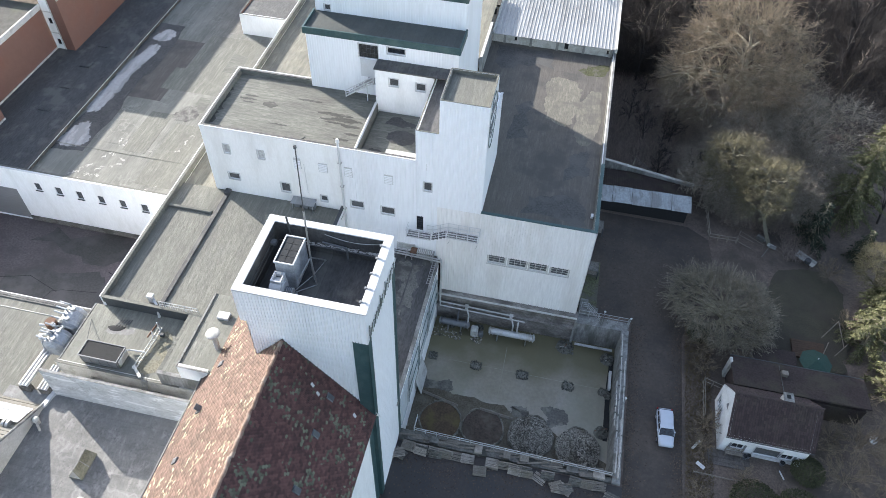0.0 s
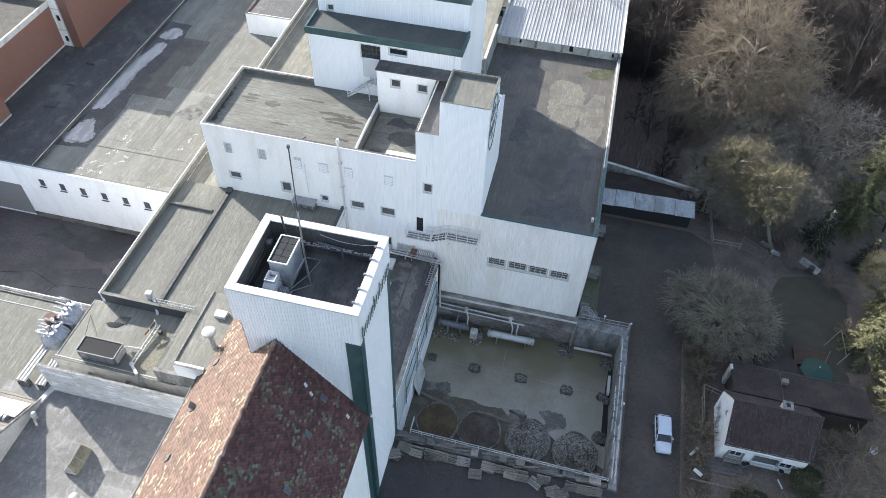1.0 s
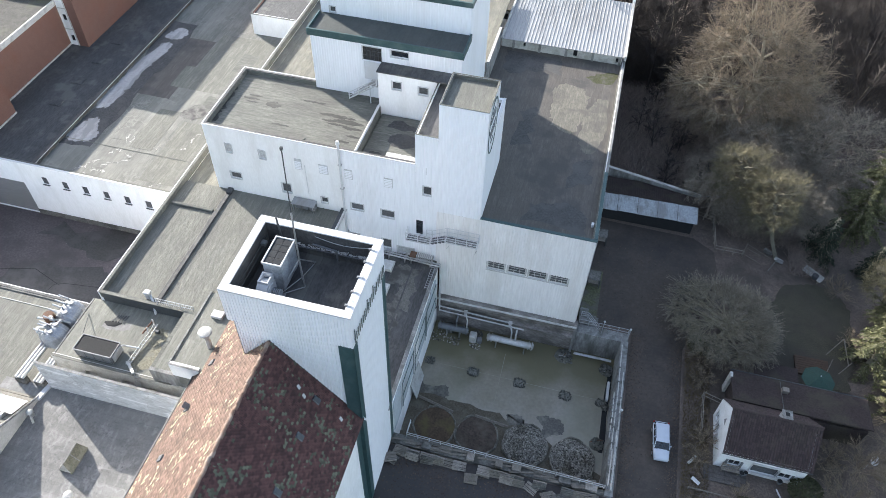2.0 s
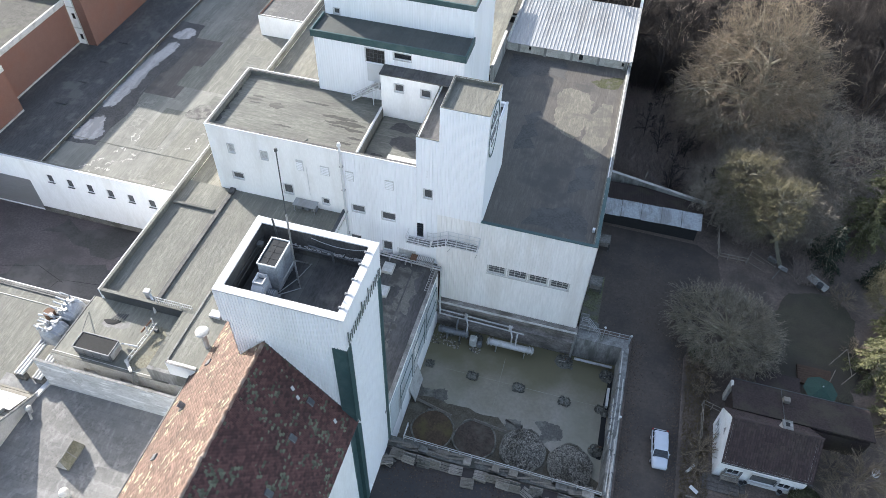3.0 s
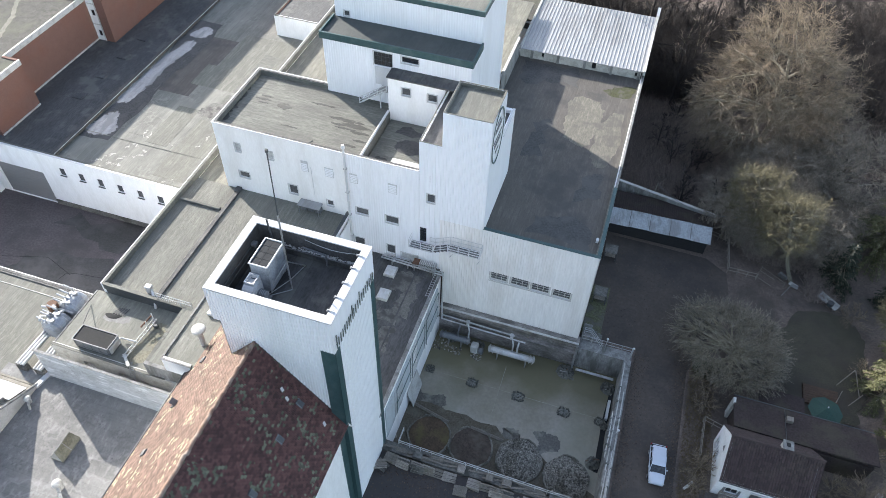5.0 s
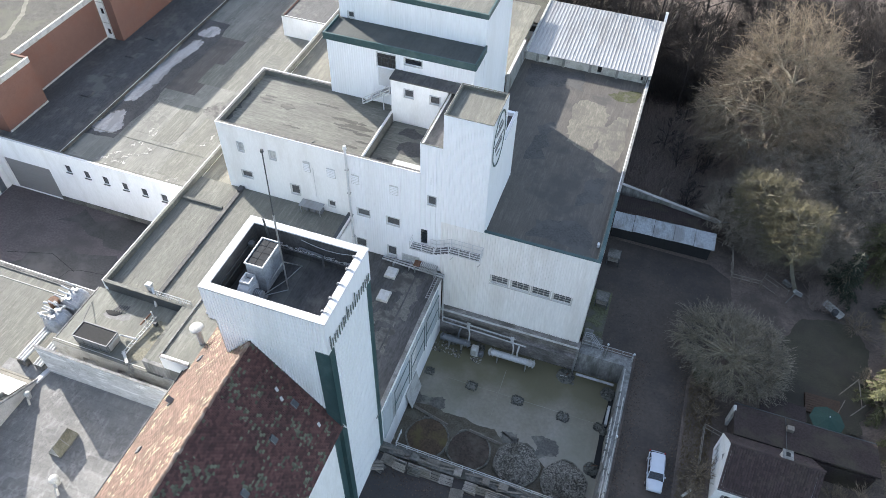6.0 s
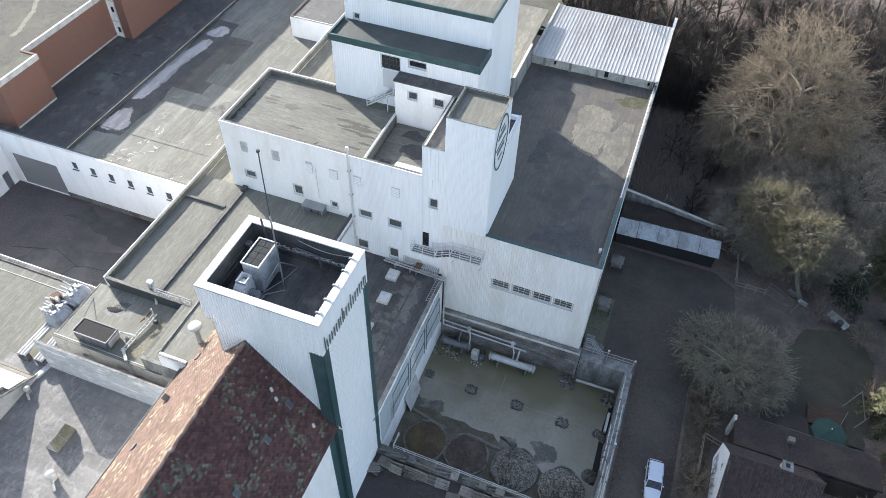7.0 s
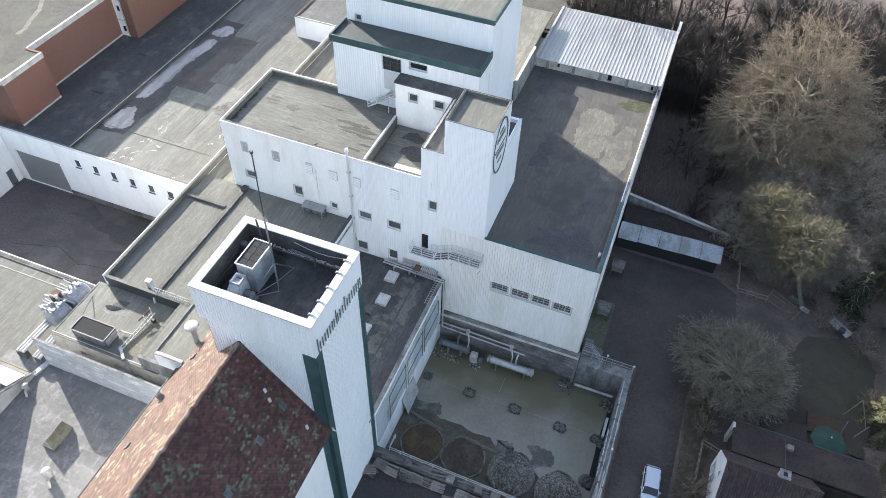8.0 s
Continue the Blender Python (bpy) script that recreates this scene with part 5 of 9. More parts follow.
for k in range(3):
    part("pipe", tubes(((-40.55 + 0.3 * k, 26.6, 7.8), (-40.75 + 0.3 * k, 24.3, 7.48)), r=0.14, sides=10), PIPEW, rack)
for x, yy in ((-42.75, 24.4), (-40.95, 24.5)):
    part("block", boxes((x, x + 1.0, yy - 0.2, yy + 0.3, 6.6, 7.3), bevel=0.04), GRIMY, rack)
trough = thing("white_beam", (-39.85, 23.9, 6.66), "white painted beam beside the screen wall's end", "beam")
part("beam", placed(box_vf(-0.2, 0.2, -0.85, 0.85, 0, 0.22), pose(-39.85, 23.95, 6.66, 0, 0, -9)), TRIM, trough)

cooler = thing("roof_cooler", (-35.4, 27.2, 9.8), "low grey rooftop cooler with black open top", "cooler")
part("casing", boxes((-37.05, -33.6, 26.45, 28.0, 9.95, 10.85), bevel=0.04), DUCT, cooler)
part("rim", boxes((-37.09, -33.56, 26.41, 26.48, 10.851, 10.93), (-37.09, -33.56, 27.97, 28.04, 10.851, 10.93), (-37.09, -37.02, 26.49, 27.96, 10.851, 10.93), (-33.63, -33.56, 26.49, 27.96, 10.851, 10.93)), DUCT, cooler)
part("mesh_top", boxes((-37.0, -33.65, 26.5, 27.95, 10.852, 10.87)), SHADE_BLACK, cooler, "black mesh top")
for k in range(5):
    part("casing_seam", boxes((-36.9 + 0.8 * k, -36.86 + 0.8 * k, 26.43, 26.449, 10.0, 10.82)), DARKTRIM, cooler)
part("end_panel", boxes((-33.598, -33.5, 26.6, 27.9, 10.0, 10.75), bevel=0.02), PIPEW, cooler)
part("skid", boxes((-37.0, -33.7, 26.5, 26.65, 9.8, 9.949), (-37.0, -33.7, 27.8, 27.95, 9.8, 9.949)), STEEL, cooler)
duct = thing("sloping_board", (-32.0, 26.5, 9.8), "pale board propped across the roof edge", "board")
part("board", placed(box_vf(-0.75, 0.75, -0.12, 0.12, 0, 0.16), pose(-32.0, 26.45, 10.0, 0, -6, -40)), WORN, duct)
lad = thing("scaffold_ladder", (-31.2, 25.6, 6.7), "small metal ladder over the light well", "ladder")
for dx in (0, 0.45):
    part("stile", tubes(((-31.6 + dx, 25.3, 7.0), (-31.3 + dx, 25.95, 10.3)), r=0.035), STEEL, lad)
for k in range(9):
    f = k / 9
    part("rung", tubes(((-31.6 + 0.3 * f, 25.3 + 0.65 * f, 7.1 + 3.1 * f), (-31.15 + 0.3 * f, 25.3 + 0.65 * f, 7.1 + 3.1 * f)), r=0.025), STEEL, lad)
wpipe = thing("roof_pipework", (-32.4, 29, 9.8), "pale pipe frame with rusty clamps across the roof", "pipe")
part("pipe", tubes(((-33.7, 28.1, 10.3), (-33.6, 28.3, 10.05), (-32.3, 28.4, 10.05)), r=0.07, sides=8), TRIM, wpipe)
for dx in (0, 0.3):
    part("rail", tubes(((-32.6 + dx, 26.7, 9.95), (-32.3 + dx, 30.0, 10.05), (-32.3 + dx, 31.0, 10.1)), r=0.055), WORN, wpipe)
for k in range(9):
    part("rung", tubes(((-32.58 + 0.03 * k, 27.0 + 0.45 * k, 9.97 + 0.01 * k), (-32.28 + 0.03 * k, 27.0 + 0.45 * k, 9.97 + 0.01 * k)), r=0.035), WORN, wpipe)
part("post", tubes(((-32.25, 30.9, 9.8), (-32.25, 30.9, 10.9)), r=0.06), TRIM, wpipe)
part("post", tubes(((-32.5, 30.1, 9.8), (-32.35, 30.1, 10.7)), r=0.05), TRIM, wpipe)
part("beam", tubes(((-32.3, 30.9, 10.6), (-32.6, 29.6, 10.4)), r=0.075), RUST, wpipe)
part("clamp", boxes((-31.9, -31.5, 30.2, 30.5, 9.8, 10.15), bevel=0.05), DARKTRIM, wpipe)
vent = thing("roof_vent", (-33.9, 33.2, 10.5), "white louvred vent head on a short duct", "vent")
part("duct", boxes((-34.15, -33.75, 33.0, 33.4, 10.5, 11.2), bevel=0.02), TRIM, vent)
part("hood", boxes((-34.2, -33.6, 32.95, 33.45, 11.2, 11.42), bevel=0.04), FRAME, vent)
part("elbow", tubes(((-33.7, 33.2, 10.9), (-33.1, 32.6, 10.8), (-32.9, 32.1, 9.6)), r=0.12, sides=10), TRIM, vent)
rr = thing("roof_railing", (-31, 32.2, 10.5), "low white slatted railing on the roof edge", "railing")
railing(rr, [(-32.6, 32.45, 11.05), (-29.0, 32.45, 11.05)], h=0.8, m=FRAME)
for k in range(16):
    part("baluster", tubes(((-32.5 + 0.22 * k, 32.45, 11.05), (-32.5 + 0.22 * k, 32.45, 11.8)), r=0.018), FRAME, rr)
mush = thing("mushroom_vent", (-25.0, 28.4, 13.2), "white domed mushroom vent on a pale pipe", "vent")
part("pipe", tubes(((-24.95, 28.35, 13.2), (-25.0, 28.45, 15.0)), r=0.22, sides=14), PIPEW, mush)
bm = bmesh.new()
bmesh.ops.create_uvsphere(bm, u_segments=20, v_segments=10, radius=0.58, matrix=Matrix.Translation((-25.0, 28.45, 15.1)) @ Matrix.Diagonal((1, 1, 0.3, 1)))
part("dome", bm, WORN, mush, smooth=True)
lump("roof_box", boxes((-26.2, -25.2, 31.0, 31.7, 13.2, 13.5), bevel=0.03), TRIM, (-25.7, 31.3, 13.2), "flat white box on the roof", "box")
# debris patch on the roof
debris = thing("roof_debris", (-36.0, 30.4, 9.8), "dark burnt debris with loose slats on the felt", "debris")
for k in range(5):
    part("slat", placed(box_vf(-0.42, 0.42, -0.05, 0.05, 0, 0.04), pose(-36.05 + 0.24 * k, 30.75 + 0.03 * k, 9.83, 0, 0, 66 + 4 * k)), DARKTRIM, debris)
part("ash_pile", placed(([(math.cos(a) * r * (1 + 0.18 * math.sin(3 * a)), math.sin(a) * r * 0.42, h) for r, h in ((0.75, 0.0), (0.5, 0.03), (0.2, 0.045)) for a in [2 * math.pi * k / 14 for k in range(14)]],
     [(i + 14 * j, (i + 1) % 14 + 14 * j, (i + 1) % 14 + 14 * (j + 1), i + 14 * (j + 1)) for j in range(2) for i in range(14)] + [tuple(range(28, 42))]), pose(-36.0, 30.2, 9.812, 0, 0, 8)), SHADE_BLACK, debris)

hatch = thing("roof_lantern", (-33.85, 19.1, 6.65), "weathered tent-shaped roof lantern with olive glazing", "skylight")
OLIVE = mat("mossy_glazing", (0.13, 0.125, 0.085), 0.5, var=0.3, scale=1.5, stain=(0.2, 0.195, 0.16), amount=0.6, stain_scale=1.5)
part("kerb", boxes((-34.4, -33.3, 18.0, 20.25, 6.65, 6.9), bevel=0.03), FELT, hatch)
for nm_, s_, m_ in (("slope", -1, FELT_B), ("glazing", 1, OLIVE)):
    part(nm_, ([(-33.85, 18.2, 7.75), (-33.85, 20.1, 7.75), (-33.85 + 0.58 * s_, 20.28, 6.88), (-33.85 + 0.58 * s_, 17.97, 6.88), (-33.85, 18.22, 7.7), (-33.85, 20.08, 7.7), (-33.85 + 0.54 * s_, 20.2, 6.87), (-33.85 + 0.54 * s_, 18.05, 6.87)],
         [(0, 1, 2, 3), (4, 7, 6, 5), (0, 3, 7, 4), (1, 5, 6, 2), (2, 6, 7, 3)]), m_, hatch)
for y_, yy_ in ((18.0, 18.22), (20.25, 20.08)):
    part("gable", ([(-34.38, y_, 6.88), (-33.32, y_, 6.88), (-33.85, yy_, 7.72), (-34.38, (y_ + yy_) / 2 + (0.03 if y_ < 19 else -0.03), 6.88), (-33.32, (y_ + yy_) / 2 + (0.03 if y_ < 19 else -0.03), 6.88)], [(0, 1, 2), (3, 2, 4), (0, 3, 4, 1)]), WORN, hatch)
part("ridge_cap", tubes(((-33.85, 18.15, 7.76), (-33.85, 20.13, 7.76)), r=0.05), CONC, hatch)
part("mid_bar", tubes(((-33.83, 19.1, 7.76), (-33.26, 19.1, 6.9)), r=0.035), CONC, hatch)


def cowl(x, y, z, s, label):
    c = thing("vent_cowl", (x, y, z), label, "vent", "cowls on the front roof")
    part("stem", tubes(((x, y, z), (x, y, z + 0.6 * s)), r=0.28 * s, sides=14), WORN, c)
    bm = bmesh.new()
    bmesh.ops.create_uvsphere(bm, u_segments=16, v_segments=8, radius=0.4 * s, matrix=Matrix.Translation((x, y, z + 0.75 * s)) @ Matrix.Diagonal((1, 1, 0.7, 1)))
    part("cap", bm, WORN, c, smooth=True)
    part("elbow", tubes(((x, y, z + 0.5 * s), (x + 0.5 * s, y - 0.5 * s, z + 0.55 * s), (x + 0.7 * s, y - 0.8 * s, z)), r=0.14 * s, sides=10), WORN, c)


cowl(-32.2, 16.2, 6.65, 1.0, "white bent vent cowl on the grey roof")
cowl(-39.55, 21.75, 6.65, 0.75, "white bulbous vent cowl beside the roof ramp")
pitched = thing("pitched_hall", (-42, 17, 6.6), "low pitched hall with pale gable wall and boarded roof", "building")
GS = 0.455
part("gable_wall", ([(-39.9, 23.4, 6.6), (-39.9, 13.0, 6.6), (-39.9, 13.0, 6.75 + 10.4 * GS), (-39.9, 23.4, 6.75), (-40.15, 23.4, 6.6), (-40.15, 13.0, 6.6), (-40.15, 13.0, 6.75 + 10.4 * GS), (-40.15, 23.4, 6.75)],
     [(0, 1, 2, 3), (4, 7, 6, 5), (3, 2, 6, 7), (0, 3, 7, 4), (1, 5, 6, 2)]), PAINT_G, pitched, "pale weathered gable wall")
part("verge_cap", tubes(((-40.02, 23.45, 6.8), (-40.02, 13.0, 6.8 + 10.45 * GS)), r=0.1, sides=6), CONC, pitched)
for k in range(26):
    y_ = 23.3 - 0.4 * k
    part("roof_board", placed(box_vf(-16.0, 0, -0.19, 0.19, 0, 0.06), Matrix.Translation((-40.16, y_, 6.62 + 0.4 * k * GS)) @ Matrix.Rotation(-math.atan(GS), 4, "X")), BOARD_G, pitched)
part("south_slope", ([(-39.9, 13.0, 6.7 + 10.4 * GS), (-56.2, 13.0, 6.7 + 10.4 * GS), (-56.2, 2.5, 6.7), (-39.9, 2.5, 6.7)], [(0, 1, 2, 3)]), FELT, pitched)
part("gable_wall", ([(-39.9, 12.99, 6.6), (-39.9, 2.6, 6.6), (-39.9, 12.99, 6.7 + 10.4 * GS)], [(0, 1, 2)]), PAINT_G, pitched)
tarp = thing("roof_sheeting", (-42, 21.3, 7.5), "white sheet laid over the boarded roof", "sheet")
m_ = Matrix.Translation((-40.35, 22.6, 7.06)) @ Matrix.Rotation(-math.atan(GS), 4, "X")
part("sheet", placed(box_vf(-5.0, 0, -1.9, 0, 0.07, 0.11), m_), TRIM, tarp)
part("fold", placed(box_vf(-5.0, 0, -0.75, -0.68, 0.11, 0.15), m_), WORN, tarp)
bm = bmesh.new()
for x_ in (-41.35, -41.0):
    tube_into(bm, (x_, 20.6, 8.0), (x_ + 0.22, 20.6, 8.0), 0.34, sides=16)
part("pipe_rings", bm, STEEL, tarp, "two metal pipe rings")

# puddles and patches on the courtyard hall's roof
WETF = mat("wet_felt", (0.06, 0.059, 0.06), 0.75, var=0.3, scale=0.8, stain=(0.085, 0.083, 0.08), amount=0.7, stain_scale=0.4, bump=0.2)
PEEL = mat("peeling_felt", (0.16, 0.155, 0.145), 0.9, var=0.3, scale=1.2, stain=(0.065, 0.063, 0.06), amount=0.9, stain_scale=0.9, edge=(0.48, 0.58), bump=0.4)
PUDDLE = mat("standing_water", (0.25, 0.255, 0.27), 0.25, var=0.1, scale=0.5, bump=0.0, stain=(0.16, 0.165, 0.175), amount=0.9, stain_scale=0.5, stain_stretch=(1.6, 0.4, 1), edge=(0.5, 0.6))


def blob(name, pts, z, material, label, seed, rough=0.1):
    rng = random.Random(seed)
    out = []
    n = len(pts)
    for i in range(n):
        a, b = Vector(pts[i]), Vector(pts[(i + 1) % n])
        for k in range(5):
            p = a.lerp(b, k / 5)
            e = (b - a).length * rough
            out.append((p.x + rng.uniform(-e, e), p.y + rng.uniform(-e, e), z))
    c = len(out)
    v = out + [(x, y, z - 0.01) for x, y, _ in out]
    return lump(name, (v, [tuple(range(c))] + [(i, (i + 1) % c, c + (i + 1) % c, c + i) for i in range(c)]), material, (pts[0][0], pts[0][1], z), label, name.split("_")[-1])


def pool(pts, z, material, label, seed, name="roof_puddle", amp=0.12):
    """A smooth wavering outline through pts, laid flat."""
    rng = random.Random(seed)
    out, n = [], len(pts)
    for i in range(n):
        p0, p1, p2, p3 = (Vector(pts[(i + j) % n]) for j in (-1, 0, 1, 2))
        for k in range(8):
            u = k / 8
            q = 0.5 * (2 * p1 + (p2 - p0) * u + (2 * p0 - 5 * p1 + 4 * p2 - p3) * u * u + (3 * p1 - p0 - 3 * p2 + p3) * u ** 3)
            out.append((q.x + rng.gauss(0, amp), q.y + rng.gauss(0, amp), z))
    c = len(out)
    v = out + [(x, y, z - 0.01) for x, y, _ in out]
    return lump(name, (v, [tuple(range(c))] + [(i, (i + 1) % c, c + (i + 1) % c, c + i) for i in range(c)]), material, (pts[0][0], pts[0][1], z), label, name.split("_")[-1])


def rim(pts, width, z, material, label, seed, name="lime_mark", ragged=1.0):
    """A wavering band: a dried puddle's edge, washed dirt, a trodden track."""
    rng = random.Random(seed)
    v, f, n = [], [], len(pts)
    for i in range(n - 1):
        a, b = Vector(pts[i]), Vector(pts[i + 1])
        side = Vector((-(b - a).y, (b - a).x)).normalized()
        for k in range(6):
            c = a.lerp(b, k / 6) + side * rng.gauss(0, 0.13) * ragged
            w = width * (1 + ragged * rng.uniform(-0.85, 0.5))
            v += [(*(c - side * w), z), (*(c + side * w), z)]
    for i in range(len(v) // 2 - 1):
        f.append((2 * i, 2 * i + 2, 2 * i + 3, 2 * i + 1))
    return lump(name, (v, f), material, (pts[0][0], pts[0][1], z), label, name.split("_")[-1], "lime marks on the roof" if name == "lime_mark" else "")


pool([(-57.0, 53.7), (-55.0, 53.4), (-53.8, 54.6), (-54.6, 56.2), (-55.5, 57.9), (-56.4, 57.2), (-57.1, 55.6)], 7.33, PUDDLE, "pale shallow puddle on the roof", 1, amp=0.12)
pool([(-57.15, 59.9), (-55.6, 60.3), (-55.1, 63.5), (-55.1, 67.0), (-54.8, 71.5), (-54.6, 74.2), (-56.0, 74.2), (-57.0, 70.0), (-57.2, 65.0)], 7.33, PUDDLE, "long pale puddle beside the roof kerb", 2, amp=0.13)
pool([(-56.6, 75.8), (-55.2, 75.5), (-54.0, 76.4), (-54.2, 78.0), (-55.4, 78.4), (-56.2, 77.4)], 7.33, PUDDLE, "small pale puddle on the roof", 3, amp=0.12)
LIMEW = mat("white_lime_crust", (0.4, 0.39, 0.36), 0.85, var=0.3, scale=2.0, stain=(0.16, 0.157, 0.142), amount=1.0, stain_scale=1.6, edge=(0.46, 0.54))
for k, (w, pts) in enumerate(((0.16, [(-52.4, 48.6), (-51.4, 48.7), (-50.9, 49.8), (-50.1, 49.9), (-49.6, 49.5)]), (0.14, [(-51.6, 49.9), (-50.8, 50.2), (-50.2, 51.1), (-49.5, 51.2), (-48.6, 51.6), (-48.2, 52.5), (-49.3, 53.0)]), (0.1, [(-50.9, 52.4), (-50.2, 53.5), (-49.4, 53.2)]), (0.12, [(-50.5, 55.4), (-49.9, 56.2), (-49.3, 55.1), (-50.4, 54.9)]), (0.09, [(-46.9, 54.3), (-46.4, 54.9), (-46.0, 54.4)]), (0.1, [(-44.3, 48.4), (-43.5, 48.8), (-43.0, 49.5), (-42.4, 49.4)]), (0.18, [(-53.6, 48.5), (-52.6, 49.6), (-52.0, 50.2), (-51.3, 51.6)]), (0.1, [(-43.4, 55.2), (-42.6, 56.4), (-43.2, 57.6), (-42.4, 58.6)]))):
    rim(pts, w, 7.3165 + 0.0006 * k, LIMEW, "white lime crust where a puddle dried", 130 + k)
rim([(-75.2, 68.6), (-74.1, 66.1), (-72.4, 63.4), (-71.6, 61.0), (-70.9, 59.4), (-70.7, 57.6)], 0.3, 13.612, mat("trodden_gravel", (0.2, 0.19, 0.16), 0.95, var=0.25, scale=3.0, stain=(0.13, 0.125, 0.105), amount=0.6, stain_scale=1.0, bump=0.4, bump_scale=20), "pale trodden track in the roof gravel", 145, "gravel_track", 0.3)
pool([(-46.6, 61.0), (-44.6, 60.6), (-43.6, 62.0), (-44.8, 63.6), (-46.0, 62.8)], 7.325, PEEL, "worn hollow in the roof felt", 141, "worn_patch", 0.1)
for i, (x0, x1, y0, y1) in enumerate(((-54.2, -49.4, 63.5, 76.5), (-49.2, -39.0, 66.0, 78.5), (-52.8, -47.4, 57.5, 62.2), (-45.5, -40.0, 49.5, 60.0))):
    lump("felt_patch", boxes((x0, x1, y0, y1, 7.3, 7.308 + 0.002 * i)), (FELT_H, FELT_Y, FELT_P, FELT_Y)[i], (x0, y0, 7.3), "relaid strip of roof felt", "roofing")
DAMP = mat("damp_felt", (0.04, 0.04, 0.036), 0.6, var=0.3, scale=0.8, stretch=(0.3, 1.6, 1), stain=(0.12, 0.12, 0.106), amount=0.6, stain_scale=1.1, stain_stretch=(0.3, 2.2, 1), edge=(0.62, 0.66), bump=0.2)
blob("damp_patch", [(-57.25, 52.5), (-53.4, 53.0), (-53.2, 60.0), (-53.6, 66.0), (-53.0, 73.0), (-53.6, 79.5), (-57.25, 79.5)], 7.322, WETF, "dark damp margin round the roof puddles", 60, 0.04)
for i, (x0, x1, y0, y1) in enumerate(((-50.6, -49.0, 66.0, 70.5), (-44.6, -42.4, 71.0, 75.0), (-52.2, -49.6, 55.0, 60.6), (-49.4, -46.6, 54.2, 61.5), (-44.9, -43.4, 62.6, 65.4), (-42.6, -40.2, 61.0, 65.0))):
    lump("felt_patch", boxes((x0, x1, y0, y1, 7.3, 7.316 + 0.001 * i)), (FELT_Y, FELT, FELT_P, FELT_Y, FELT, FELT_Y)[i], (x0, y0, 7.3), "square repair in the roof felt", "roofing")
for y in (53.6,):
    lump("felt_seam", boxes((-57.2, -38.5, y, y + 0.12, 7.3, 7.34)), FELT, (-48, y, 7.3), "raised felt seam across the roof", "roofing")
lump("felt_seam", boxes((-53.98, -53.82, 57.4, 70.2, 7.3, 7.345)), FELT_D, (-53.9, 60, 7.3), "dark raised felt seam beside the puddle", "roofing")
for k in range(4):
    f = thing("roof_light", (-61.9, 59.0 + 4.6 * k, 7.31), "dark square roof light on the shaded strip", "skylight", "roof lights on the dark strip")
    part("upstand", boxes((-62.6, -61.2, 58.4 + 4.6 * k, 59.7 + 4.6 * k, 7.311, 7.42), bevel=0.03), FELT_D, f)
    part("cover", boxes((-62.5, -61.3, 58.5 + 4.6 * k, 59.6 + 4.6 * k, 7.422, 7.46), bevel=0.02), FELT_D, f)

MOSS = mat("roof_moss", (0.065, 0.068, 0.03), 0.95, var=0.4, scale=2.0, stain=(0.09, 0.088, 0.075), amount=0.8, stain_scale=1.5, bump=0.6)
blob("moss_patch", [(-0.2, 74.3), (1.3, 73.3), (3.3, 73.9), (3.45, 76.2), (1.5, 75.6)], 12.958, MOSS, "yellow-green moss in the roof corner", 61, 0.12)
# dried felt, spread wide and paled to paint the roof's sunlit zone brighter
PALEF = mat("sunlit_dried_felt", (0.158, 0.146, 0.122), 0.85, var=0.2, scale=0.9, stretch=(2.0, 0.3, 1), stain=(0.095, 0.089, 0.08), amount=0.8, stain_scale=0.5, bump=0.6, bump_scale=2.6, crust=0.5)
pool([(-3.2, 71.5), (-0.9, 72.2), (0.6, 70.5), (0.5, 66.5), (-0.4, 63.6), (-2.1, 64.2), (-3.1, 66.7)], 12.957, PALEF, "dried felt patch, paled to brighten the sunlit zone", 150, "dry_patch", 0.14)
pool([(0.9, 68.6), (2.7, 70.4), (3.0, 63.6), (1.8, 60.8), (0.5, 62.6)], 12.962, PALEF, "dried felt patch, paled to brighten the sunlit zone", 151, "dry_patch", 0.14)
lump("roof_ventilator", boxes((3.25, 3.5, 50.2, 50.6, 12.95, 13.35), bevel=0.04), TRIM, (3.37, 50.4, 12.95), "small white ventilator in the roof corner", "vent")
for k, pts in enumerate(([(-9.5, 73.0), (-3.2, 74.0), (-3.0, 77.4), (-10.0, 77.4)], [(-6.4, 60.0), (-4.6, 60.5), (-4.9, 67.0), (-6.2, 66.0)], [(-3.4, 49.2), (2.8, 49.0), (3.0, 51.5), (0.5, 53.0), (-2.8, 51.8)], [(0.2, 55.0), (2.6, 56.5), (2.2, 60.0), (0.6, 59.0)])):
    blob("damp_patch", pts, 12.956, WETF, "dark damp stain on the hall roof", 62 + k, 0.1)
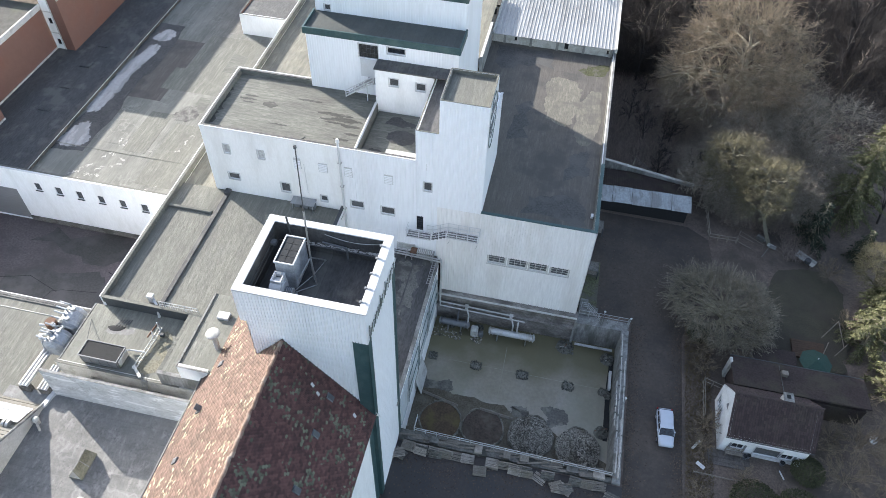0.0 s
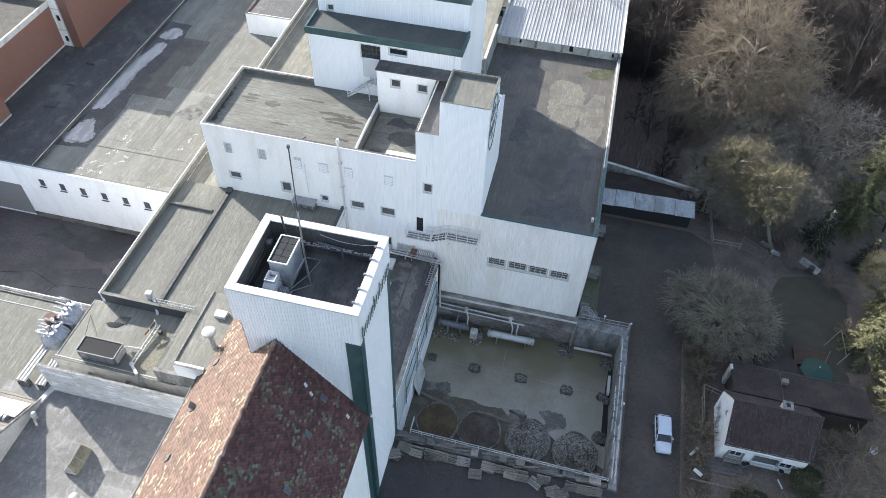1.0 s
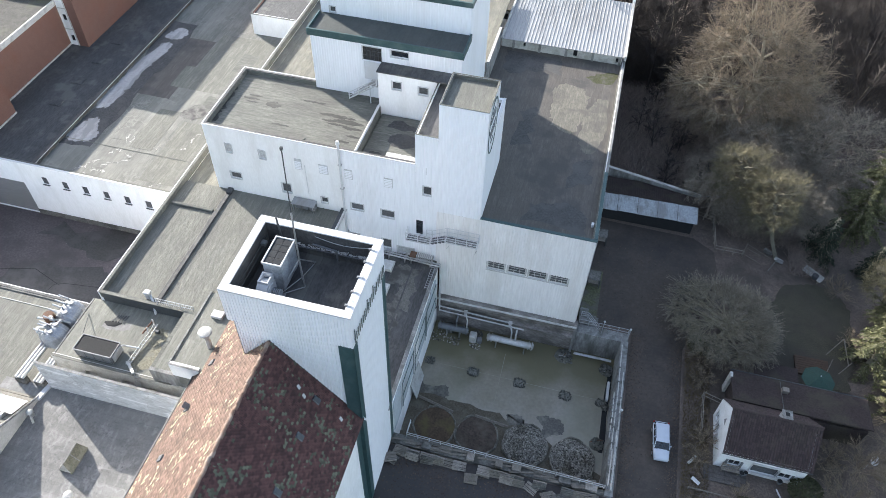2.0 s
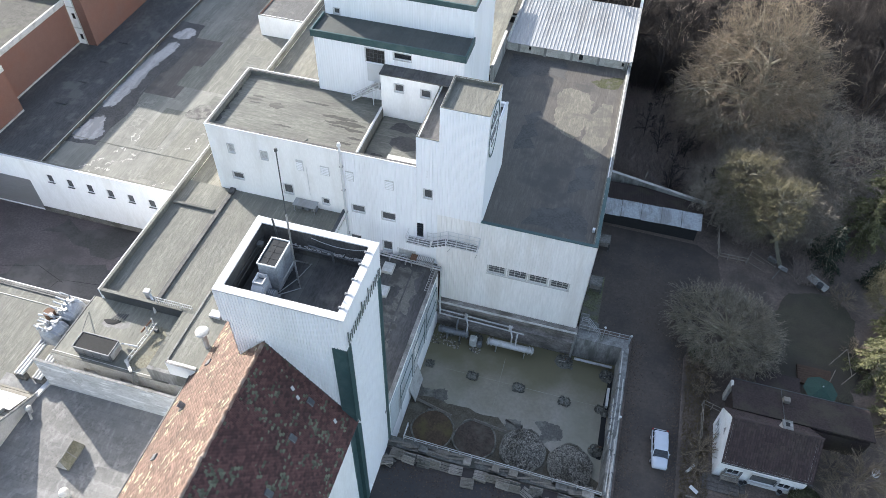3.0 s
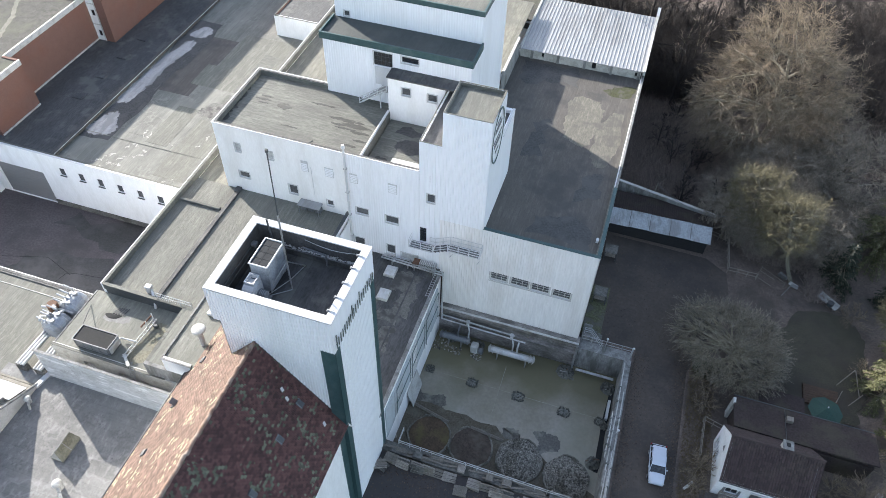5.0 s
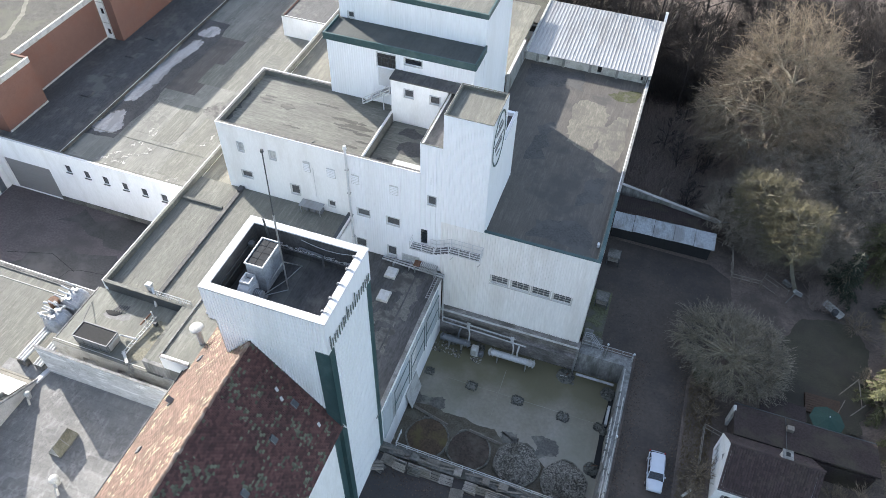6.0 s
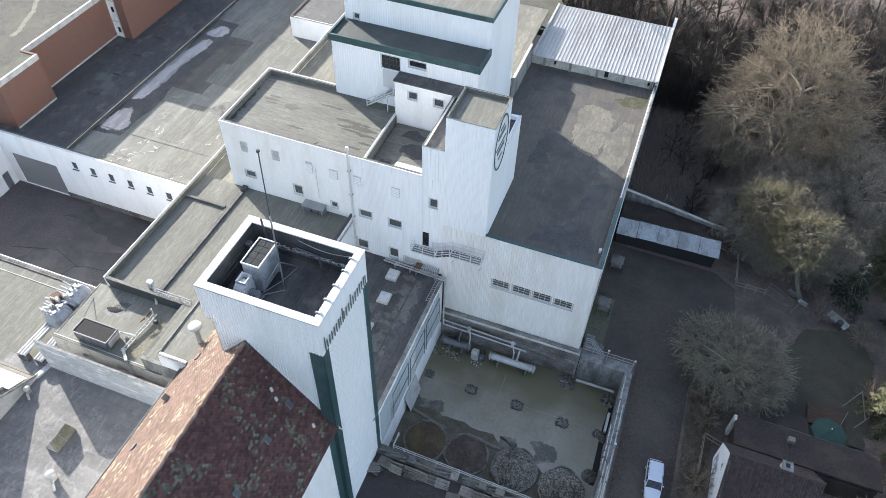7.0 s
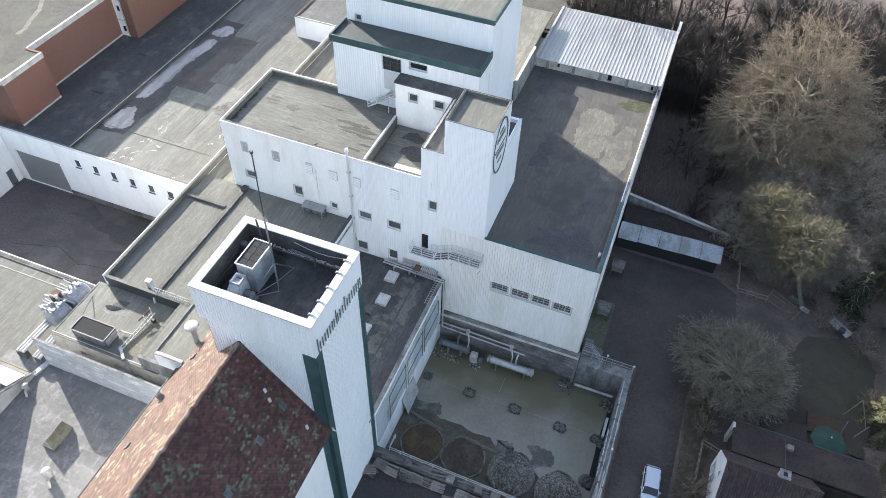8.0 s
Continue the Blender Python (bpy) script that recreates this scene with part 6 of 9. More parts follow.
for k, (cx, cy, lx, ly) in enumerate(((-22.6, 53.1, 1.9, 0.22), (-21.4, 52.5, 1.6, 0.3), (-23.2, 52.3, 0.8, 0.16), (-20.7, 51.7, 1.0, 0.2), (-22.2, 51.9, 1.1, 0.13), (-20.2, 50.6, 0.7, 0.16), (-21.0, 49.7, 0.8, 0.14), (-29.3, 53.1, 0.8, 0.42), (-31.6, 54.0, 0.7, 0.12), (-31.8, 53.5, 0.9, 0.14), (-31.5, 53.0, 0.6, 0.1), (-25.6, 54.6, 1.3, 0.12), (-27.4, 50.4, 0.9, 0.1))):
    blob("damp_streak", [(cx + lx * math.cos(q / 10 * 6.283) * (1 + 0.15 * math.sin(3.1 * q + k)), cy + ly * math.sin(q / 10 * 6.283) * (1 + 0.3 * math.cos(2.3 * q + k))) for q in range(10)], 18.262 + 0.0003 * k, DAMP, "dark damp streak on the roof felt", 200 + k, 0.08)
for k, (w, pts) in enumerate(((0.2, [(-33.9, 49.2), (-33.95, 51.0), (-33.9, 53.0), (-33.95, 55.2)]), (0.13, [(-33.6, 48.6), (-31.0, 48.55), (-28.0, 48.6)]), (0.1, [(-24.0, 48.6), (-21.5, 48.65), (-20.0, 48.6)]))):
    rim(pts, w, 18.258 + 0.0005 * k, DAMP, "dark dirt washed along the parapet", 230 + k, "dirt_streak")
blob("damp_patch", [(-15.7 + 1.5 * math.cos(a / 9 * 6.283), 51.9 + 1.1 * math.sin(a / 9 * 6.283)) for a in range(9)], 17.716, WETF, "round dark puddle mark on the roof felt", 47, 0.06)
blob("damp_patch", [(-17.8, 53.8), (-15.0, 53.4), (-14.6, 54.2), (-17.2, 54.8)], 17.714, WETF, "dark damp streak on the roof felt", 48, 0.1)
blob("damp_patch", [(-18.3, 48.5), (-17.0, 48.5), (-16.9, 49.6), (-18.2, 49.8)], 17.712, DAMP, "dark damp patch on the roof felt", 44)
for i, (x0, x1, y0, y1) in enumerate(((-15.0, -12.4, 43.8, 46.6), (-13.9, -12.2, 40.8, 44.2), (-15.3, -13.0, 39.8, 41.6), (-17.2, -15.6, 40.6, 42.0), (-14.4, -12.8, 36.6, 39.5), (-15.4, -14.2, 33.0, 36.2))):
    blob("felt_patch", [(x0, y0), ((x0 + x1) / 2, y0 + 0.3), (x1, y0 + 0.1), (x1 - 0.2, (y0 + y1) / 2), (x1, y1), (x0 + 0.2, y1 - 0.2), (x0 - 0.1, (y0 + y1) / 2)], 6.106 + 0.002 * i, PEEL, "pale peeling area of the dark felt", 90 + i, 0.16)
lump("felt_seam", boxes((-13.35, -13.2, 31.6, 46.8, 6.1, 6.14)), FELT_D, (-13.3, 40, 6.1), "raised felt seam along the roof", "roofing")
YELLOW = mat("lichen_felt", (0.2, 0.188, 0.14), 0.9, var=0.35, scale=1.2, stain=(0.17, 0.165, 0.14), amount=0.8, stain_scale=0.8, bump=0.4)
blob("lichen_patch", [(-32.4, 26.6), (-31.0, 26.4), (-30.6, 29.8), (-31.0, 31.0), (-32.2, 30.6), (-32.3, 28.2)], 9.804, YELLOW, "yellowish lichen-grown area of the felt", 46, 0.1)
lump("leaning_rod", tubes(((-38.6, 30.6, 9.8), (-37.2, 28.1, 10.8)), r=0.03), DARKTRIM, (-38.6, 30.6, 9.8), "thin dark rod leaning on the rooftop cooler", "rod")
blob("pale_patch", [(-36.8, 29.8), (-35.2, 29.6), (-34.2, 30.0), (-34.4, 30.6), (-35.4, 30.2), (-36.6, 30.3)], 9.806, FELT_F, "pale bleached ring round the debris", 45)

tagged(pool([(25, 47.5), (28, 46.9), (31.5, 47.5), (32.8, 52), (33, 58), (31, 61), (27, 60.5), (24.6, 57), (24.2, 51)], -0.13, LAWN, "patchy winter lawn behind the house", 55, "garden_lawn", 0.28), kind="structure")

# ---- in the basin ----
def rock_pile(name, cx, cy, z, r, h, n, size, label, kind="stuff", seed=1, base=True):
    rng = random.Random(seed)
    v, f = [], []
    for _ in range(n):
        a, d = rng.uniform(0, 2 * math.pi), r * math.sqrt(rng.random())
        x, y = (cx + d * math.cos(a), cy + d * math.sin(a)) if base else (cx + rng.uniform(-r, r), cy + rng.uniform(-r, r) * 0.8)
        zz = z + h * (1 - (d / r) ** 2) + rng.uniform(-0.02, 0.05)
        s = size * rng.uniform(0.5, 1.4)
        m = pose(x, y, zz, rng.uniform(0, 360), rng.uniform(0, 360), rng.uniform(0, 360))
        k = len(v)
        v += [tuple(m @ Vector(p)) for p in ((-s, -s * 0.7, -s * 0.5), (s, -s * 0.6, -s * 0.5), (s * 0.8, s * 0.7, -s * 0.4), (-s * 0.9, s * 0.6, -s * 0.5), (-s * 0.6, -s * 0.5, s * 0.5), (s * 0.7, -s * 0.4, s * 0.4), (s * 0.5, s * 0.5, s * 0.5), (-s * 0.6, s * 0.4, s * 0.4))]
        f += [(k, k + 3, k + 2, k + 1), (k + 4, k + 5, k + 6, k + 7), (k, k + 1, k + 5, k + 4), (k + 1, k + 2, k + 6, k + 5), (k + 2, k + 3, k + 7, k + 6), (k + 3, k, k + 4, k + 7)]
    if base:
        k = len(v)
        for rr_, hh in ((1.0, 0.0), (0.7, 0.5), (0.35, 0.85)):
            v += [(cx + r * rr_ * math.cos(2 * math.pi * i / 24), cy + r * rr_ * math.sin(2 * math.pi * i / 24), z + h * hh) for i in range(24)]
        for j in range(2):
            f += [(k + 24 * j + i, k + 24 * j + (i + 1) % 24, k + 24 * (j + 1) + (i + 1) % 24, k + 24 * (j + 1) + i) for i in range(24)]
        f.append(tuple(range(k + 48, k + 72)))
    return lump(name, (v, f), RUBBLE, (cx, cy, z), label, "rubble", kind=kind)


def ring_basin(cx, cy, r, label, fill, rim, h=0.42):
    t = thing("round_basin", (cx, cy, PZ), label, "basin", "round basins in a row")
    n = 40
    v, f = [], []
    rng = random.Random(int(cx * 10))
    wob = [0.06 * math.sin(2 * math.pi * i / n * 5 + cx) + 0.05 * math.sin(2 * math.pi * i / n * 3 + cy) + rng.uniform(-0.07, 0.07) for i in range(n)]
    for rr_, z in ((r, PZ), (r - 0.03, PZ + h), (r - 0.16, PZ + h), (r - 0.24, PZ)):
        v += [(cx + (rr_ + wob[i]) * math.cos(2 * math.pi * i / n), cy + (rr_ + wob[i]) * math.sin(2 * math.pi * i / n), z + (wob[i] if z > PZ else 0)) for i in range(n)]
    for j in range(3):
        f += [(n * j + i, n * j + (i + 1) % n, n * (j + 1) + (i + 1) % n, n * (j + 1) + i) for i in range(n)]
    part("rim", (v, f), rim, t)
    v = [(cx + rr_ * math.cos(2 * math.pi * i / n), cy + rr_ * math.sin(2 * math.pi * i / n), z) for rr_, z in ((r - 0.19, PZ + h * 0.5), (r * 0.45, PZ + h * 0.75)) for i in range(n)]
    part("fill", (v, [(i, (i + 1) % n, n + (i + 1) % n, n + i) for i in range(n)] + [tuple(range(n, 2 * n))]), fill, t)


blob("wet_patch", [(-60, 36), (-52, 35.5), (-45, 38), (-47, 42), (-55, 41)], 0.028, YARD_W, "wet sheen on the courtyard asphalt", 33)
for k, (x0, y0, x1, y1) in enumerate(((-50.5, 39.0, -42.3, 40.0), (-52.2, 36.4, -51.6, 38.6), (-47.0, 42.4, -43.4, 40.9), (-55.0, 40.0, -51.0, 38.6), (-60.0, 38.5, -55.0, 40.0), (-51.6, 38.6, -50.5, 39.0))):
    d = Vector((x1 - x0, y1 - y0, 0))
    lump("tar_line", placed(box_vf(0, d.length, -0.03, 0.03, 0, 0.008), pose(x0, y0, 0.021, 0, 0, math.degrees(math.atan2(d.y, d.x)))), SHADE_BLACK, (x0, y0, 0.02), "thin black tar line in the asphalt", "line", "tar lines in the courtyard")
blob("wet_patch", [(-58, 44.5), (-48, 43.5), (-40, 45), (-41, 47), (-56, 47)], 0.028, YARD_W, "wet sheen on the courtyard asphalt", 34)
ring_basin(-7.7, 34.8, 2.2, "round basin silted with brown mossy mud", MUD_B, BASIN_R, 0.14)
ring_basin(-3.4, 34.9, 2.2, "round basin filled with dark soil", MUD_D, BASIN_R, 0.14)
ring_basin(1.4, 35.0, 2.3, "round basin heaped with grey rubble", MUD_D, BASIN_R, 0.3)
ring_basin(6.1, 34.7, 2.25, "round basin heaped with grey rubble", MUD_D, BASIN_R, 0.3)
rock_pile("rubble_heap", 1.4, 35.0, PZ + 0.24, 2.16, 0.5, 3000, 0.07, "heap of grey broken concrete in a round basin", seed=3)
rock_pile("rubble_heap", 6.1, 34.7, PZ + 0.24, 2.1, 0.5, 3000, 0.07, "heap of grey broken concrete in a round basin", seed=5)
DARKR = mat("dark_rubble", (0.13, 0.13, 0.115), 0.9, var=0.3, scale=3.0, island=0.5)
STUMP = mat("wet_concrete", (0.19, 0.19, 0.17), 0.7, var=0.2, scale=1.5, stain=(0.09, 0.09, 0.08), amount=0.7, stain_scale=1.5)


def stump(x, y, r, seed):
    """Where a pillar stood: a rounded square of concrete ringed with broken stone."""
    rng = random.Random(seed)
    v, f, n = [], [], 24
    ang = [2 * math.pi * i / n for i in range(n)]
    sq = [1 / max(abs(math.cos(a)) ** 4 + abs(math.sin(a)) ** 4, 0.2) ** 0.25 for a in ang]
    t = thing("pillar_stump", (x, y, PZ), "broken pillar stump ringed with dark stones", "stump", "pillar stumps in the basin")
    top = [(x + 0.68 * r * q * math.cos(a) * rng.uniform(0.92, 1.05), y + 0.6 * r * q * math.sin(a) * rng.uniform(0.92, 1.05), PZ + 0.07) for a, q in zip(ang, sq)]
    part("core", (top + [(p[0], p[1], PZ) for p in top], [tuple(range(n))] + [(i, (i + 1) % n, n + (i + 1) % n, n + i) for i in range(n)]), STUMP, t)
    for _ in range(110):
        a = rng.uniform(0, 2 * math.pi)
        q = 1 / (abs(math.cos(a)) ** 4 + abs(math.sin(a)) ** 4) ** 0.25
        d = r * q * (rng.uniform(0.7, 1.0) if rng.random() < 0.8 else rng.uniform(0.1, 0.7))
        sz = rng.uniform(0.04, 0.11)
        m = pose(x + d * math.cos(a), y + 0.88 * d * math.sin(a), PZ + rng.uniform(0.02, 0.12), rng.uniform(0, 360), rng.uniform(0, 360), rng.uniform(0, 360))
        k = len(v)
        v += [tuple(m @ Vector(c)) for c in ((-sz, -sz * 0.7, -sz * 0.5), (sz, -sz * 0.6, -sz * 0.5), (sz * 0.8, sz * 0.7, -sz * 0.4), (-sz * 0.9, sz * 0.6, -sz * 0.5), (-sz * 0.6, -sz * 0.5, sz * 0.5), (sz * 0.7, -sz * 0.4, sz * 0.4), (sz * 0.5, sz * 0.5, sz * 0.5), (-sz * 0.6, sz * 0.4, sz * 0.4))]
        f += [(k, k + 3, k + 2, k + 1), (k + 4, k + 5, k + 6, k + 7), (k, k + 1, k + 5, k + 4), (k + 1, k + 2, k + 6, k + 5), (k + 2, k + 3, k + 7, k + 6), (k + 3, k, k + 4, k + 7)]
    tagged(part("rubble", (v, f), DARKR, t), kind="stuff")


for k, (x, yy, r) in enumerate(((-10.1, 42.1, 0.5), (-5.35, 41.9, 0.62), (-0.4, 41.85, 0.64), (4.45, 41.6, 0.64), (8.1, 41.7, 0.5))):
    stump(x, yy, r, 20 + k)
for k, (x, yy, r) in enumerate(((8.4, 37.2, 0.6), (3.9, 46.2, 0.9), (8.3, 46.0, 0.7))):
    o = rock_pile("rubble_patch", x, yy, PZ, r * 0.8, 0.03, 90, 0.1, "patch of dark broken stone beside the basin wall", seed=20 + k, base=False)
    o.data.materials[0] = DARKR
STAIN = mat("wet_floor_stain", (0.105, 0.1, 0.09), 0.5, var=0.3, scale=0.9, stain=(0.2, 0.19, 0.165), amount=0.8, stain_scale=0.8, edge=(0.5, 0.62), bump=0.1)
pool([(2.0, 38.4), (3.4, 38.8), (4.7, 38.4), (4.9, 37.2), (3.8, 36.9), (3.0, 36.2), (2.3, 36.6), (2.9, 37.4)], PZ + 0.012, STAIN, "dark wet stain on the basin floor", 7, "floor_stain", 0.08)
pool([(-10.6, 39.4), (-9.2, 39.0), (-7.8, 39.6), (-7.2, 38.6), (-8.0, 38.0), (-10.6, 38.1)], PZ + 0.013, STAIN, "dark wet stain on the basin floor", 12, "floor_stain", 0.08)
pool([(-0.9, 37.9), (0.4, 38.1), (0.9, 37.4), (0.4, 36.9), (-0.6, 37.0)], PZ + 0.013, STAIN, "dark wet stain on the basin floor", 13, "floor_stain", 0.08)
blob("mud_patch", [(-10.8, 36.6), (-6.5, 36.8), (-1.6, 36.6), (-0.9, 37.2), (-1.7, 37.9), (-3.4, 37.7), (-4.9, 38.1), (-7.0, 38.0), (-8.6, 38.3), (-10.8, 38.0)], PZ + 0.014, MUD, "band of dark mud beside the round basins", 8, 0.03)
blob("mud_patch", [(-10.8, 31.4), (8.9, 31.4), (8.9, 33.5), (3.5, 36.5), (-1, 37.3), (-5, 37.6), (-10.8, 37.8)], PZ + 0.01, MUD, "dark soil round the round basins", 9)
for x, y0, y1 in ((-2.5, 38.3, 45.0),):
    lump("floor_joint", boxes((x, x + 0.05, y0, y1, PZ, PZ + 0.008)), JOINT, (x, y0, PZ), "pale joint line in the floor", "joint")
lump("floor_joint", boxes((-9.4, 8.0, 42.0, 42.05, PZ, PZ + 0.008)), JOINT, (-10, 42, PZ), "pale joint line in the floor", "joint")
lump("timber_beam", tubes(((-10.3, 37.6, PZ + 0.15), (-6.3, 36.7, PZ + 0.15)), r=0.16, sides=4), WOOD, (-8, 37, PZ), "weathered beam lying across the mud", "beam")
lump("timber_beam", tubes(((-4.0, 36.9, PZ + 0.15), (-0.6, 36.5, PZ + 0.15)), r=0.16, sides=4), WOOD, (-2, 36.7, PZ), "weathered beam lying across the mud", "beam")
lump("leaning_board", ([(-10.78, 37.0, -0.6), (-10.78, 39.9, -0.4), (-10.2, 39.9, -3.0), (-10.2, 37.2, -3.2), (-10.84, 37.0, -0.7), (-10.84, 39.9, -0.5), (-10.26, 39.9, -3.1), (-10.26, 37.2, -3.3)],
     [(0, 1, 2, 3), (4, 7, 6, 5), (0, 3, 7, 4), (1, 5, 6, 2), (3, 2, 6, 7), (0, 4, 5, 1)]), WORN, (-10.2, 38, -2.8), "worn white board leaning on the wall", "board")
for k in range(7):
    y0 = 31.6 + 2.1 * k
    lump("wall_sheet", boxes((-10.85, -10.74, y0, y0 + 2.06, 0.2 + 0.15 * (k % 3), 5.2 - 0.15 * (k % 2)), bevel=0.02), (SHEET_W, SHEET_L, SHEET_W, LIME)[k % 4], (-10.8, y0, 0.2), "large pale sheet fixed on the wing's wall", "panel", "sheets on the wing wall")
for y0, y1 in ((34.2, 37.9), (38.4, 42.1), (42.6, 46.3)):
    fr_ = thing("door_frame", (-10.74, y0, 0.2), "thin dark green frame fixed on the wing's pale wall", "frame", "frames on the wing wall")
    for a_, b_ in (((y0, 0.2), (y0, 4.4)), ((y1, 0.2), (y1, 4.4)), ((y0, 4.4), (y1, 4.4)), ((y0, 2.2), (y1, 2.2))):
        part("bar", tubes(((-10.7, *a_), (-10.7, *b_)), r=0.03, sides=4), GREEN, fr_)
lump("white_post", boxes((8.55, 8.8, 42.0, 44.2, PZ, PZ + 0.5)), TRIM, (8.7, 43, PZ), "white kerb block by the side wall", "block")
lump("ledge_pipe", tubes(((4.6, 46.6, -2.6), (8.6, 46.6, -2.6)), r=0.14), PIPEW, (6.5, 46.6, -2.7), "pale pipe along the basin's far wall", "pipe")
for x in (4.05,):
    lump("plinth_pier", boxes((x, x + 0.25, 47.1, 47.44, PZ, 0.7)), CONC, (x, 47.2, PZ), "concrete pier on the plinth", "pier")
fr = thing("basin_railing", (0, 31.2, 0.3), "double white pipe railing along the basin's front wall", "railing")
railing(fr, [(-9.5, 32.6, 0.3), (-9.5, 31.25, 0.3), (8.9, 30.9, 0.3)], h=0.7, m=PIPEW, mid=1, r=0.035)
sr = thing("side_railing", (9.4, 40, 0.35), "grey pipe railing along the basin's side wall", "railing")
railing(sr, [(9.4, 30.5, 0.35), (9.4, 36.5, 0.35)], h=0.9)
railing(sr, [(9.15, 31.0, 0.35), (9.2, 34.5, 0.35)], h=0.75)
wr = thing("wall_pipes", (9.2, 40, 0.35), "two old pale pipes lying along the side wall", "pipe")
for x, y0, y1 in ((9.15, 34.8, 46.8), (9.55, 30.8, 43.5), (8.86, 36.0, 41.0)):
    part("pipe", tubes(((x, y0, 0.42), (x + 0.06, (y0 + y1) / 2, 0.45), (x, y1, 0.42)), r=0.06), WORN, wr)
    for k in range(6):
        part("clamp", boxes((x - 0.12, x + 0.14, y0 + 0.6 + 1.7 * k * (y1 - y0) / 12, y0 + 0.75 + 1.7 * k * (y1 - y0) / 12, 0.35, 0.5)), CONC, wr)
# near-black strip laid on the floor along the side wall's foot
blob("drain_channel", [(8.45, 36.2), (8.95, 36.2), (8.95, 45.6), (8.5, 45.6), (8.35, 41.0)], PZ + 0.02, SHADE_BLACK, "black strip along the side wall's foot", 50, 0.01)
for k, (x, yy, r) in enumerate(((8.3, 45.8, 0.75), (8.2, 37.0, 0.7), (7.6, 33.0, 0.8), (3.6, 46.4, 0.9), (8.6, 41.3, 0.35), (-6.0, 46.6, 0.6), (-9.0, 46.8, 0.7), (8.1, 32.2, 0.7))):
    o = rock_pile("debris_pile", x, yy, PZ, r, 0.35, 60, 0.14, "heap of dark stones and scrap in the basin corner", seed=70 + k)
    o.data.materials[0] = DARKR
for k in range(10):
    a = 17 + 47 * k
    px, py = ((8.2, 45.6), (3.6, 46.2), (8.2, 37.2), (7.6, 32.8), (-8.8, 46.6))[k % 5]
    lump("scrap_pole", tubes(((px - 0.7 * math.cos(a), py - 0.35 * math.sin(a), PZ + 0.1), (px + 0.6 * math.cos(a), py + 0.35 * math.sin(a), PZ + 0.55)), r=0.045), (WORN, RUST, DARKTRIM)[k % 3], (px, py, PZ), "bent scrap bar lying on the debris", "scrap", "scrap on the debris")
for k, (x, yy, r) in enumerate(((-10.0, 45.4, 0.8), (-8.3, 45.2, 0.7), (-5.9, 45.2, 0.6), (-6.6, 46.4, 0.5))):
    rock_pile("stone_scatter", x, yy, PZ, r, 0.06, 45, 0.09, "scatter of pale broken stones under the vessels", seed=90 + k, base=False)
for x, yy, z in ((-7.5, 46.9, -0.6), (-2.6, 46.7, -0.55)):
    vb = thing("pipe_valve", (x, yy, z), "pale valve with a bent pipe on the pipe run", "valve", "valves on the pipe run")
    part("body", boxes((x - 0.16, x + 0.16, yy - 0.2, yy + 0.12, z, z + 0.4), bevel=0.05), PIPEW, vb)
    part("spindle", tubes(((x, yy - 0.05, z + 0.4), (x, yy - 0.05, z + 0.75)), r=0.04), STEEL, vb)
    part("hand_wheel", boxes((x - 0.2, x + 0.2, yy - 0.25, yy + 0.15, z + 0.75, z + 0.79), bevel=0.015), PIPEW, vb)
    part("bend", tubes(((x + 0.1, yy - 0.1, z + 0.1), (x + 0.35, yy - 0.5, z - 0.3), (x + 0.35, yy - 0.8, z - 1.2)), r=0.08, sides=8), PIPEW, vb)
nr = thing("ramp_railing", (7, 48.4, 0.1), "grey railing beside the ramp", "railing")
railing(nr, [(4.4, 48.4, 0.1), (9.6, 48.4, 0.1), (9.6, 47.5, 0.1)], h=1.0)
railing(nr, [(4.5, 48.9, 0.9), (5.2, 48.9, 0.9), (6.6, 48.0, 0.1)], h=0.95, r=0.025, mid=2)
hs_ = thing("corner_steps", (5.3, 49.4, 0), "grey concrete steps with landing beside the hall corner", "stair")
part("landing", boxes((4.32, 5.2, 48.65, 50.2, 0.0, 0.88), bevel=0.02), CONC, hs_)
for k in range(4):
    part("step", boxes((5.2 + 0.3 * k, 5.5 + 0.3 * k, 48.65, 49.8, 0.0, 0.7 - 0.18 * k), bevel=0.015), CONC, hs_)
for x, yy in ((6.9, 47.9), (9.6, 47.6), (9.5, 38.1)):
    lamp = thing("lamp_post", (x, yy, 0.1), "slim grey post with a round white globe", "lamp", "globe lamps on the wall")
    part("post", tubes(((x, yy, 0.1), (x, yy, 2.1)), r=0.035), STEEL, lamp)
    bm = bmesh.new()
    bmesh.ops.create_uvsphere(bm, u_segments=12, v_segments=8, radius=0.125, matrix=Matrix.Translation((x, yy, 2.2)))
    part("globe", bm, TRIM, lamp, smooth=True)


# ---- pallets and scrap along the front wall ----
def pallet(parent, m, wood):
    for k in range(6):
        part("board", placed(box_vf(-0.6, 0.6, -0.4 + 0.15 * k, -0.32 + 0.15 * k, 0.11, 0.135), m), wood, parent)
    for yy in (-0.4, -0.05, 0.3):
        part("bearer", placed(box_vf(-0.6, 0.6, yy, yy + 0.1, 0, 0.108), m), wood, parent)


rng = random.Random(11)
x = -10.3
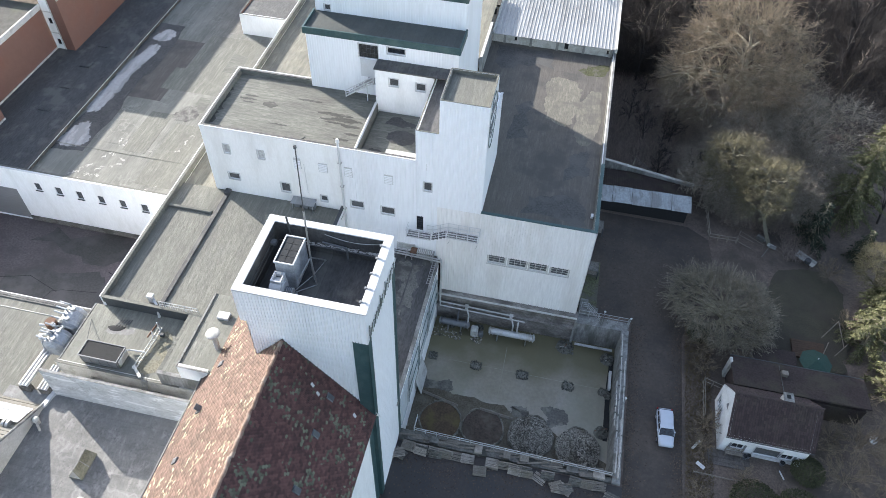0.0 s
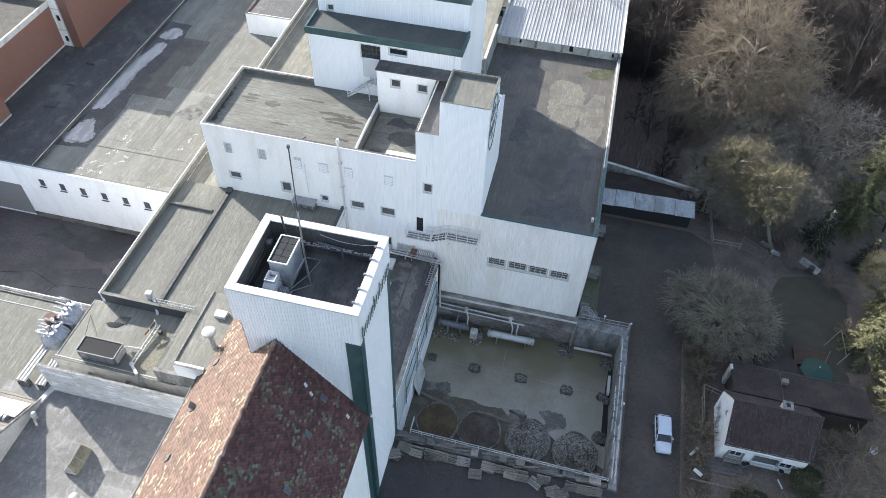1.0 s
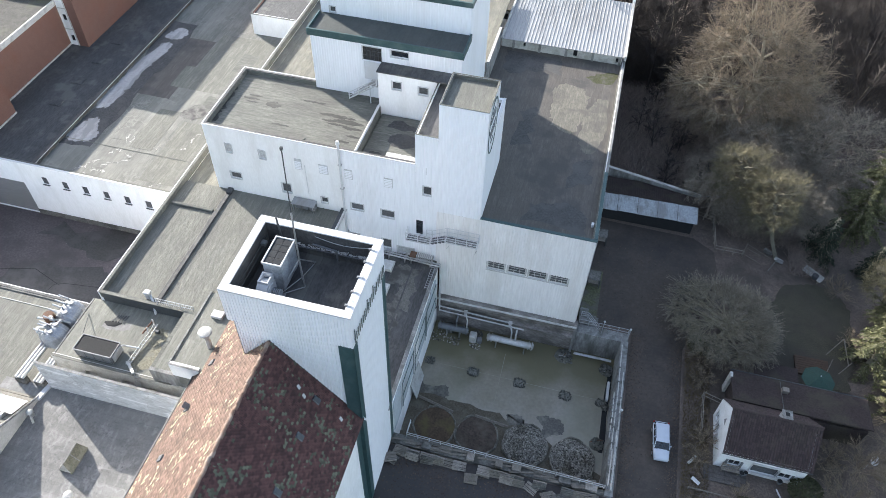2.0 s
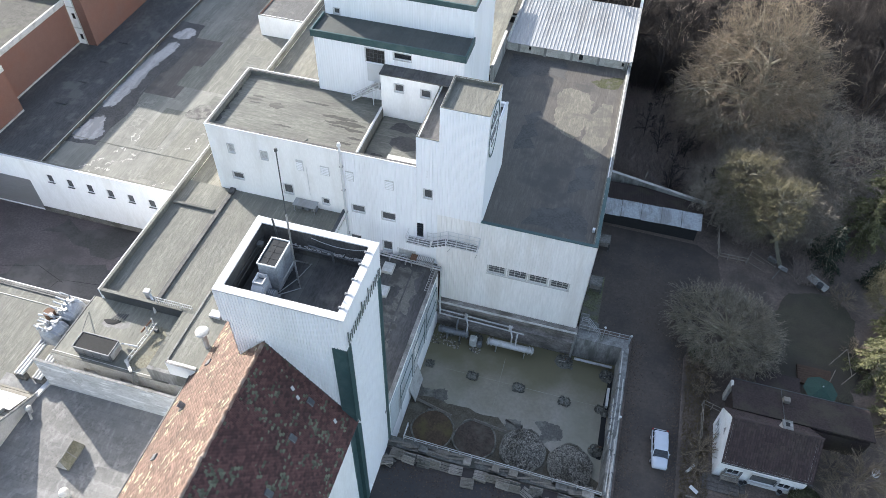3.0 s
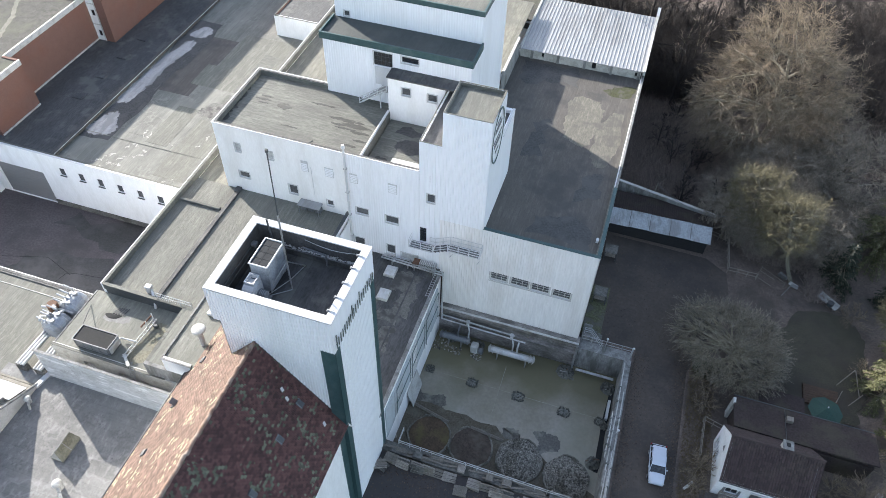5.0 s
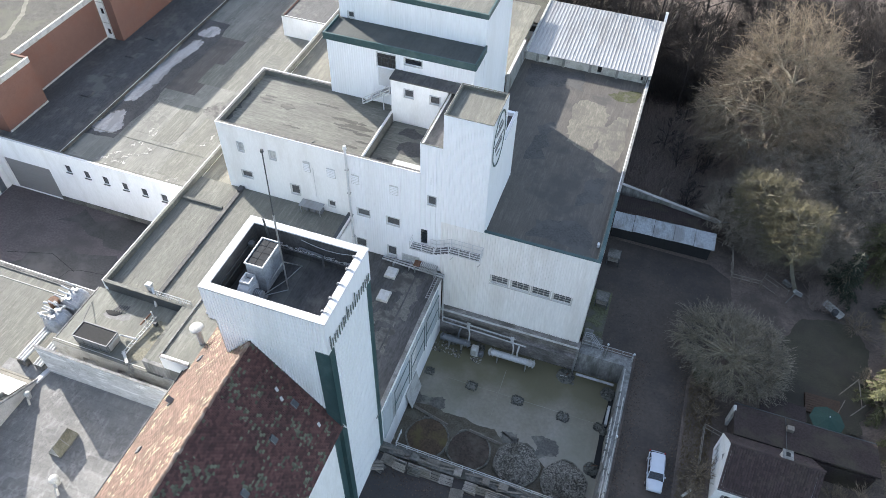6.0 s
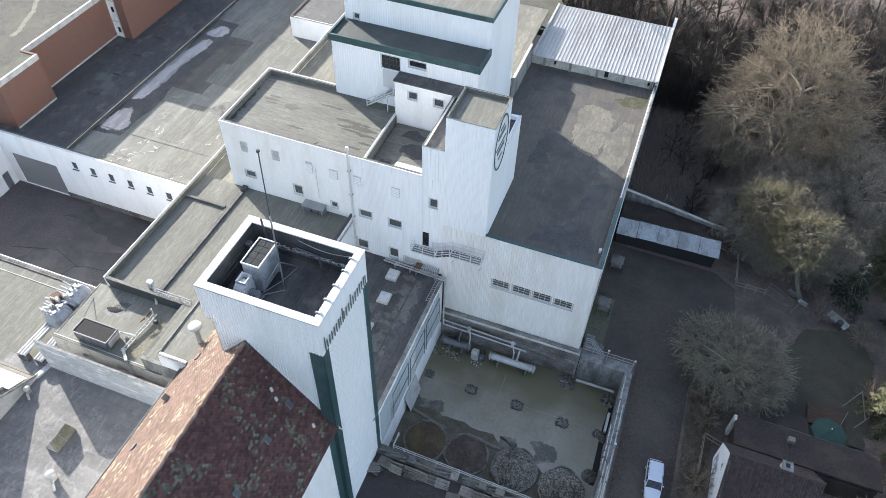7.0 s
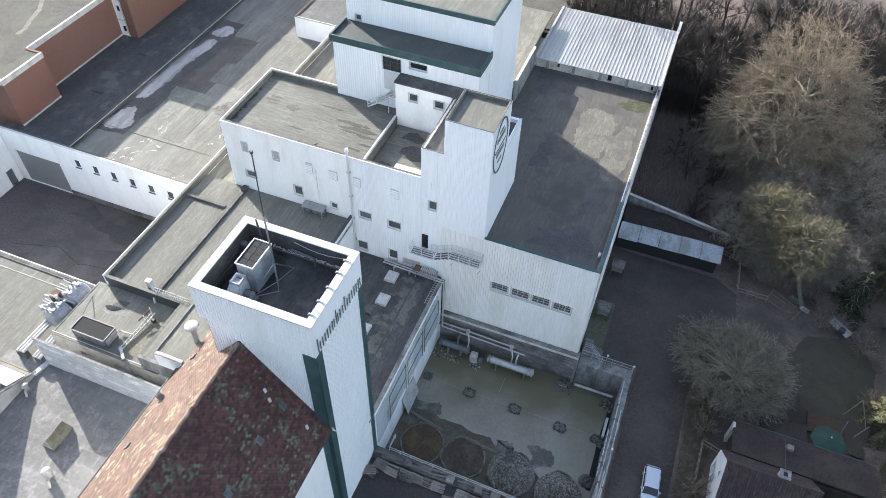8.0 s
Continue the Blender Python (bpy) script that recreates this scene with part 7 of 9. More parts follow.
while x < 9.2:
    n = rng.choice((1, 1, 2, 3))
    z = 0.026
    steep = rng.random() < 0.45
    out = rng.choice((0, 0, 0.45, 0.9)) if not steep else 0
    for k in range(n):
        p = thing("pallet", (x, 29.6, z), "grey weathered pallet stacked against the wall" if not steep else "grey weathered pallet leaning on the wall", "pallet", "pallets along the wall")
        if steep:
            m = pose(x + rng.uniform(-0.1, 0.1), 29.75 - 0.17 * k, 0.385, 68 + rng.uniform(-4, 4), 0, rng.uniform(-6, 6))
        else:
            m = pose(x + rng.uniform(-0.15, 0.15), 29.72 - out + rng.uniform(-0.06, 0.06), z, 0, 0, rng.uniform(-8, 8) if out == 0 else rng.uniform(-28, 28))
        pallet(p, m, (PALLET, WOOD, GRIMY, WOOD)[rng.randint(0, 3)])
        z += 0.14
    x += rng.uniform(0.95, 1.4) if not out else rng.uniform(0.5, 0.8)
for k in range(34):
    x = rng.uniform(-10, 9)
    lump("plank", placed(box_vf(-1.1, 1.1, -0.08, 0.08, 0, 0.06), pose(x, rng.uniform(30.4, 31.2), 0.31 + 0.07 * (k % 3), 0, 0, rng.uniform(-14, 14))), WOOD, (x, 30.8, 0.3), "weathered plank lying on the wall", "plank", "planks on the wall")
for k in range(6):
    x = rng.uniform(-9, 8)
    lump("crate", boxes((x, x + rng.uniform(0.6, 1.1), 30.35, 31.0, 0.3, rng.uniform(0.5, 0.75)), bevel=0.03), (WOOD, GRIMY, PALLET)[k % 3], (x, 30.6, 0.3), "old weathered crate standing on the basin wall", "crate", "crates on the wall")

# ---- car ----
CARW = mat("white_car_paint", (0.48, 0.52, 0.6), 0.25, var=0.03, scale=0.3, bump=0.0)
CARW.node_tree.nodes["Principled BSDF"].inputs["Coat Weight"].default_value = 0.6
TYRE = mat("tyre_rubber", (0.02, 0.02, 0.02), 0.9)
LAMPR = mat("red_lamp", (0.35, 0.02, 0.02), 0.25, var=0.1)
car = thing("car", (0, 0, 0), "white estate car parked on the lane", "car")
secs = [(-2.26, 0.5, 0.42, 0.6, 0.66), (-2.2, 0.7, 0.32, 0.66, 0.76), (-2.0, 0.8, 0.24, 0.74, 0.86), (-1.5, 0.85, 0.2, 0.82, 0.95), (-0.9, 0.87, 0.2, 0.88, 1.02), (0.2, 0.88, 0.2, 0.9, 1.0), (1.4, 0.88, 0.2, 0.92, 1.02), (1.95, 0.85, 0.26, 0.92, 1.04), (2.14, 0.78, 0.34, 0.86, 1.0), (2.2, 0.66, 0.44, 0.74, 0.9)]
v, f = [], []
for yy, w, z0, z1, z2 in secs:
    v += [(-w * 0.92, yy, z0), (-w, yy, (z0 + z1) / 2), (-w * 0.98, yy, z1), (-w * 0.86, yy, z2), (-w * 0.4, yy, z2 + 0.05), (w * 0.4, yy, z2 + 0.05), (w * 0.86, yy, z2), (w * 0.98, yy, z1), (w, yy, (z0 + z1) / 2), (w * 0.92, yy, z0)]
for j in range(len(secs) - 1):
    f += [(10 * j + i, 10 * j + (i + 1) % 10, 10 * (j + 1) + (i + 1) % 10, 10 * (j + 1) + i) for i in range(10)]
f += [tuple(range(9, -1, -1)), tuple(range(10 * (len(secs) - 1), 10 * len(secs)))]
part("body", (v, f), CARW, car, smooth=True)
cab = [(-1.2, 0.8, 1.0, 1.0), (-0.5, 0.72, 1.0, 1.42), (0.4, 0.75, 1.0, 1.52), (1.6, 0.73, 1.0, 1.48), (2.05, 0.72, 1.0, 1.06)]
v, f = [], []
for yy, w, z0, z1 in cab:
    v += [(-0.82, yy, z0), (-w, yy, z1 - 0.05), (-w * 0.8, yy, z1), (w * 0.8, yy, z1), (w, yy, z1 - 0.05), (0.82, yy, z0)]
for j in range(len(cab) - 1):
    f += [(6 * j + i, 6 * j + i + 1, 6 * (j + 1) + i + 1, 6 * (j + 1) + i) for i in range(5)]
part("cabin_glass", (v, f), PANE, car, "dark car windows")
v, f = [], []
for yy, w, z in ((-0.52, 0.7, 1.43), (-0.3, 0.74, 1.495), (0.4, 0.77, 1.56), (1.3, 0.755, 1.545), (1.72, 0.72, 1.47)):
    v += [(-w, yy, z - 0.05), (-w * 0.8, yy, z), (w * 0.8, yy, z), (w, yy, z - 0.05)]
for j in range(4):
    f += [(4 * j + i, 4 * j + i + 1, 4 * (j + 1) + i + 1, 4 * (j + 1) + i) for i in range(3)]
part("roof_panel", (v, f), CARW, car, smooth=True)
part("bonnet_line", boxes((-0.68, 0.68, -1.17, -1.13, 1.05, 1.062)), DARKTRIM, car)
for s in (-1, 1):
    part("roof_rail", tubes(((s * 0.7, -0.2, 1.53), (s * 0.7, 1.4, 1.53)), r=0.018), DARKTRIM, car)
    part("mirror", boxes((s * 0.95 - 0.08, s * 0.95 + 0.08, -0.75, -0.6, 0.98, 1.12), bevel=0.03), CARW, car)
    for yy in (-1.0, 0.15, 1.05, 1.8):
        part("pillar", tubes(((s * 0.825, yy - (0.12 if yy < 0 else 0), 1.0), (s * 0.735, yy + (0.46 if yy < 0 else -0.05 if yy < 1.5 else -0.32), 1.46)), r=0.04), CARW, car)
    part("headlight", boxes((s * 0.66 - 0.15, s * 0.66 + 0.15, -2.19, -2.05, 0.66, 0.8), bevel=0.03), PANE_L, car)
    part("tail_light", boxes((s * 0.78 - 0.07, s * 0.78 + 0.07, 2.08, 2.2, 0.72, 1.02), bevel=0.02), LAMPR, car)
    for yy in (-1.4, 1.35):
        bm = bmesh.new()
        tube_into(bm, (s * 0.7, yy, 0.33), (s * 0.91, yy, 0.33), 0.33, sides=20)
        wh = part("wheel", bm, TYRE, car)
        bm = bmesh.new()
        tube_into(bm, (s * 0.9, yy, 0.33), (s * 0.925, yy, 0.33), 0.21, sides=14)
        part("rim", bm, STEEL, wh)
part("bumper", boxes((-0.76, 0.76, -2.24, -2.12, 0.38, 0.58), bevel=0.04), CARW, car)
part("grille", boxes((-0.4, 0.4, -2.225, -2.15, 0.62, 0.72)), SHADE_BLACK, car)
part("plate", boxes((-0.26, 0.26, -2.26, -2.235, 0.42, 0.53)), TRIM, car, "blank white plate")
car.matrix_basis = pose(13.58, 36.8, 0.02, 0, 0, 3.5) @ Matrix.Scale(0.86, 4)

# ---- house ----
HX0, HX1, HY0, HYR, HY1, HZE, HZR = 18.5, 26.0, 36.0, 38.75, 41.3, 2.95, 5.75
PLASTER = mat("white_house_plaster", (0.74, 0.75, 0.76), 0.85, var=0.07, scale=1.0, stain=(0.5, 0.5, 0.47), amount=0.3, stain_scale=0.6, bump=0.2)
ROOFB = mat("dark_brown_tiles", (0.047, 0.031, 0.032), 0.85, var=0.25, scale=2.0, island=0.35, stain=(0.062, 0.05, 0.04), amount=0.4, stain_scale=0.5)
house = thing("house", (22.5, 38.5, 0), "small white house with dark brown tiled gable roof", "house")
HH = [(19.45, 20.5, 0.85, 1.65), (21.5, 23.8, 0.5, 1.85), (23.95, 25.0, 0.6, 1.4)]
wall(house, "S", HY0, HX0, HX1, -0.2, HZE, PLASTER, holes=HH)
for i, h in enumerate(HH):
    window(house, "S", HY0, *h, nx=2 if i != 1 else 1, sill=True, frame_mat=TRIM, lined=i == 1, pane=PANE if i != 1 else PANE_M)
    if i != 1:
        for u in (h[0] - 0.24, h[1] + 0.03):
            part("shutter", boxes((u, u + 0.21, HY0 - 0.05, HY0 - 0.004, h[2], h[3])), DUCT, house)
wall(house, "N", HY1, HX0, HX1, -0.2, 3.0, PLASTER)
for x, s in ((HX0, "W"), (HX1, "E")):
    hs = [(39.0, 39.55, 1.0, 2.1), (40.0, 40.55, 1.0, 2.1)] if s == "W" else []
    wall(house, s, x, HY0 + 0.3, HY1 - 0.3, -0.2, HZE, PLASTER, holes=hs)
    for h in hs:
        window(house, s, x, *h)
    o = 0.0 if s == "W" else -0.3
    v = [(x + o, HY0, HZE), (x + o, HYR, HZR - 0.06), (x + o, HY1, HZE), (x + o + 0.3, HY0, HZE), (x + o + 0.3, HYR, HZR - 0.06), (x + o + 0.3, HY1, HZE)]
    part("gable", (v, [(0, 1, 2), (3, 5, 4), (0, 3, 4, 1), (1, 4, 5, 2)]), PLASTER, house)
part("gable_emblem", ([(HX0 - 0.03, 38.2, 3.4), (HX0 - 0.03, 38.9, 3.4), (HX0 - 0.03, 38.55, 4.2)], [(0, 1, 2)]), DUCT, house)


def tile_slope(x0, x1, ya, za, yb, zb, tw, row, lift=0.05, m=None):
    """Overlapping tiles from the eave (ya, za) to the ridge (yb, zb), courses along x."""
    v, f = [], []
    L = math.hypot(yb - ya, zb - za)
    dy, dz = (yb - ya) / L, (zb - za) / L
    ny, nz = -dz * (1 if dy > 0 else -1), abs(dy)
    for r in range(int(L / row) + 1):
        s0, s1 = r * row, min(L, r * row + row * 1.08)
        x = x0
        while x < x1 - 0.02:
            k = len(v)
            xe = min(x1, x + tw)
            for s, h in ((s0, lift), (s1, 0.012)):
                for xx, e in ((x, -0.01), (x + tw * 0.35, 0.03), (x + tw * 0.7, 0.02), (xe - 0.012, -0.02)):
                    v.append((min(xx, xe), ya + dy * s + ny * (h + e), za + dz * s + nz * (h + e)))
            for i in range(3):
                f.append((k + i, k + i + 1, k + 5 + i, k + 4 + i))
            kk = len(v)
            v += [(x, ya + dy * s0, za + dz * s0), (xe - 0.006, ya + dy * s0, za + dz * s0)]
            f.append((kk, kk + 1, k + 3, k + 2, k + 1, k))
            x += tw
    return v, f


t = part("roof", tile_slope(HX0 + 0.02, HX1 + 0.25, HY0 - 0.14, HZE - 0.14, HYR, HZR, 0.22, 0.3), ROOFB, house, "rows of dark brown pantiles")
tagged(t, kind="stuff")
t = part("back_roof", tile_slope(HX0 + 0.02, HX1 + 0.25, HY1 + 0.2, HZE - 0.15, HYR, HZR, 0.22, 0.3), ROOFB, house, "rows of dark brown pantiles")
tagged(t, kind="stuff")
part("ridge", tubes(((HX0, HYR, HZR + 0.03), (HX1 + 0.25, HYR, HZR + 0.03)), r=0.1, sides=8), ROOFB, house)
part("roof_boarding", ([(HX0 + 0.04, HY0 - 0.12, HZE - 0.18), (HX1 + 0.2, HY0 - 0.12, HZE - 0.18), (HX1 + 0.2, HYR, HZR - 0.05), (HX0 + 0.04, HYR, HZR - 0.05), (HX0 + 0.04, HY1 + 0.15, HZE - 0.2), (HX1 + 0.2, HY1 + 0.15, HZE - 0.2)], [(0, 1, 2, 3), (3, 2, 5, 4)]), SHADE_BLACK, house)
part("gutter", tubes(((HX0, HY0 - 0.2, HZE - 0.2), (HX1 + 0.25, HY0 - 0.2, HZE - 0.2)), r=0.05), DARKTRIM, house)
ch = part("chimney", boxes((22.75, 23.5, 38.8, 39.55, 4.8, 5.95)), WORN, house, "pale square chimney")
part("chimney_cap", boxes((22.68, 23.57, 38.73, 39.62, 5.95, 6.02)), CONC, ch)
part("flue", boxes((22.95, 23.3, 39.0, 39.35, 6.021, 6.07)), SHADE_BLACK, ch)
part("shutter_box", boxes((21.45, 23.85, 35.9, 35.99, 1.9, 2.08)), TRIM, house)
ext = thing("house_extension", (26, 44, 0), "low extension with dark patched roof behind the house", "building")
ROOFX = mat("dark_flat_roof", (0.037, 0.026, 0.025), 0.95, var=0.35, scale=1.0, stain=(0.055, 0.05, 0.033), amount=0.5, stain_scale=0.4)
v = [(19.4, HY1 + 0.25, 3.0), (32.0, HY1 + 0.25, 3.0), (32.0, 45.2, 2.5), (19.4, 45.2, 2.5), (19.4, HY1 + 0.25, 2.8), (32.0, HY1 + 0.25, 2.8), (32.0, 45.2, 2.3), (19.4, 45.2, 2.3)]
part("roof", (v, [(0, 1, 2, 3), (4, 7, 6, 5), (0, 4, 5, 1), (1, 5, 6, 2), (2, 6, 7, 3), (3, 7, 4, 0)]), ROOFX, ext)
part("wall", boxes((19.6, 31.8, HY1 + 0.35, 45.0, -0.5, 2.28)), ROOFX, ext)
part("parapet", boxes((19.32, 19.58, 44.2, 44.9, -0.3, 2.62)), WORN, ext)
part("roof_window", boxes((24.0, 24.6, 43.6, 44.1, 2.7, 3.15), bevel=0.02), WOOD, ext, "small brown roof box")
part("trim", tubes(((24.0, 41.6, 3.05), (24.0, 45.1, 2.56)), r=0.03), DARKTRIM, ext)
part("trim", tubes(((19.4, 45.25, 2.5), (32.0, 45.25, 2.5)), r=0.05), DARKTRIM, ext)
garden_shed = thing("garden_shed", (24, 47, 0), "dark low shed behind the extension", "shed")
part("roof", boxes((21.8, 26.0, 45.6, 47.4, 1.9, 2.0)), ROOFX, garden_shed)
part("body", boxes((22.0, 25.8, 45.7, 47.2, -0.4, 1.9)), WOOD, garden_shed)
umb = thing("garden_umbrella", (27.9, 46.6, -0.3), "dark green garden umbrella, open", "umbrella")
UMB = mat("green_canvas", (0.016, 0.05, 0.04), 0.8, var=0.15)
n = 8
v = [(27.9, 46.6, 2.6)] + [(27.9 + 1.6 * math.cos(2 * math.pi * k / n), 46.6 + 1.6 * math.sin(2 * math.pi * k / n), 1.95 + 0.05 * (k % 2)) for k in range(n)]
part("canopy", (v, [(0, 1 + k, 1 + (k + 1) % n) for k in range(n)]), UMB, umb)
part("pole", tubes(((27.9, 46.6, -0.3), (27.9, 46.6, 2.7)), r=0.03), STEEL, umb)
part("finial", boxes((27.86, 27.94, 46.56, 46.64, 2.62, 2.75)), TRIM, umb)
terrace = thing("terrace_deck", (28, 49, -0.36), "brown boarded garden terrace", "deck")
BOARD = mat("brown_boards", (0.075, 0.046, 0.03), 0.8, var=0.25, scale=2.0)
for k in range(8):
    part("board", boxes((26.6, 29.9, 48.4 + 0.28 * k, 48.65 + 0.28 * k, -0.36, 0.12)), BOARD, terrace)
trellis = thing("bean_trellis", (30.5, 50, -0.2), "leaning pale poles of a garden frame", "frame")
for a, b in (((29.9, 51.6, -0.2), (31.0, 52.6, 1.8)), ((31.0, 52.6, 1.8), (31.9, 50.6, 0.2)), ((29.6, 49.0, 0), (29.9, 50.1, 1.2)), ((30.9, 49.4, 0), (31.9, 50.4, 1.0))):
    part("pole", tubes((a, b), r=0.05), WOOD, trellis)
gfence = thing("garden_fence", (17.8, 42, 0), "grey wooden rail fence beside the house", "fence")
railing(gfence, [(17.2, 38.8, 0), (17.3, 42.9, 0), (19.0, 42.4, 0)], h=1.1, m=WOOD, r=0.04)
bench = thing("garden_bench", (29.3, 62.4, -0.3), "pale weathered bench on the grass", "bench")
mb = pose(29.3, 62.4, -0.35, 0, 0, -40)
part("seat", placed(box_vf(-1.2, 1.2, -0.3, 0.3, 0.42, 0.5), mb), WORN, bench)
part("backrest", placed(box_vf(-1.2, 1.2, 0.28, 0.36, 0.5, 0.9), mb), WORN, bench)
for s in (-1.0, 0.9):
    part("leg", placed(box_vf(s, s + 0.1, -0.28, 0.28, 0, 0.42), mb), WOOD, bench)
lump("bucket", placed(([(0.35 * math.cos(a), 0.35 * math.sin(a), z) for z in (0, 0.4) for a in [2 * math.pi * k / 12 for k in range(12)]], [(k, (k + 1) % 12, 12 + (k + 1) % 12, 12 + k) for k in range(12)] + [tuple(range(12, 24))]), pose(29.5, 62.0, 0.15)), DARKTRIM, (29.5, 62.0, 0.15), "dark round tub on the bench", "tub")
lump("satellite_dish", placed(([(0.45 * math.cos(a) * r, 0.45 * math.sin(a) * r, 0.15 * r * r) for r in (0.3, 1.0) for a in [2 * math.pi * k / 16 for k in range(16)]], [(k, (k + 1) % 16, 16 + (k + 1) % 16, 16 + k) for k in range(16)] + [tuple(range(16))]), pose(32.3, 39.4, 1.5, 40, 0, 30)), TRIM, (32.3, 39.4, 1.5), "round white dish among the bushes", "dish")
lump("dish_stand", tubes(((32.3, 39.5, -0.5), (32.3, 39.45, 1.55)), r=0.04), STEEL, (32.3, 39.5, -0.5), "thin steel post under a dish", "post")
PAVE = mat("grey_paving", (0.115, 0.105, 0.1), 0.9, var=0.25, scale=1.2, stain=(0.065, 0.058, 0.05), amount=0.7, stain_scale=0.6, bump=0.3)
patio = thing("patio", (20, 35.2, 0), "worn grey paving slabs before the house", "paving", kind="structure")
for i in range(8):
    for j in range(4):
        if not (i > 6 and j < 1):
            part("slab", boxes((17.6 + 0.48 * i, 18.06 + 0.48 * i, 34.35 + 0.4 * j, 34.73 + 0.4 * j, 0.0, 0.055 + 0.008 * ((i * 3 + j) % 3))), PAVE, patio)
seat = thing("garden_bench", (19.9, 35.7, 0.06), "dark wooden bench beside the house wall", "bench")
for k in range(3):
    part("seat_slat", boxes((19.1, 20.7, 35.42 + 0.15 * k, 35.54 + 0.15 * k, 0.48, 0.53)), WOOD, seat)
for k in range(2):
    part("back_slat", boxes((19.1, 20.7, 35.86, 35.9, 0.65 + 0.18 * k, 0.77 + 0.18 * k)), WOOD, seat)
for x in (19.15, 20.6):
    part("leg", boxes((x, x + 0.08, 35.45, 35.52, 0.06, 0.479)), WOOD, seat)
    part("leg", boxes((x, x + 0.08, 35.91, 35.97, 0.06, 1.0)), WOOD, seat)
for x, yy, r in ((20.95, 35.6, 0.24), (21.3, 35.75, 0.2), (24.3, 35.7, 0.25)):
    pt = thing("plant_pot", (x, yy, 0.06), "round dark plant pot beside the house wall", "pot", "pots before the house")
    bm = bmesh.new()
    tube_into(bm, (x, yy, 0.06), (x, yy, 0.45), r * 0.8, r, sides=14)
    part("pot", bm, DUCT, pt)
    bm = bmesh.new()
    tube_into(bm, (x, yy, 0.451), (x, yy, 0.47), r * 0.85, sides=14)
    part("soil", bm, SHADE_BLACK, pt)
log = lump("cut_log", tubes(((16.2, 35.45, 0.14), (16.9, 36.35, 0.16)), r=0.12, sides=10), WORN, (16.5, 35.9, 0.03), "short pale log lying on the verge", "log")
lfence = thing("low_fence", (19, 33.2, 0), "low wooden rail edging of the garden", "fence")
part("rail", tubes(((16.2, 33.05, 0.35), (21.4, 33.0, 0.3)), r=0.06), WOOD, lfence)
for x in (16.25, 18.0, 19.7, 21.35):
    part("post", tubes(((x, 33.03, 0.0), (x, 33.03, 0.42)), r=0.06), WOOD, lfence)
lump("pale_board", placed(box_vf(-0.42, 0.42, -0.16, 0.16, 0, 0.05), pose(16.9, 33.85, 0.25, 25, 0, -35)), FRAME, (16.9, 33.85, 0.1), "pale board standing by the lane", "board")
lump("white_pipe", tubes(((24.05, 35.0, 0.1), (24.4, 34.2, 0.1)), r=0.07, sides=8), TRIM, (24.2, 34.6, 0.05), "short white pipe lying before the house", "pipe")

# ---- lean-to beside the hall, wall behind it ----
lean = thing("lean_to", (10, 66, 0), "low lean-to with pale corrugated sheets and dark back slope", "shed")
m = Matrix.Translation((4.3, 64.0, 2.2)) @ Matrix.Rotation(radians(1.6), 4, "Z") @ Matrix.Rotation(radians(14), 4, "X")
for k in range(5):
    part("roof_sheet", placed(sheet(2.28, 2.3, 0.2, 0.05), m @ pose(2.32 * k, 0.3 + 0.06 * (k % 2), 0.02 * (k % 3))), SHEET_L, lean)
m2 = Matrix.Translation((4.3, 66.6, 2.9)) @ Matrix.Rotation(radians(1.6), 4, "Z") @ Matrix.Rotation(radians(-10), 4, "X")
part("back_slope", placed(sheet(11.6, 3.6, 0.25, 0.05), m2), ROOFX, lean, "dark sheet back slope")
part("wall", boxes((4.4, 15.6, 65.2, 66.3, -0.3, 2.35)), SHADE_BLACK, lean)
bw = thing("boundary_wall", (10, 70, 0), "old wall with pale coping running into the trees", "wall")
part("wall", placed(box_vf(0, 12.4, -0.15, 0.15, -0.5, 2.9), pose(3.9, 71.4, 0, 0, 0, -11.5)), CONC, bw)
part("coping", placed(box_vf(0, 12.4, -0.17, 0.17, 2.903, 3.0), pose(3.9, 71.4, 0, 0, 0, -11.5)), WORN, bw)
part("cross_post", tubes(((8.6, 70.6, 2.0), (8.7, 70.7, 4.3)), r=0.06), WOOD, bw)
for k, (x, yy) in enumerate(((4.6, 61.2), (4.5, 54.6))):
    t = thing("metal_table", (x + 0.7, yy, 0), "grey sheet-topped stand beside the hall wall", "stand", "stands beside the hall")
    part("top", boxes((x, x + 1.4, yy - 0.7, yy + 0.7, 1.3, 1.37), bevel=0.02), GRIMY, t)
    part("shelf", boxes((x + 0.1, x + 1.3, yy - 0.6, yy + 0.6, 0.6, 0.64)), WOOD, t)
    for dx in (0.05, 1.35):
        for dy in (-0.7, 0.6):
            part("leg", boxes((x + dx, x + dx + 0.1, yy + dy, yy + dy + 0.1, 0, 1.298)), DARKTRIM, t)
lump("mossy_strip", boxes((4.05, 6.2, 49.4, 56.5, 0.0, 0.06), bevel=0.01), mat("mossy_concrete", (0.1, 0.105, 0.06), 0.9, var=0.35, scale=1.0, stain=(0.1, 0.095, 0.085), amount=0.8, stain_scale=0.6), (5, 52, 0), "mossy concrete strip along the hall wall", "paving", kind="structure")
lump("slack_cable", tubes([(8.7 + 0.8 * k, 70.6 - 0.25 * k, 4.2 - 1.6 * math.sin(math.pi * k / 12) + 0.04 * k) for k in range(13)], r=0.03), DUCT, (13, 69, 2.8), "slack grey cable hanging into the trees", "cable")
yf = thing("yard_fence", (18, 62, 0), "weathered post-and-rail fence round the yard", "fence")
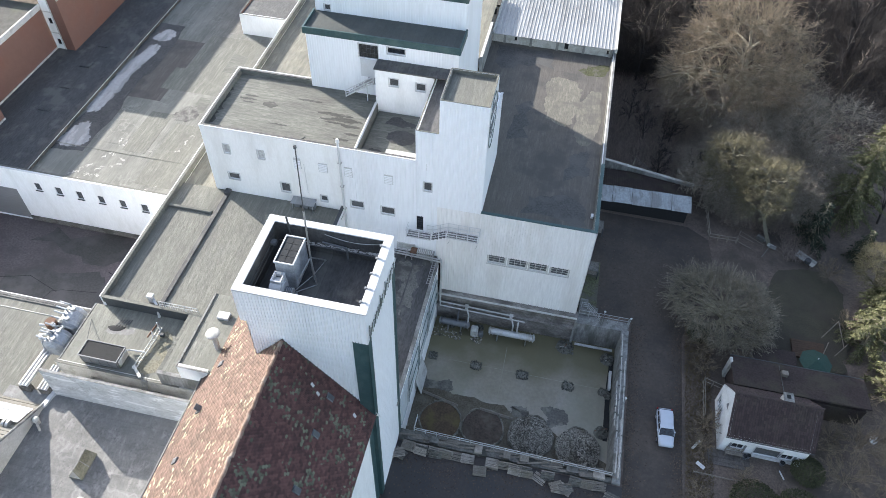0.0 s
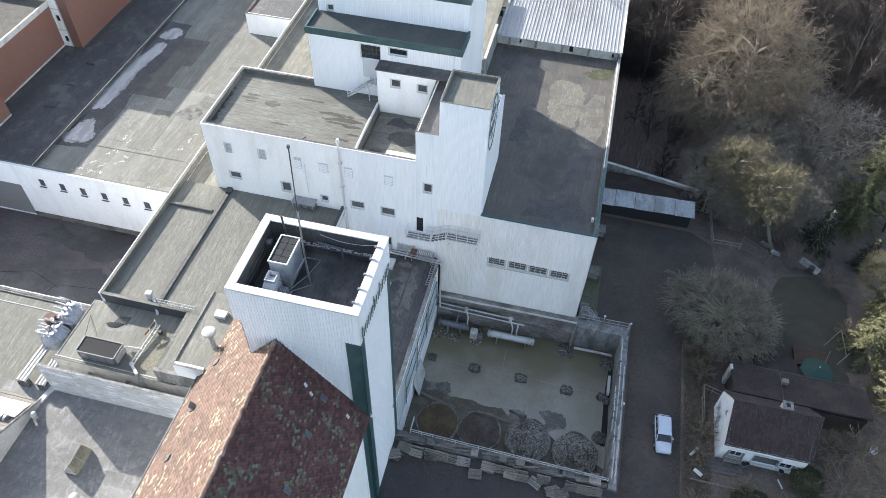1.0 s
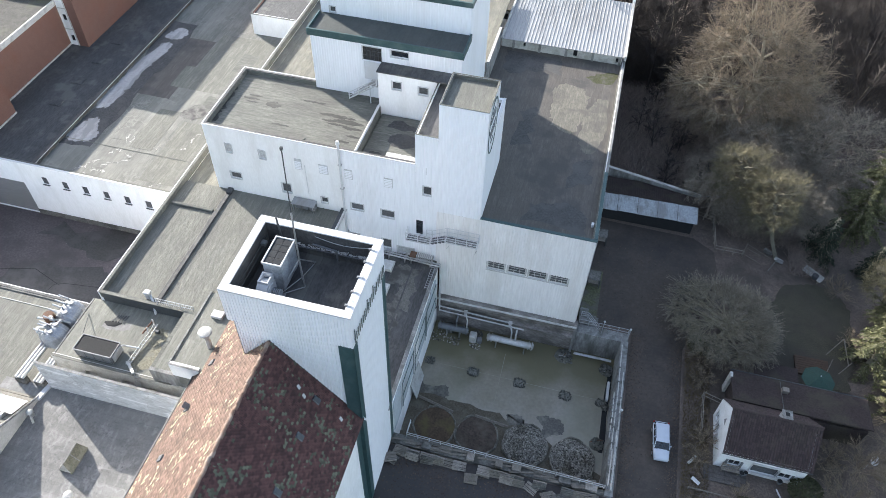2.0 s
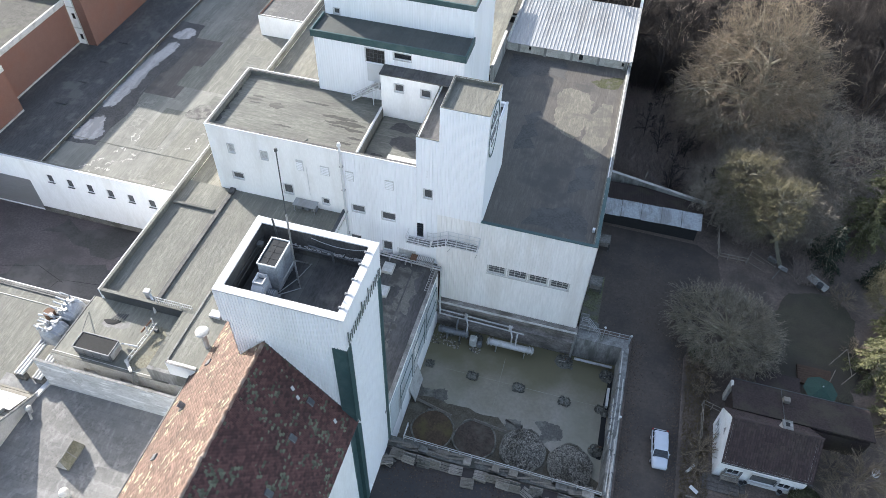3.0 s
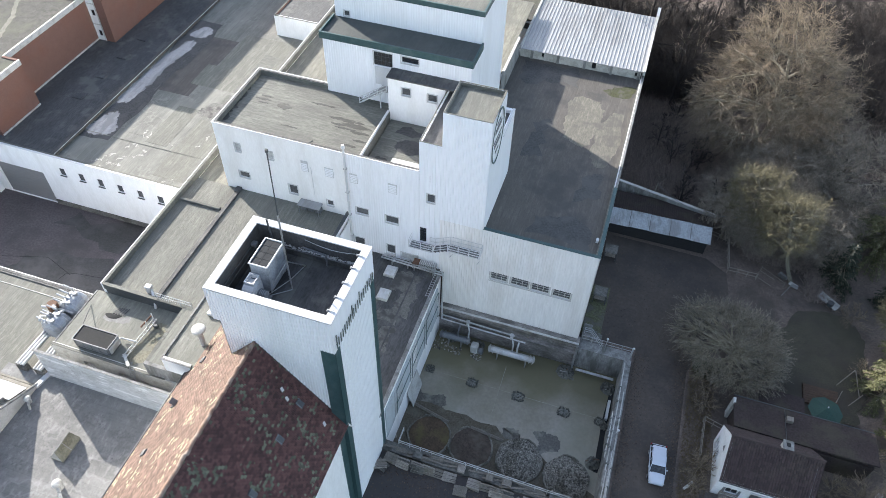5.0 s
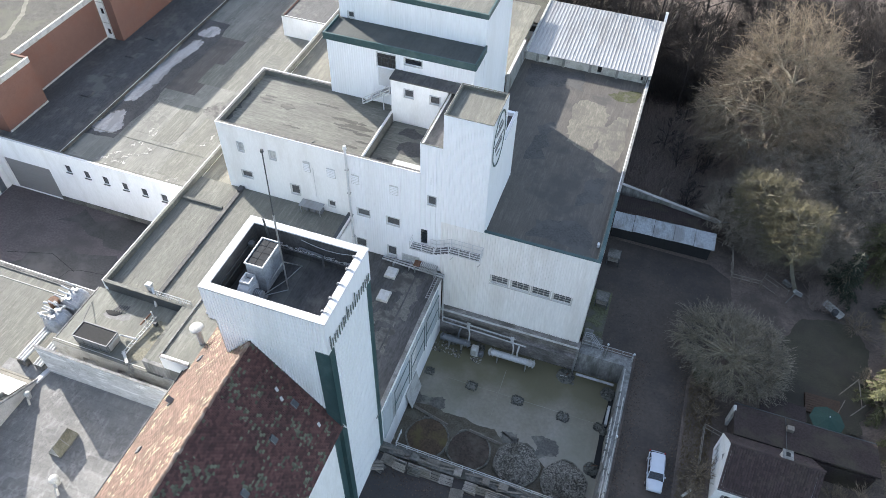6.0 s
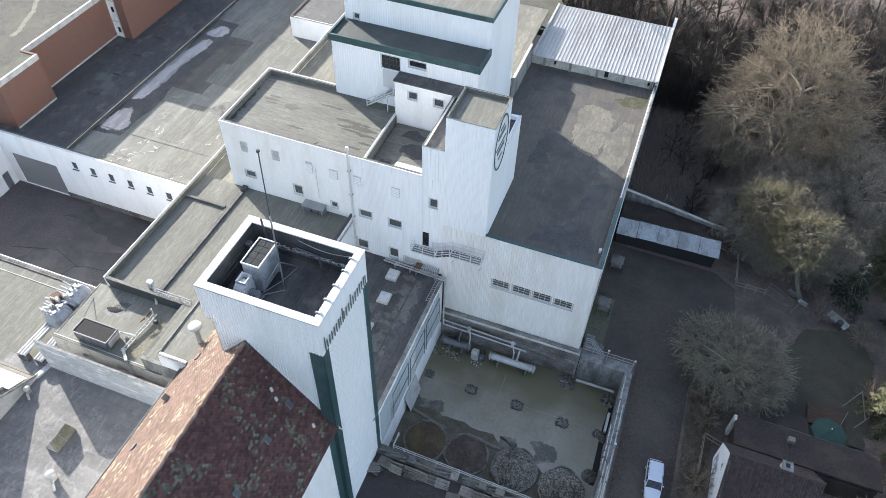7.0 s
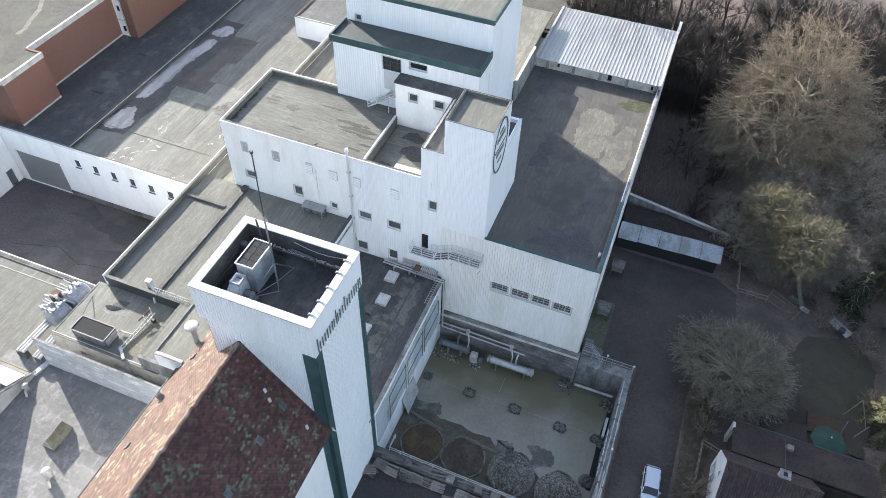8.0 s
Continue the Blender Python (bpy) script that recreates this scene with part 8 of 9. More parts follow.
railing(yf, [(16.0, 68.4, 0), (18.2, 67.8, 0), (18.4, 63.2, 0), (21.6, 63.2, 0)], h=0.95, m=WOOD, r=0.045)
gate = thing("garden_gate", (22.3, 64.3, -0.1), "thin weathered pole frame beside the yard fence", "frame")
for a, b in (((22.2, 65.1, 0.3), (24.7, 63.4, 0.35)), ((22.2, 65.1, 0.3), (21.6, 63.5, 0.25)), ((22.0, 64.5, 0.28), (23.6, 63.6, 0.3)), ((21.6, 63.5, 0.25), (23.2, 62.5, 0.3))):
    part("pole", tubes((a, b), r=0.032), WOOD, gate)
for x, yy in ((22.2, 65.1), (21.6, 63.5), (24.7, 63.4)):
    part("post", tubes(((x, yy, -0.3), (x, yy, 0.45)), r=0.05), WOOD, gate)
planks = thing("plank_stack", (25.6, 64.0, -0.2), "pale boards stacked at the foot of a tree", "boards")
for k, (x, yy, w, a) in enumerate(((25.7, 63.75, 0.95, -28), (25.8, 63.5, 0.75, -20), (24.6, 64.7, 1.1, -38), (24.4, 64.4, 0.9, -34))):
    part("board", placed(box_vf(-w / 2, w / 2, -0.22, 0.22, 0, 0.12), pose(x, yy, 0.0 + 0.06 * k, 4, 0, a)), (WORN, CONC, CONC, GRIMY)[k], planks)
part("prop", tubes(((24.5, 61.9, -0.1), (25.5, 63.6, 0.4)), r=0.045), CONC, planks)

# ---- trees ----

def skin(lines, sides):
    """Tapered prisms along lines of (point, radius)."""
    v, f = [], []
    for line in lines:
        k0 = len(v)
        n = len(line)
        for i, (p, r) in enumerate(line):
            d = (line[min(i + 1, n - 1)][0] - line[max(i - 1, 0)][0]).normalized()
            a = d.orthogonal().normalized()
            b = d.cross(a)
            for s in range(sides):
                t = 2 * math.pi * s / sides
                v.append(p + (a * math.cos(t) + b * math.sin(t)) * r)
        for i in range(n - 1):
            for s in range(sides):
                f.append((k0 + i * sides + s, k0 + i * sides + (s + 1) % sides, k0 + (i + 1) * sides + (s + 1) % sides, k0 + (i + 1) * sides + s))
    return v, f


def bare_tree(name, seed, height, spread, counts, twigs, trunk_r, twig, bark, label, at, lift=0.35, droop=0.0, fork=0.25, twig_r=0.014, squash=1.0, brush=0.8):
    """A leafless tree: trunk with limbs, and a crown of boughs that end in fine outward twigs."""
    rng = random.Random(seed)
    heart = Vector((0, 0, height * 0.35))

    def shoot(start, way, length, r0, r1, n, wander):
        line, p, d = [(start, r0)], start, way.normalized()
        for i in range(n):
            d = (d + Vector((rng.gauss(0, wander), rng.gauss(0, wander), rng.gauss(0, wander) + lift * 0.12 - droop * 0.2))).normalized()
            p = p + d * length / n
            line.append((p, r0 + (r1 - r0) * (i + 1) / n))
        return line

    def along(line, t):
        k = min(int(t * (len(line) - 1)), len(line) - 2)
        u = t * (len(line) - 1) - k
        (a, ra), (b, rb) = line[k], line[k + 1]
        return a.lerp(b, u), ra + (rb - ra) * u, (b - a).normalized()

    trunk = shoot(Vector((0, 0, -0.2)), Vector((rng.gauss(0, 0.05), rng.gauss(0, 0.05), 1)), height * 0.8, trunk_r, trunk_r * 0.25, 7, 0.07)
    levels, parents = [[trunk]], [trunk]
    for lv, cnt in enumerate(counts):
        kids = []
        for line in parents:
            plen = sum((b[0] - a[0]).length for a, b in zip(line[:-1], line[1:]))
            for c in range(cnt):
                t = rng.uniform(fork if lv == 0 else 0.15, 1.0)
                p, r, d = along(line, t)
                side = Matrix.Rotation(rng.uniform(0, 2 * math.pi), 3, d) @ d.orthogonal().normalized()
                open_ = rng.uniform(0.9, 1.5) if lv == 0 else rng.uniform(0.4, 0.95) if lv == 1 else rng.uniform(0.3, 0.8)
                way = d * math.cos(open_) + side * math.sin(open_) + Vector((0, 0, lift * (0.6 if lv == 0 else 0.25)))
                if lv:
                    way += (p - heart).normalized() * 0.35
                ln = spread * (1.15 - 0.55 * t) * rng.uniform(0.75, 1.1) if lv == 0 else plen * rng.uniform(0.35, 0.62) * (1.1 - 0.3 * t)
                rr = max(twig_r * 1.2, r * rng.uniform(0.45, 0.62))
                kids.append(shoot(p, way, ln, rr, max(twig_r * 0.7, rr * 0.3), 4 if lv < 2 else 2, 0.16 + 0.05 * lv))
        levels.append(kids)
        parents = kids
    v, f = skin([l for lv in levels[2:] for l in lv], 3)
    for line in parents:
        plen = sum((b[0] - a[0]).length for a, b in zip(line[:-1], line[1:]))
        for c in range(twigs):
            p, r, d = along(line, rng.uniform(0.1, 1.0))
            d = d + (p - heart).normalized() * brush + Vector((rng.gauss(0, 0.4), rng.gauss(0, 0.4), rng.gauss(0, 0.4) + lift * 0.3 - droop))
            d = d.normalized() * rng.uniform(0.5, 1.0) * min(1.3, max(0.5, plen * 0.7))
            a = d.orthogonal().normalized() * twig_r
            b = a.cross(d.normalized())
            k = len(v)
            v += [p + a, p - a * 0.5 + b * 0.87, p - a * 0.5 - b * 0.87, p + d]
            f += [(k, k + 1, k + 3), (k + 1, k + 2, k + 3), (k + 2, k, k + 3)]
    t = thing(name, at, label, "tree")
    me = part("trunk", skin(levels[0] + levels[1], 5), bark, t)
    cr = part("crown", (v, f), twig, t)
    for o in (me, cr):
        o.data.transform(Matrix.Translation(Vector(at)) @ Matrix.Diagonal((1, 1, squash, 1)))
    return t


def crown_tree(name, seed, trunk_h, centre, radii, counts, twigs, trunk_r, twig, bark, label, at, droop=0.1, low=-0.3, twig_r=0.014, rough=0.2, lean=(0, 0), twig_len=1.0):
    """A leafless tree whose limbs, boughs and branchlets spread until they fill an uneven dome."""
    rng = random.Random(seed)
    mid = Vector((lean[0], lean[1], centre))
    lobes = [(Vector((rng.gauss(0, 1), rng.gauss(0, 1), rng.gauss(0.3, 0.7))).normalized(), rng.uniform(-rough, rough)) for _ in range(14)]

    def aim(share):
        while True:
            d = Vector((rng.gauss(0, 1), rng.gauss(0, 1), rng.gauss(0, 1))).normalized()
            if d.z > low:
                break
        k = 1 + sum(w * max(0.0, d.dot(l)) ** 6 for l, w in lobes)
        return mid + Vector((d.x * radii[0], d.y * radii[0], d.z * radii[1])) * share * k

    def bend(p, q, r0, r1, n, arch):
        ln = (q - p).length
        top = p.lerp(q, 0.5) + Vector((rng.gauss(0, 0.09) * ln, rng.gauss(0, 0.09) * ln, arch * ln))
        return [(p.lerp(top, u).lerp(top.lerp(q, u), u), r0 + (r1 - r0) * u) for u in [i / n for i in range(n + 1)]]

    foot = Vector((0, 0, -0.2))
    trunk = bend(foot, Vector((lean[0], lean[1], trunk_h)), trunk_r, trunk_r * 0.4, 7, 0.0)
    levels = [[trunk]]
    nodes, girth = [p for p, r in trunk[2:]], [r for p, r in trunk[2:]]
    for lv, (cnt, share) in enumerate(zip(counts, ((0.62, 0.9), (0.7, 0.97), (0.55, 1.0)))):
        pts = np.array([tuple(p) for p in nodes])
        kids = []
        for _ in range(cnt):
            q = aim(rng.uniform(*share) if lv < 2 else rng.uniform(0.3, 1.0) ** 0.5 * rng.uniform(0.85, 1.18))
            far = pts - np.array(tuple(q))
            cost = (far ** 2).sum(1) + (4.0 * np.abs(far[:, 2] + radii[1] * 0.5) if lv == 0 else 0)
            near = np.argsort(cost)[:3]
            k = int(near[rng.randint(0, 2)])
            r0 = max(twig_r * 1.3, min(girth[k] * 0.65, (0.5, 0.24, 0.1)[lv] * trunk_r))
            kids.append(bend(nodes[k], q, r0, max(twig_r * 0.8, r0 * 0.3), (6, 4, 3)[lv], (0.12, 0.06, 0.03)[lv] + droop * (0.5, 0.8, 1.0)[lv]))
        for line in kids:
            nodes += [p for p, r in line[2:-1]]
            girth += [r for p, r in line[2:-1]]
        levels.append(kids)
    v, f = skin(levels[3], 3)
    for line in levels[3] + levels[2]:
        for c in range(twigs):
            u = rng.uniform(0.25, 1.0) * (len(line) - 1.001)
            (p, _), (q, _) = line[int(u)], line[int(u) + 1]
            p = p.lerp(q, u - int(u))
            d = (q - line[int(u)][0]).normalized() * 0.6 + (p - mid).normalized() * 0.5 + Vector((rng.gauss(0, 0.5), rng.gauss(0, 0.5), rng.gauss(0, 0.5) - droop))
            d = d.normalized() * rng.uniform(0.4, 1.1) * twig_len
            a = d.orthogonal().normalized() * twig_r
            b = a.cross(d.normalized())
            k = len(v)
            v += [p + a, p - a * 0.5 + b * 0.87, p - a * 0.5 - b * 0.87, p + d]
            f += [(k, k + 1, k + 3), (k + 1, k + 2, k + 3), (k + 2, k, k + 3)]
    t = thing(name, at, label, "tree")
    me = part("trunk", skin(levels[0] + levels[1] + levels[2], 4), bark, t)
    cr = part("crown", (v, f), twig, t)
    for o in (me, cr):
        o.data.transform(Matrix.Translation(Vector(at)))
    return t


big = crown_tree("beech_tree", 3, 15.5, 10.2, (8.8, 9.2), (24, 320, 5600), 8, 0.47, TWIG_R, BARK, "tall leafless beech with dense reddish-brown twigs", (18.6, 83.6, 0), droop=0.16, low=-0.8, lean=(1.0, 1.0), twig_len=0.9, twig_r=0.016, rough=0.3)
grey = crown_tree("deciduous_tree", 8, 8.5, 7.3, (6.0, 5.0), (18, 150, 1250), 7, 0.24, TWIG_G, TWIG_G, "leafless grey tree with tangled twigs", (29.8, 78.0, -0.3), droop=0.08, low=-0.7, twig_r=0.016, rough=0.45, twig_len=0.75)
moss = crown_tree("mossy_tree", 14, 8.0, 7.0, (3.7, 4.4), (18, 150, 1350), 7, 0.3, TWIG_O, BARK_P, "leafless tree with yellow-green mossy twigs and pale trunk", (25.6, 64.3, -0.2), droop=0.03, low=-0.85, twig_r=0.015, rough=0.45, twig_len=0.45, lean=(-2.6, 1.6))
rnd = crown_tree("round_tree", 17, 2.6, 2.1, (5.6, 2.8), (44, 460, 4200), 9, 0.34, TWIG_S, LIMB_S, "round leafless tree with fine grey-green twigs beside the lane", (19.4, 51.0, 0), droop=0.03, low=-0.15, twig_r=0.012, rough=0.22, twig_len=0.48)
bush = bare_tree("bare_bush", 23, 3.2, 3.2, (15, 10), 16, 0.07, TWIG_R, TWIG_R, "leafless brown bush with arching twigs", (31, 38.5, -0.4), lift=0.3, fork=0.05, twig_r=0.012)
for i, (x, yy, s, a) in enumerate(((34.5, 40.5, 1.1, 60), (29.5, 34.8, 0.9, 130), (33.5, 35.5, 1.2, 200), (17.2, 37.8, 0.55, 20), (17.0, 35.6, 0.45, 90), (17.4, 44.5, 0.5, 190), (28.8, 39.3, 0.6, 240), (16.9, 47.2, 0.6, 280), (35.5, 45.0, 1.0, 10), (20.5, 33.0, 0.45, 33), (32.2, 53.0, 0.5, 80), (31.6, 60.0, 0.6, 150), (16.6, 31.0, 0.4, 200))):
    c = copy_thing(bush, pose(x, yy, -0.1, 0, 0, a) @ Matrix.Scale(s, 4))
    tagged(c, group="bare bushes")
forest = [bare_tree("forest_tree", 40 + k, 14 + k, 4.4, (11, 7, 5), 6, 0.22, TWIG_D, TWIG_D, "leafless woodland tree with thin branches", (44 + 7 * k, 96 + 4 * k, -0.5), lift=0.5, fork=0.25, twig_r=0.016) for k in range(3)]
for f_ in forest:
    tagged(f_, group="woodland trees")
sap = bare_tree("sapling_tree", 60, 15, 2.2, (9, 4), 3, 0.075, TWIG_U, BARK_P, "slender leafless sapling with a pale trunk", (8.0, 95.5, -0.4), lift=0.7, fork=0.45, twig_r=0.012)
for x, yy, q, a in ((5.2, 98.6, 0.95, 40), (12.7, 99.0, 1.0, 90), (33.4, 99.5, 1.0, 150), (10.2, 102.5, 1.05, 200), (28.5, 103.0, 1.0, 10), (36.5, 95.0, 0.9, 260), (-4.0, 103.0, 1.1, 300), (15.5, 104.0, 1.1, 330)):
    copy_thing(sap, pose(x, yy, -0.4, 3 * math.sin(a), 4 * math.cos(a), a) @ Matrix.Scale(q, 4))
rng = random.Random(77)
spots = []
while len(spots) < 62:
    x, yy = (rng.uniform(-10, 30), rng.uniform(94, 122)) if len(spots) < 40 else (rng.uniform(20, 54), rng.uniform(58, 125))
    lit = yy > 95 or (x > 36 and yy > 58)
    if lit and all((x - a) ** 2 + (yy - b) ** 2 > 9 for a, b in spots) and (x - 19.5) ** 2 + (yy - 84.0) ** 2 > 60 and not (x < 8 and yy < 96):
        spots.append((x, yy))
for i, (x, yy) in enumerate(spots):
    copy_thing(forest[i % 3], pose(x, yy, -0.5, rng.uniform(-5, 5), rng.uniform(-5, 5), rng.uniform(0, 360)) @ Matrix.Scale(rng.uniform(0.7, 1.1), 4))
for i, (x, yy, s) in enumerate(((21.9, 68.0, 0.98), (27.0, 88.0, 0.7), (25.5, 76.0, 0.65), (17.0, 71.5, 0.55), (25.0, 71.0, 0.6), (28.5, 70.0, 0.55), (21.8, 70.5, 0.6), (36.6, 57.8, 0.7), (17.5, 68.8, 0.6), (20.0, 74.0, 0.75), (23.5, 69.5, 0.7), (27.0, 68.0, 0.6), (30.5, 73.5, 0.6), (23.0, 78.0, 0.8), (26.5, 80.5, 0.8), (20.5, 66.6, 0.36), (18.9, 67.8, 0.3))):
    copy_thing((moss, grey, grey, grey, grey, grey, grey, moss, *[grey] * 9)[i], pose(x, yy, -0.2, 0, 0, 50 * i if i not in (0, 7) else 0) @ Matrix.Scale(s, 4))
# oversized trees added behind the corrugated hall to shade its roof
for x, yy, q in ((-8.6, 95.6, 1.55), (-5.0, 98.0, 1.7), (-1.2, 96.4, 1.5), (3.2, 99.0, 1.6), (-10.0, 101.0, 1.75)):
    copy_thing(forest[int(q * 20) % 3], pose(x, yy, -0.5, 0, 0, 40 * x) @ Matrix.Scale(q, 4))
# from k = 18: a row added behind the hall to shade the ground
for k in range(34):
    x, yy = (rng.uniform(4.8, 30), rng.uniform(72, 92)) if k < 18 else (rng.uniform(-9, 9), rng.uniform(92, 99))
    if (x - 19.5) ** 2 + (yy - 84.0) ** 2 > 30:
        copy_thing(forest[k % 3], pose(x, yy, -0.5, rng.uniform(-8, 8), rng.uniform(-8, 8), rng.uniform(0, 360)) @ Matrix.Scale(rng.uniform(0.3, 0.55) if k < 18 else rng.uniform(0.7, 1.0), 4))


def conifer(name, seed, h, r, at, material, label, dens=1.0):
    rng = random.Random(seed)
    t = thing(name, at, label, "tree")
    wood, v, f = [[(Vector((0, 0, -0.2)), 0.28), (Vector((0, 0, h * 0.5)), 0.17), (Vector((0, 0, h)), 0.03)]], [], []
    z = h * 0.06
    while z < h * 0.98:
        reach = r * (1 - z / h) ** 0.75 + 0.25
        for b in range(rng.randint(5, 8)):
            a = rng.uniform(0, 2 * math.pi)
            ln = reach * rng.uniform(0.65, 1.1)
            out = Vector((math.cos(a), math.sin(a), 0))
            line = [(Vector((0, 0, z)) + out * ln * u + Vector((0, 0, (0.25 * u - 0.55 * u * u) * ln)), 0.05 * (1 - u) + 0.012) for u in (0, 0.33, 0.66, 1.0)]
            wood.append(line)
            for q in range(int(26 * ln * dens)):
                u = rng.uniform(0.15, 1.0)
                p = Vector((0, 0, z)) + out * ln * u + Vector((0, 0, (0.25 * u - 0.55 * u * u) * ln))
                side = Vector((-out.y, out.x, 0)) * rng.choice((-1, 1))
                s = rng.uniform(0.25, 0.55) * (1.15 - 0.6 * u)
                tip = p + (side * rng.uniform(0.5, 1.0) + out * rng.uniform(0.2, 0.8) + Vector((0, 0, rng.uniform(-0.55, 0.1)))) * s
                wv = (out * 0.5 + Vector((0, 0, rng.uniform(-0.5, 0.5)))) * 0.09
                k = len(v)
                v += [p - wv, p + wv, tip + wv * 0.6, tip - wv * 0.6]
                f.append((k, k + 1, k + 2, k + 3))
        z += rng.uniform(0.32, 0.5)
    for nm, data, mt in (("trunk", skin(wood, 4), BARK), ("crown", (v, f), material)):
        o = part(nm, data, mt, t)
        o.data.transform(Matrix.Translation(Vector(at)))
    return t


sp1 = conifer("spruce_tree", 5, 15.5, 4.8, (34.6, 71.6, -0.5), NEEDLE, "tall yellow-green spruce with drooping boughs", 1.2)
sp2 = conifer("conifer_tree", 6, 8.5, 3.4, (34.0, 51.5, -0.5), NEEDLE, "broad yellow-green conifer beside the garden", 1.5)
copy_thing(sp2, pose(36.0, 46.8, -0.5, 0, 0, 70) @ Matrix.Scale(0.9, 4))
copy_thing(sp2, pose(36.6, 56.5, -0.5, 0, 0, 170) @ Matrix.Scale(0.95, 4))
copy_thing(sp1, pose(43.0, 63.0, -0.5, 0, 0, 120))
DARKN = mat("dark_needles", (0.025, 0.035, 0.02), 0.85, var=0.4, scale=1.0, island=0.4)
sp3 = conifer("dark_conifer", 9, 7, 2.2, (30.0, 65.5, -0.4), DARKN, "dark green conifer in the shade", 1.2)
for x, yy, s in ((29.0, 67.0, 0.6), (35.5, 64.5, 0.7)):
    copy_thing(sp3, pose(x, yy, -0.4, 0, 0, x * 37) @ Matrix.Scale(s, 4))


def leaf_clump(name, at, r, h, n, material, label, seed, kind=""):
    rng = random.Random(seed)
    v, f = [], []
    for _ in range(n):
        a, b, q = rng.uniform(0, 2 * math.pi), math.acos(rng.uniform(-0.2, 1)), rng.uniform(0.6, 1.0) ** 0.5
        p = Vector((at[0] + r * q * math.sin(b) * math.cos(a), at[1] + r * q * math.sin(b) * math.sin(a), at[2] + h * 0.35 + h * 0.65 * q * math.cos(b)))
        e1 = Vector((rng.gauss(0, 1), rng.gauss(0, 1), rng.gauss(0, 1))).normalized() * rng.uniform(0.05, 0.12)
        e2 = e1.orthogonal().normalized() * e1.length * 0.6
        k = len(v)
        v += [p - e1, p + e2, p + e1, p - e2]
        f.append((k, k + 1, k + 2, k + 3))
    for k in range(10):
        a = k * 0.63
        kk = len(v)
        p0, p1 = Vector(at), Vector((at[0] + r * 0.6 * math.cos(a), at[1] + r * 0.6 * math.sin(a), at[2] + h * 0.6))
        v += [p0, p0 + Vector((0.05, 0.02, 0)), p1]
        f.append((kk, kk + 1, kk + 2))
    return lump(name, (v, f), material, at, label, "bush", kind=kind)


leaf_clump("box_bush", (26.4, 35.2, 0), 1.5, 1.7, 3200, IVY, "round evergreen bush at the house corner", 1)
leaf_clump("hedge_bush", (21.5, 31.2, 0), 2.2, 1.4, 3200, IVY, "low green bush beside the path", 2)
leaf_clump("hedge_bush", (25.5, 30.8, 0), 2.6, 1.4, 3400, IVY, "low green bush beside the path", 3)
leaf_clump("ivy_bush", (16.9, 48.8, 0), 1.2, 1.3, 1400, IVY, "dark ivy bush under the round tree", 4)
# low undergrowth between hall and woods
rng = random.Random(5)
v, f = [], []


def stem(p, d, r):
    a = d.orthogonal().normalized() * r
    b = a.cross(d.normalized())
    k = len(v)
    v.extend((p + a, p - a * 0.5 + b * 0.87, p - a * 0.5 - b * 0.87, p + d))
    f.extend(((k, k + 1, k + 3), (k + 1, k + 2, k + 3), (k + 2, k, k + 3)))


# shaded part of the undergrowth, brightened through its colour
while len(f) < 130000:
    x, yy = rng.uniform(4.4, 30), rng.uniform(62, 93)
    if (x < 20 and yy < 72) or (x < 27 and yy < 66):
        continue
    p = Vector((x, yy, -0.3))
    d = Vector((rng.gauss(0, 0.6), rng.gauss(0, 0.6), 1)).normalized()
    stem(p, d * rng.uniform(0.6, 2.6), 0.018)
lump("brushwood", (v, f), TWIG_U, (16, 78, -0.3), "tangle of brown brushwood beside the hall", "undergrowth", kind="stuff")
v, f = [], []
while len(f) < 330000:
    pick = rng.random()
    x, yy = (rng.uniform(-11, 14), rng.uniform(92.5, 114)) if pick < 0.45 else (rng.uniform(14, 44), rng.uniform(97, 128)) if pick < 0.75 else (rng.uniform(34, 62), rng.uniform(82, 128))
    p = Vector((x, yy, rng.uniform(-0.3, 5.0)))
    d = Vector((rng.gauss(0, 0.8), rng.gauss(0, 0.8), 1)).normalized()
    stem(p, d * rng.uniform(0.7, 2.6), 0.021)
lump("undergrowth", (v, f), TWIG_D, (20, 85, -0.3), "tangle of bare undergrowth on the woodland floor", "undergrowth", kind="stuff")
# grass tufts and weeds on the verge
v, f = [], []
for _ in range(11000):
    z0 = 1
    x, yy = (rng.uniform(15.6, 18.1), rng.uniform(20, 50)) if z0 else (rng.uniform(9.8, 10.6), rng.uniform(22, 49))
    a, hh = rng.uniform(0, 6.28), rng.uniform(0.05, 0.25)
    k = len(v)
    v += [(x - 0.05 * math.cos(a), yy - 0.05 * math.sin(a), 0.02), (x + 0.05 * math.cos(a), yy + 0.05 * math.sin(a), 0.02), (x + rng.gauss(0, 0.1), yy + rng.gauss(0, 0.1), hh)]
    f.append((k, k + 1, k + 2))
lump("weeds", (v, f), mat("dry_weeds", (0.13, 0.1, 0.055), 0.9, var=0.4, scale=2.0), (16.8, 35, 0), "dry weeds and grass tufts beside the lane", "weeds", kind="stuff")

# brown leaves blown over lane, yard and path
v, f = [], []
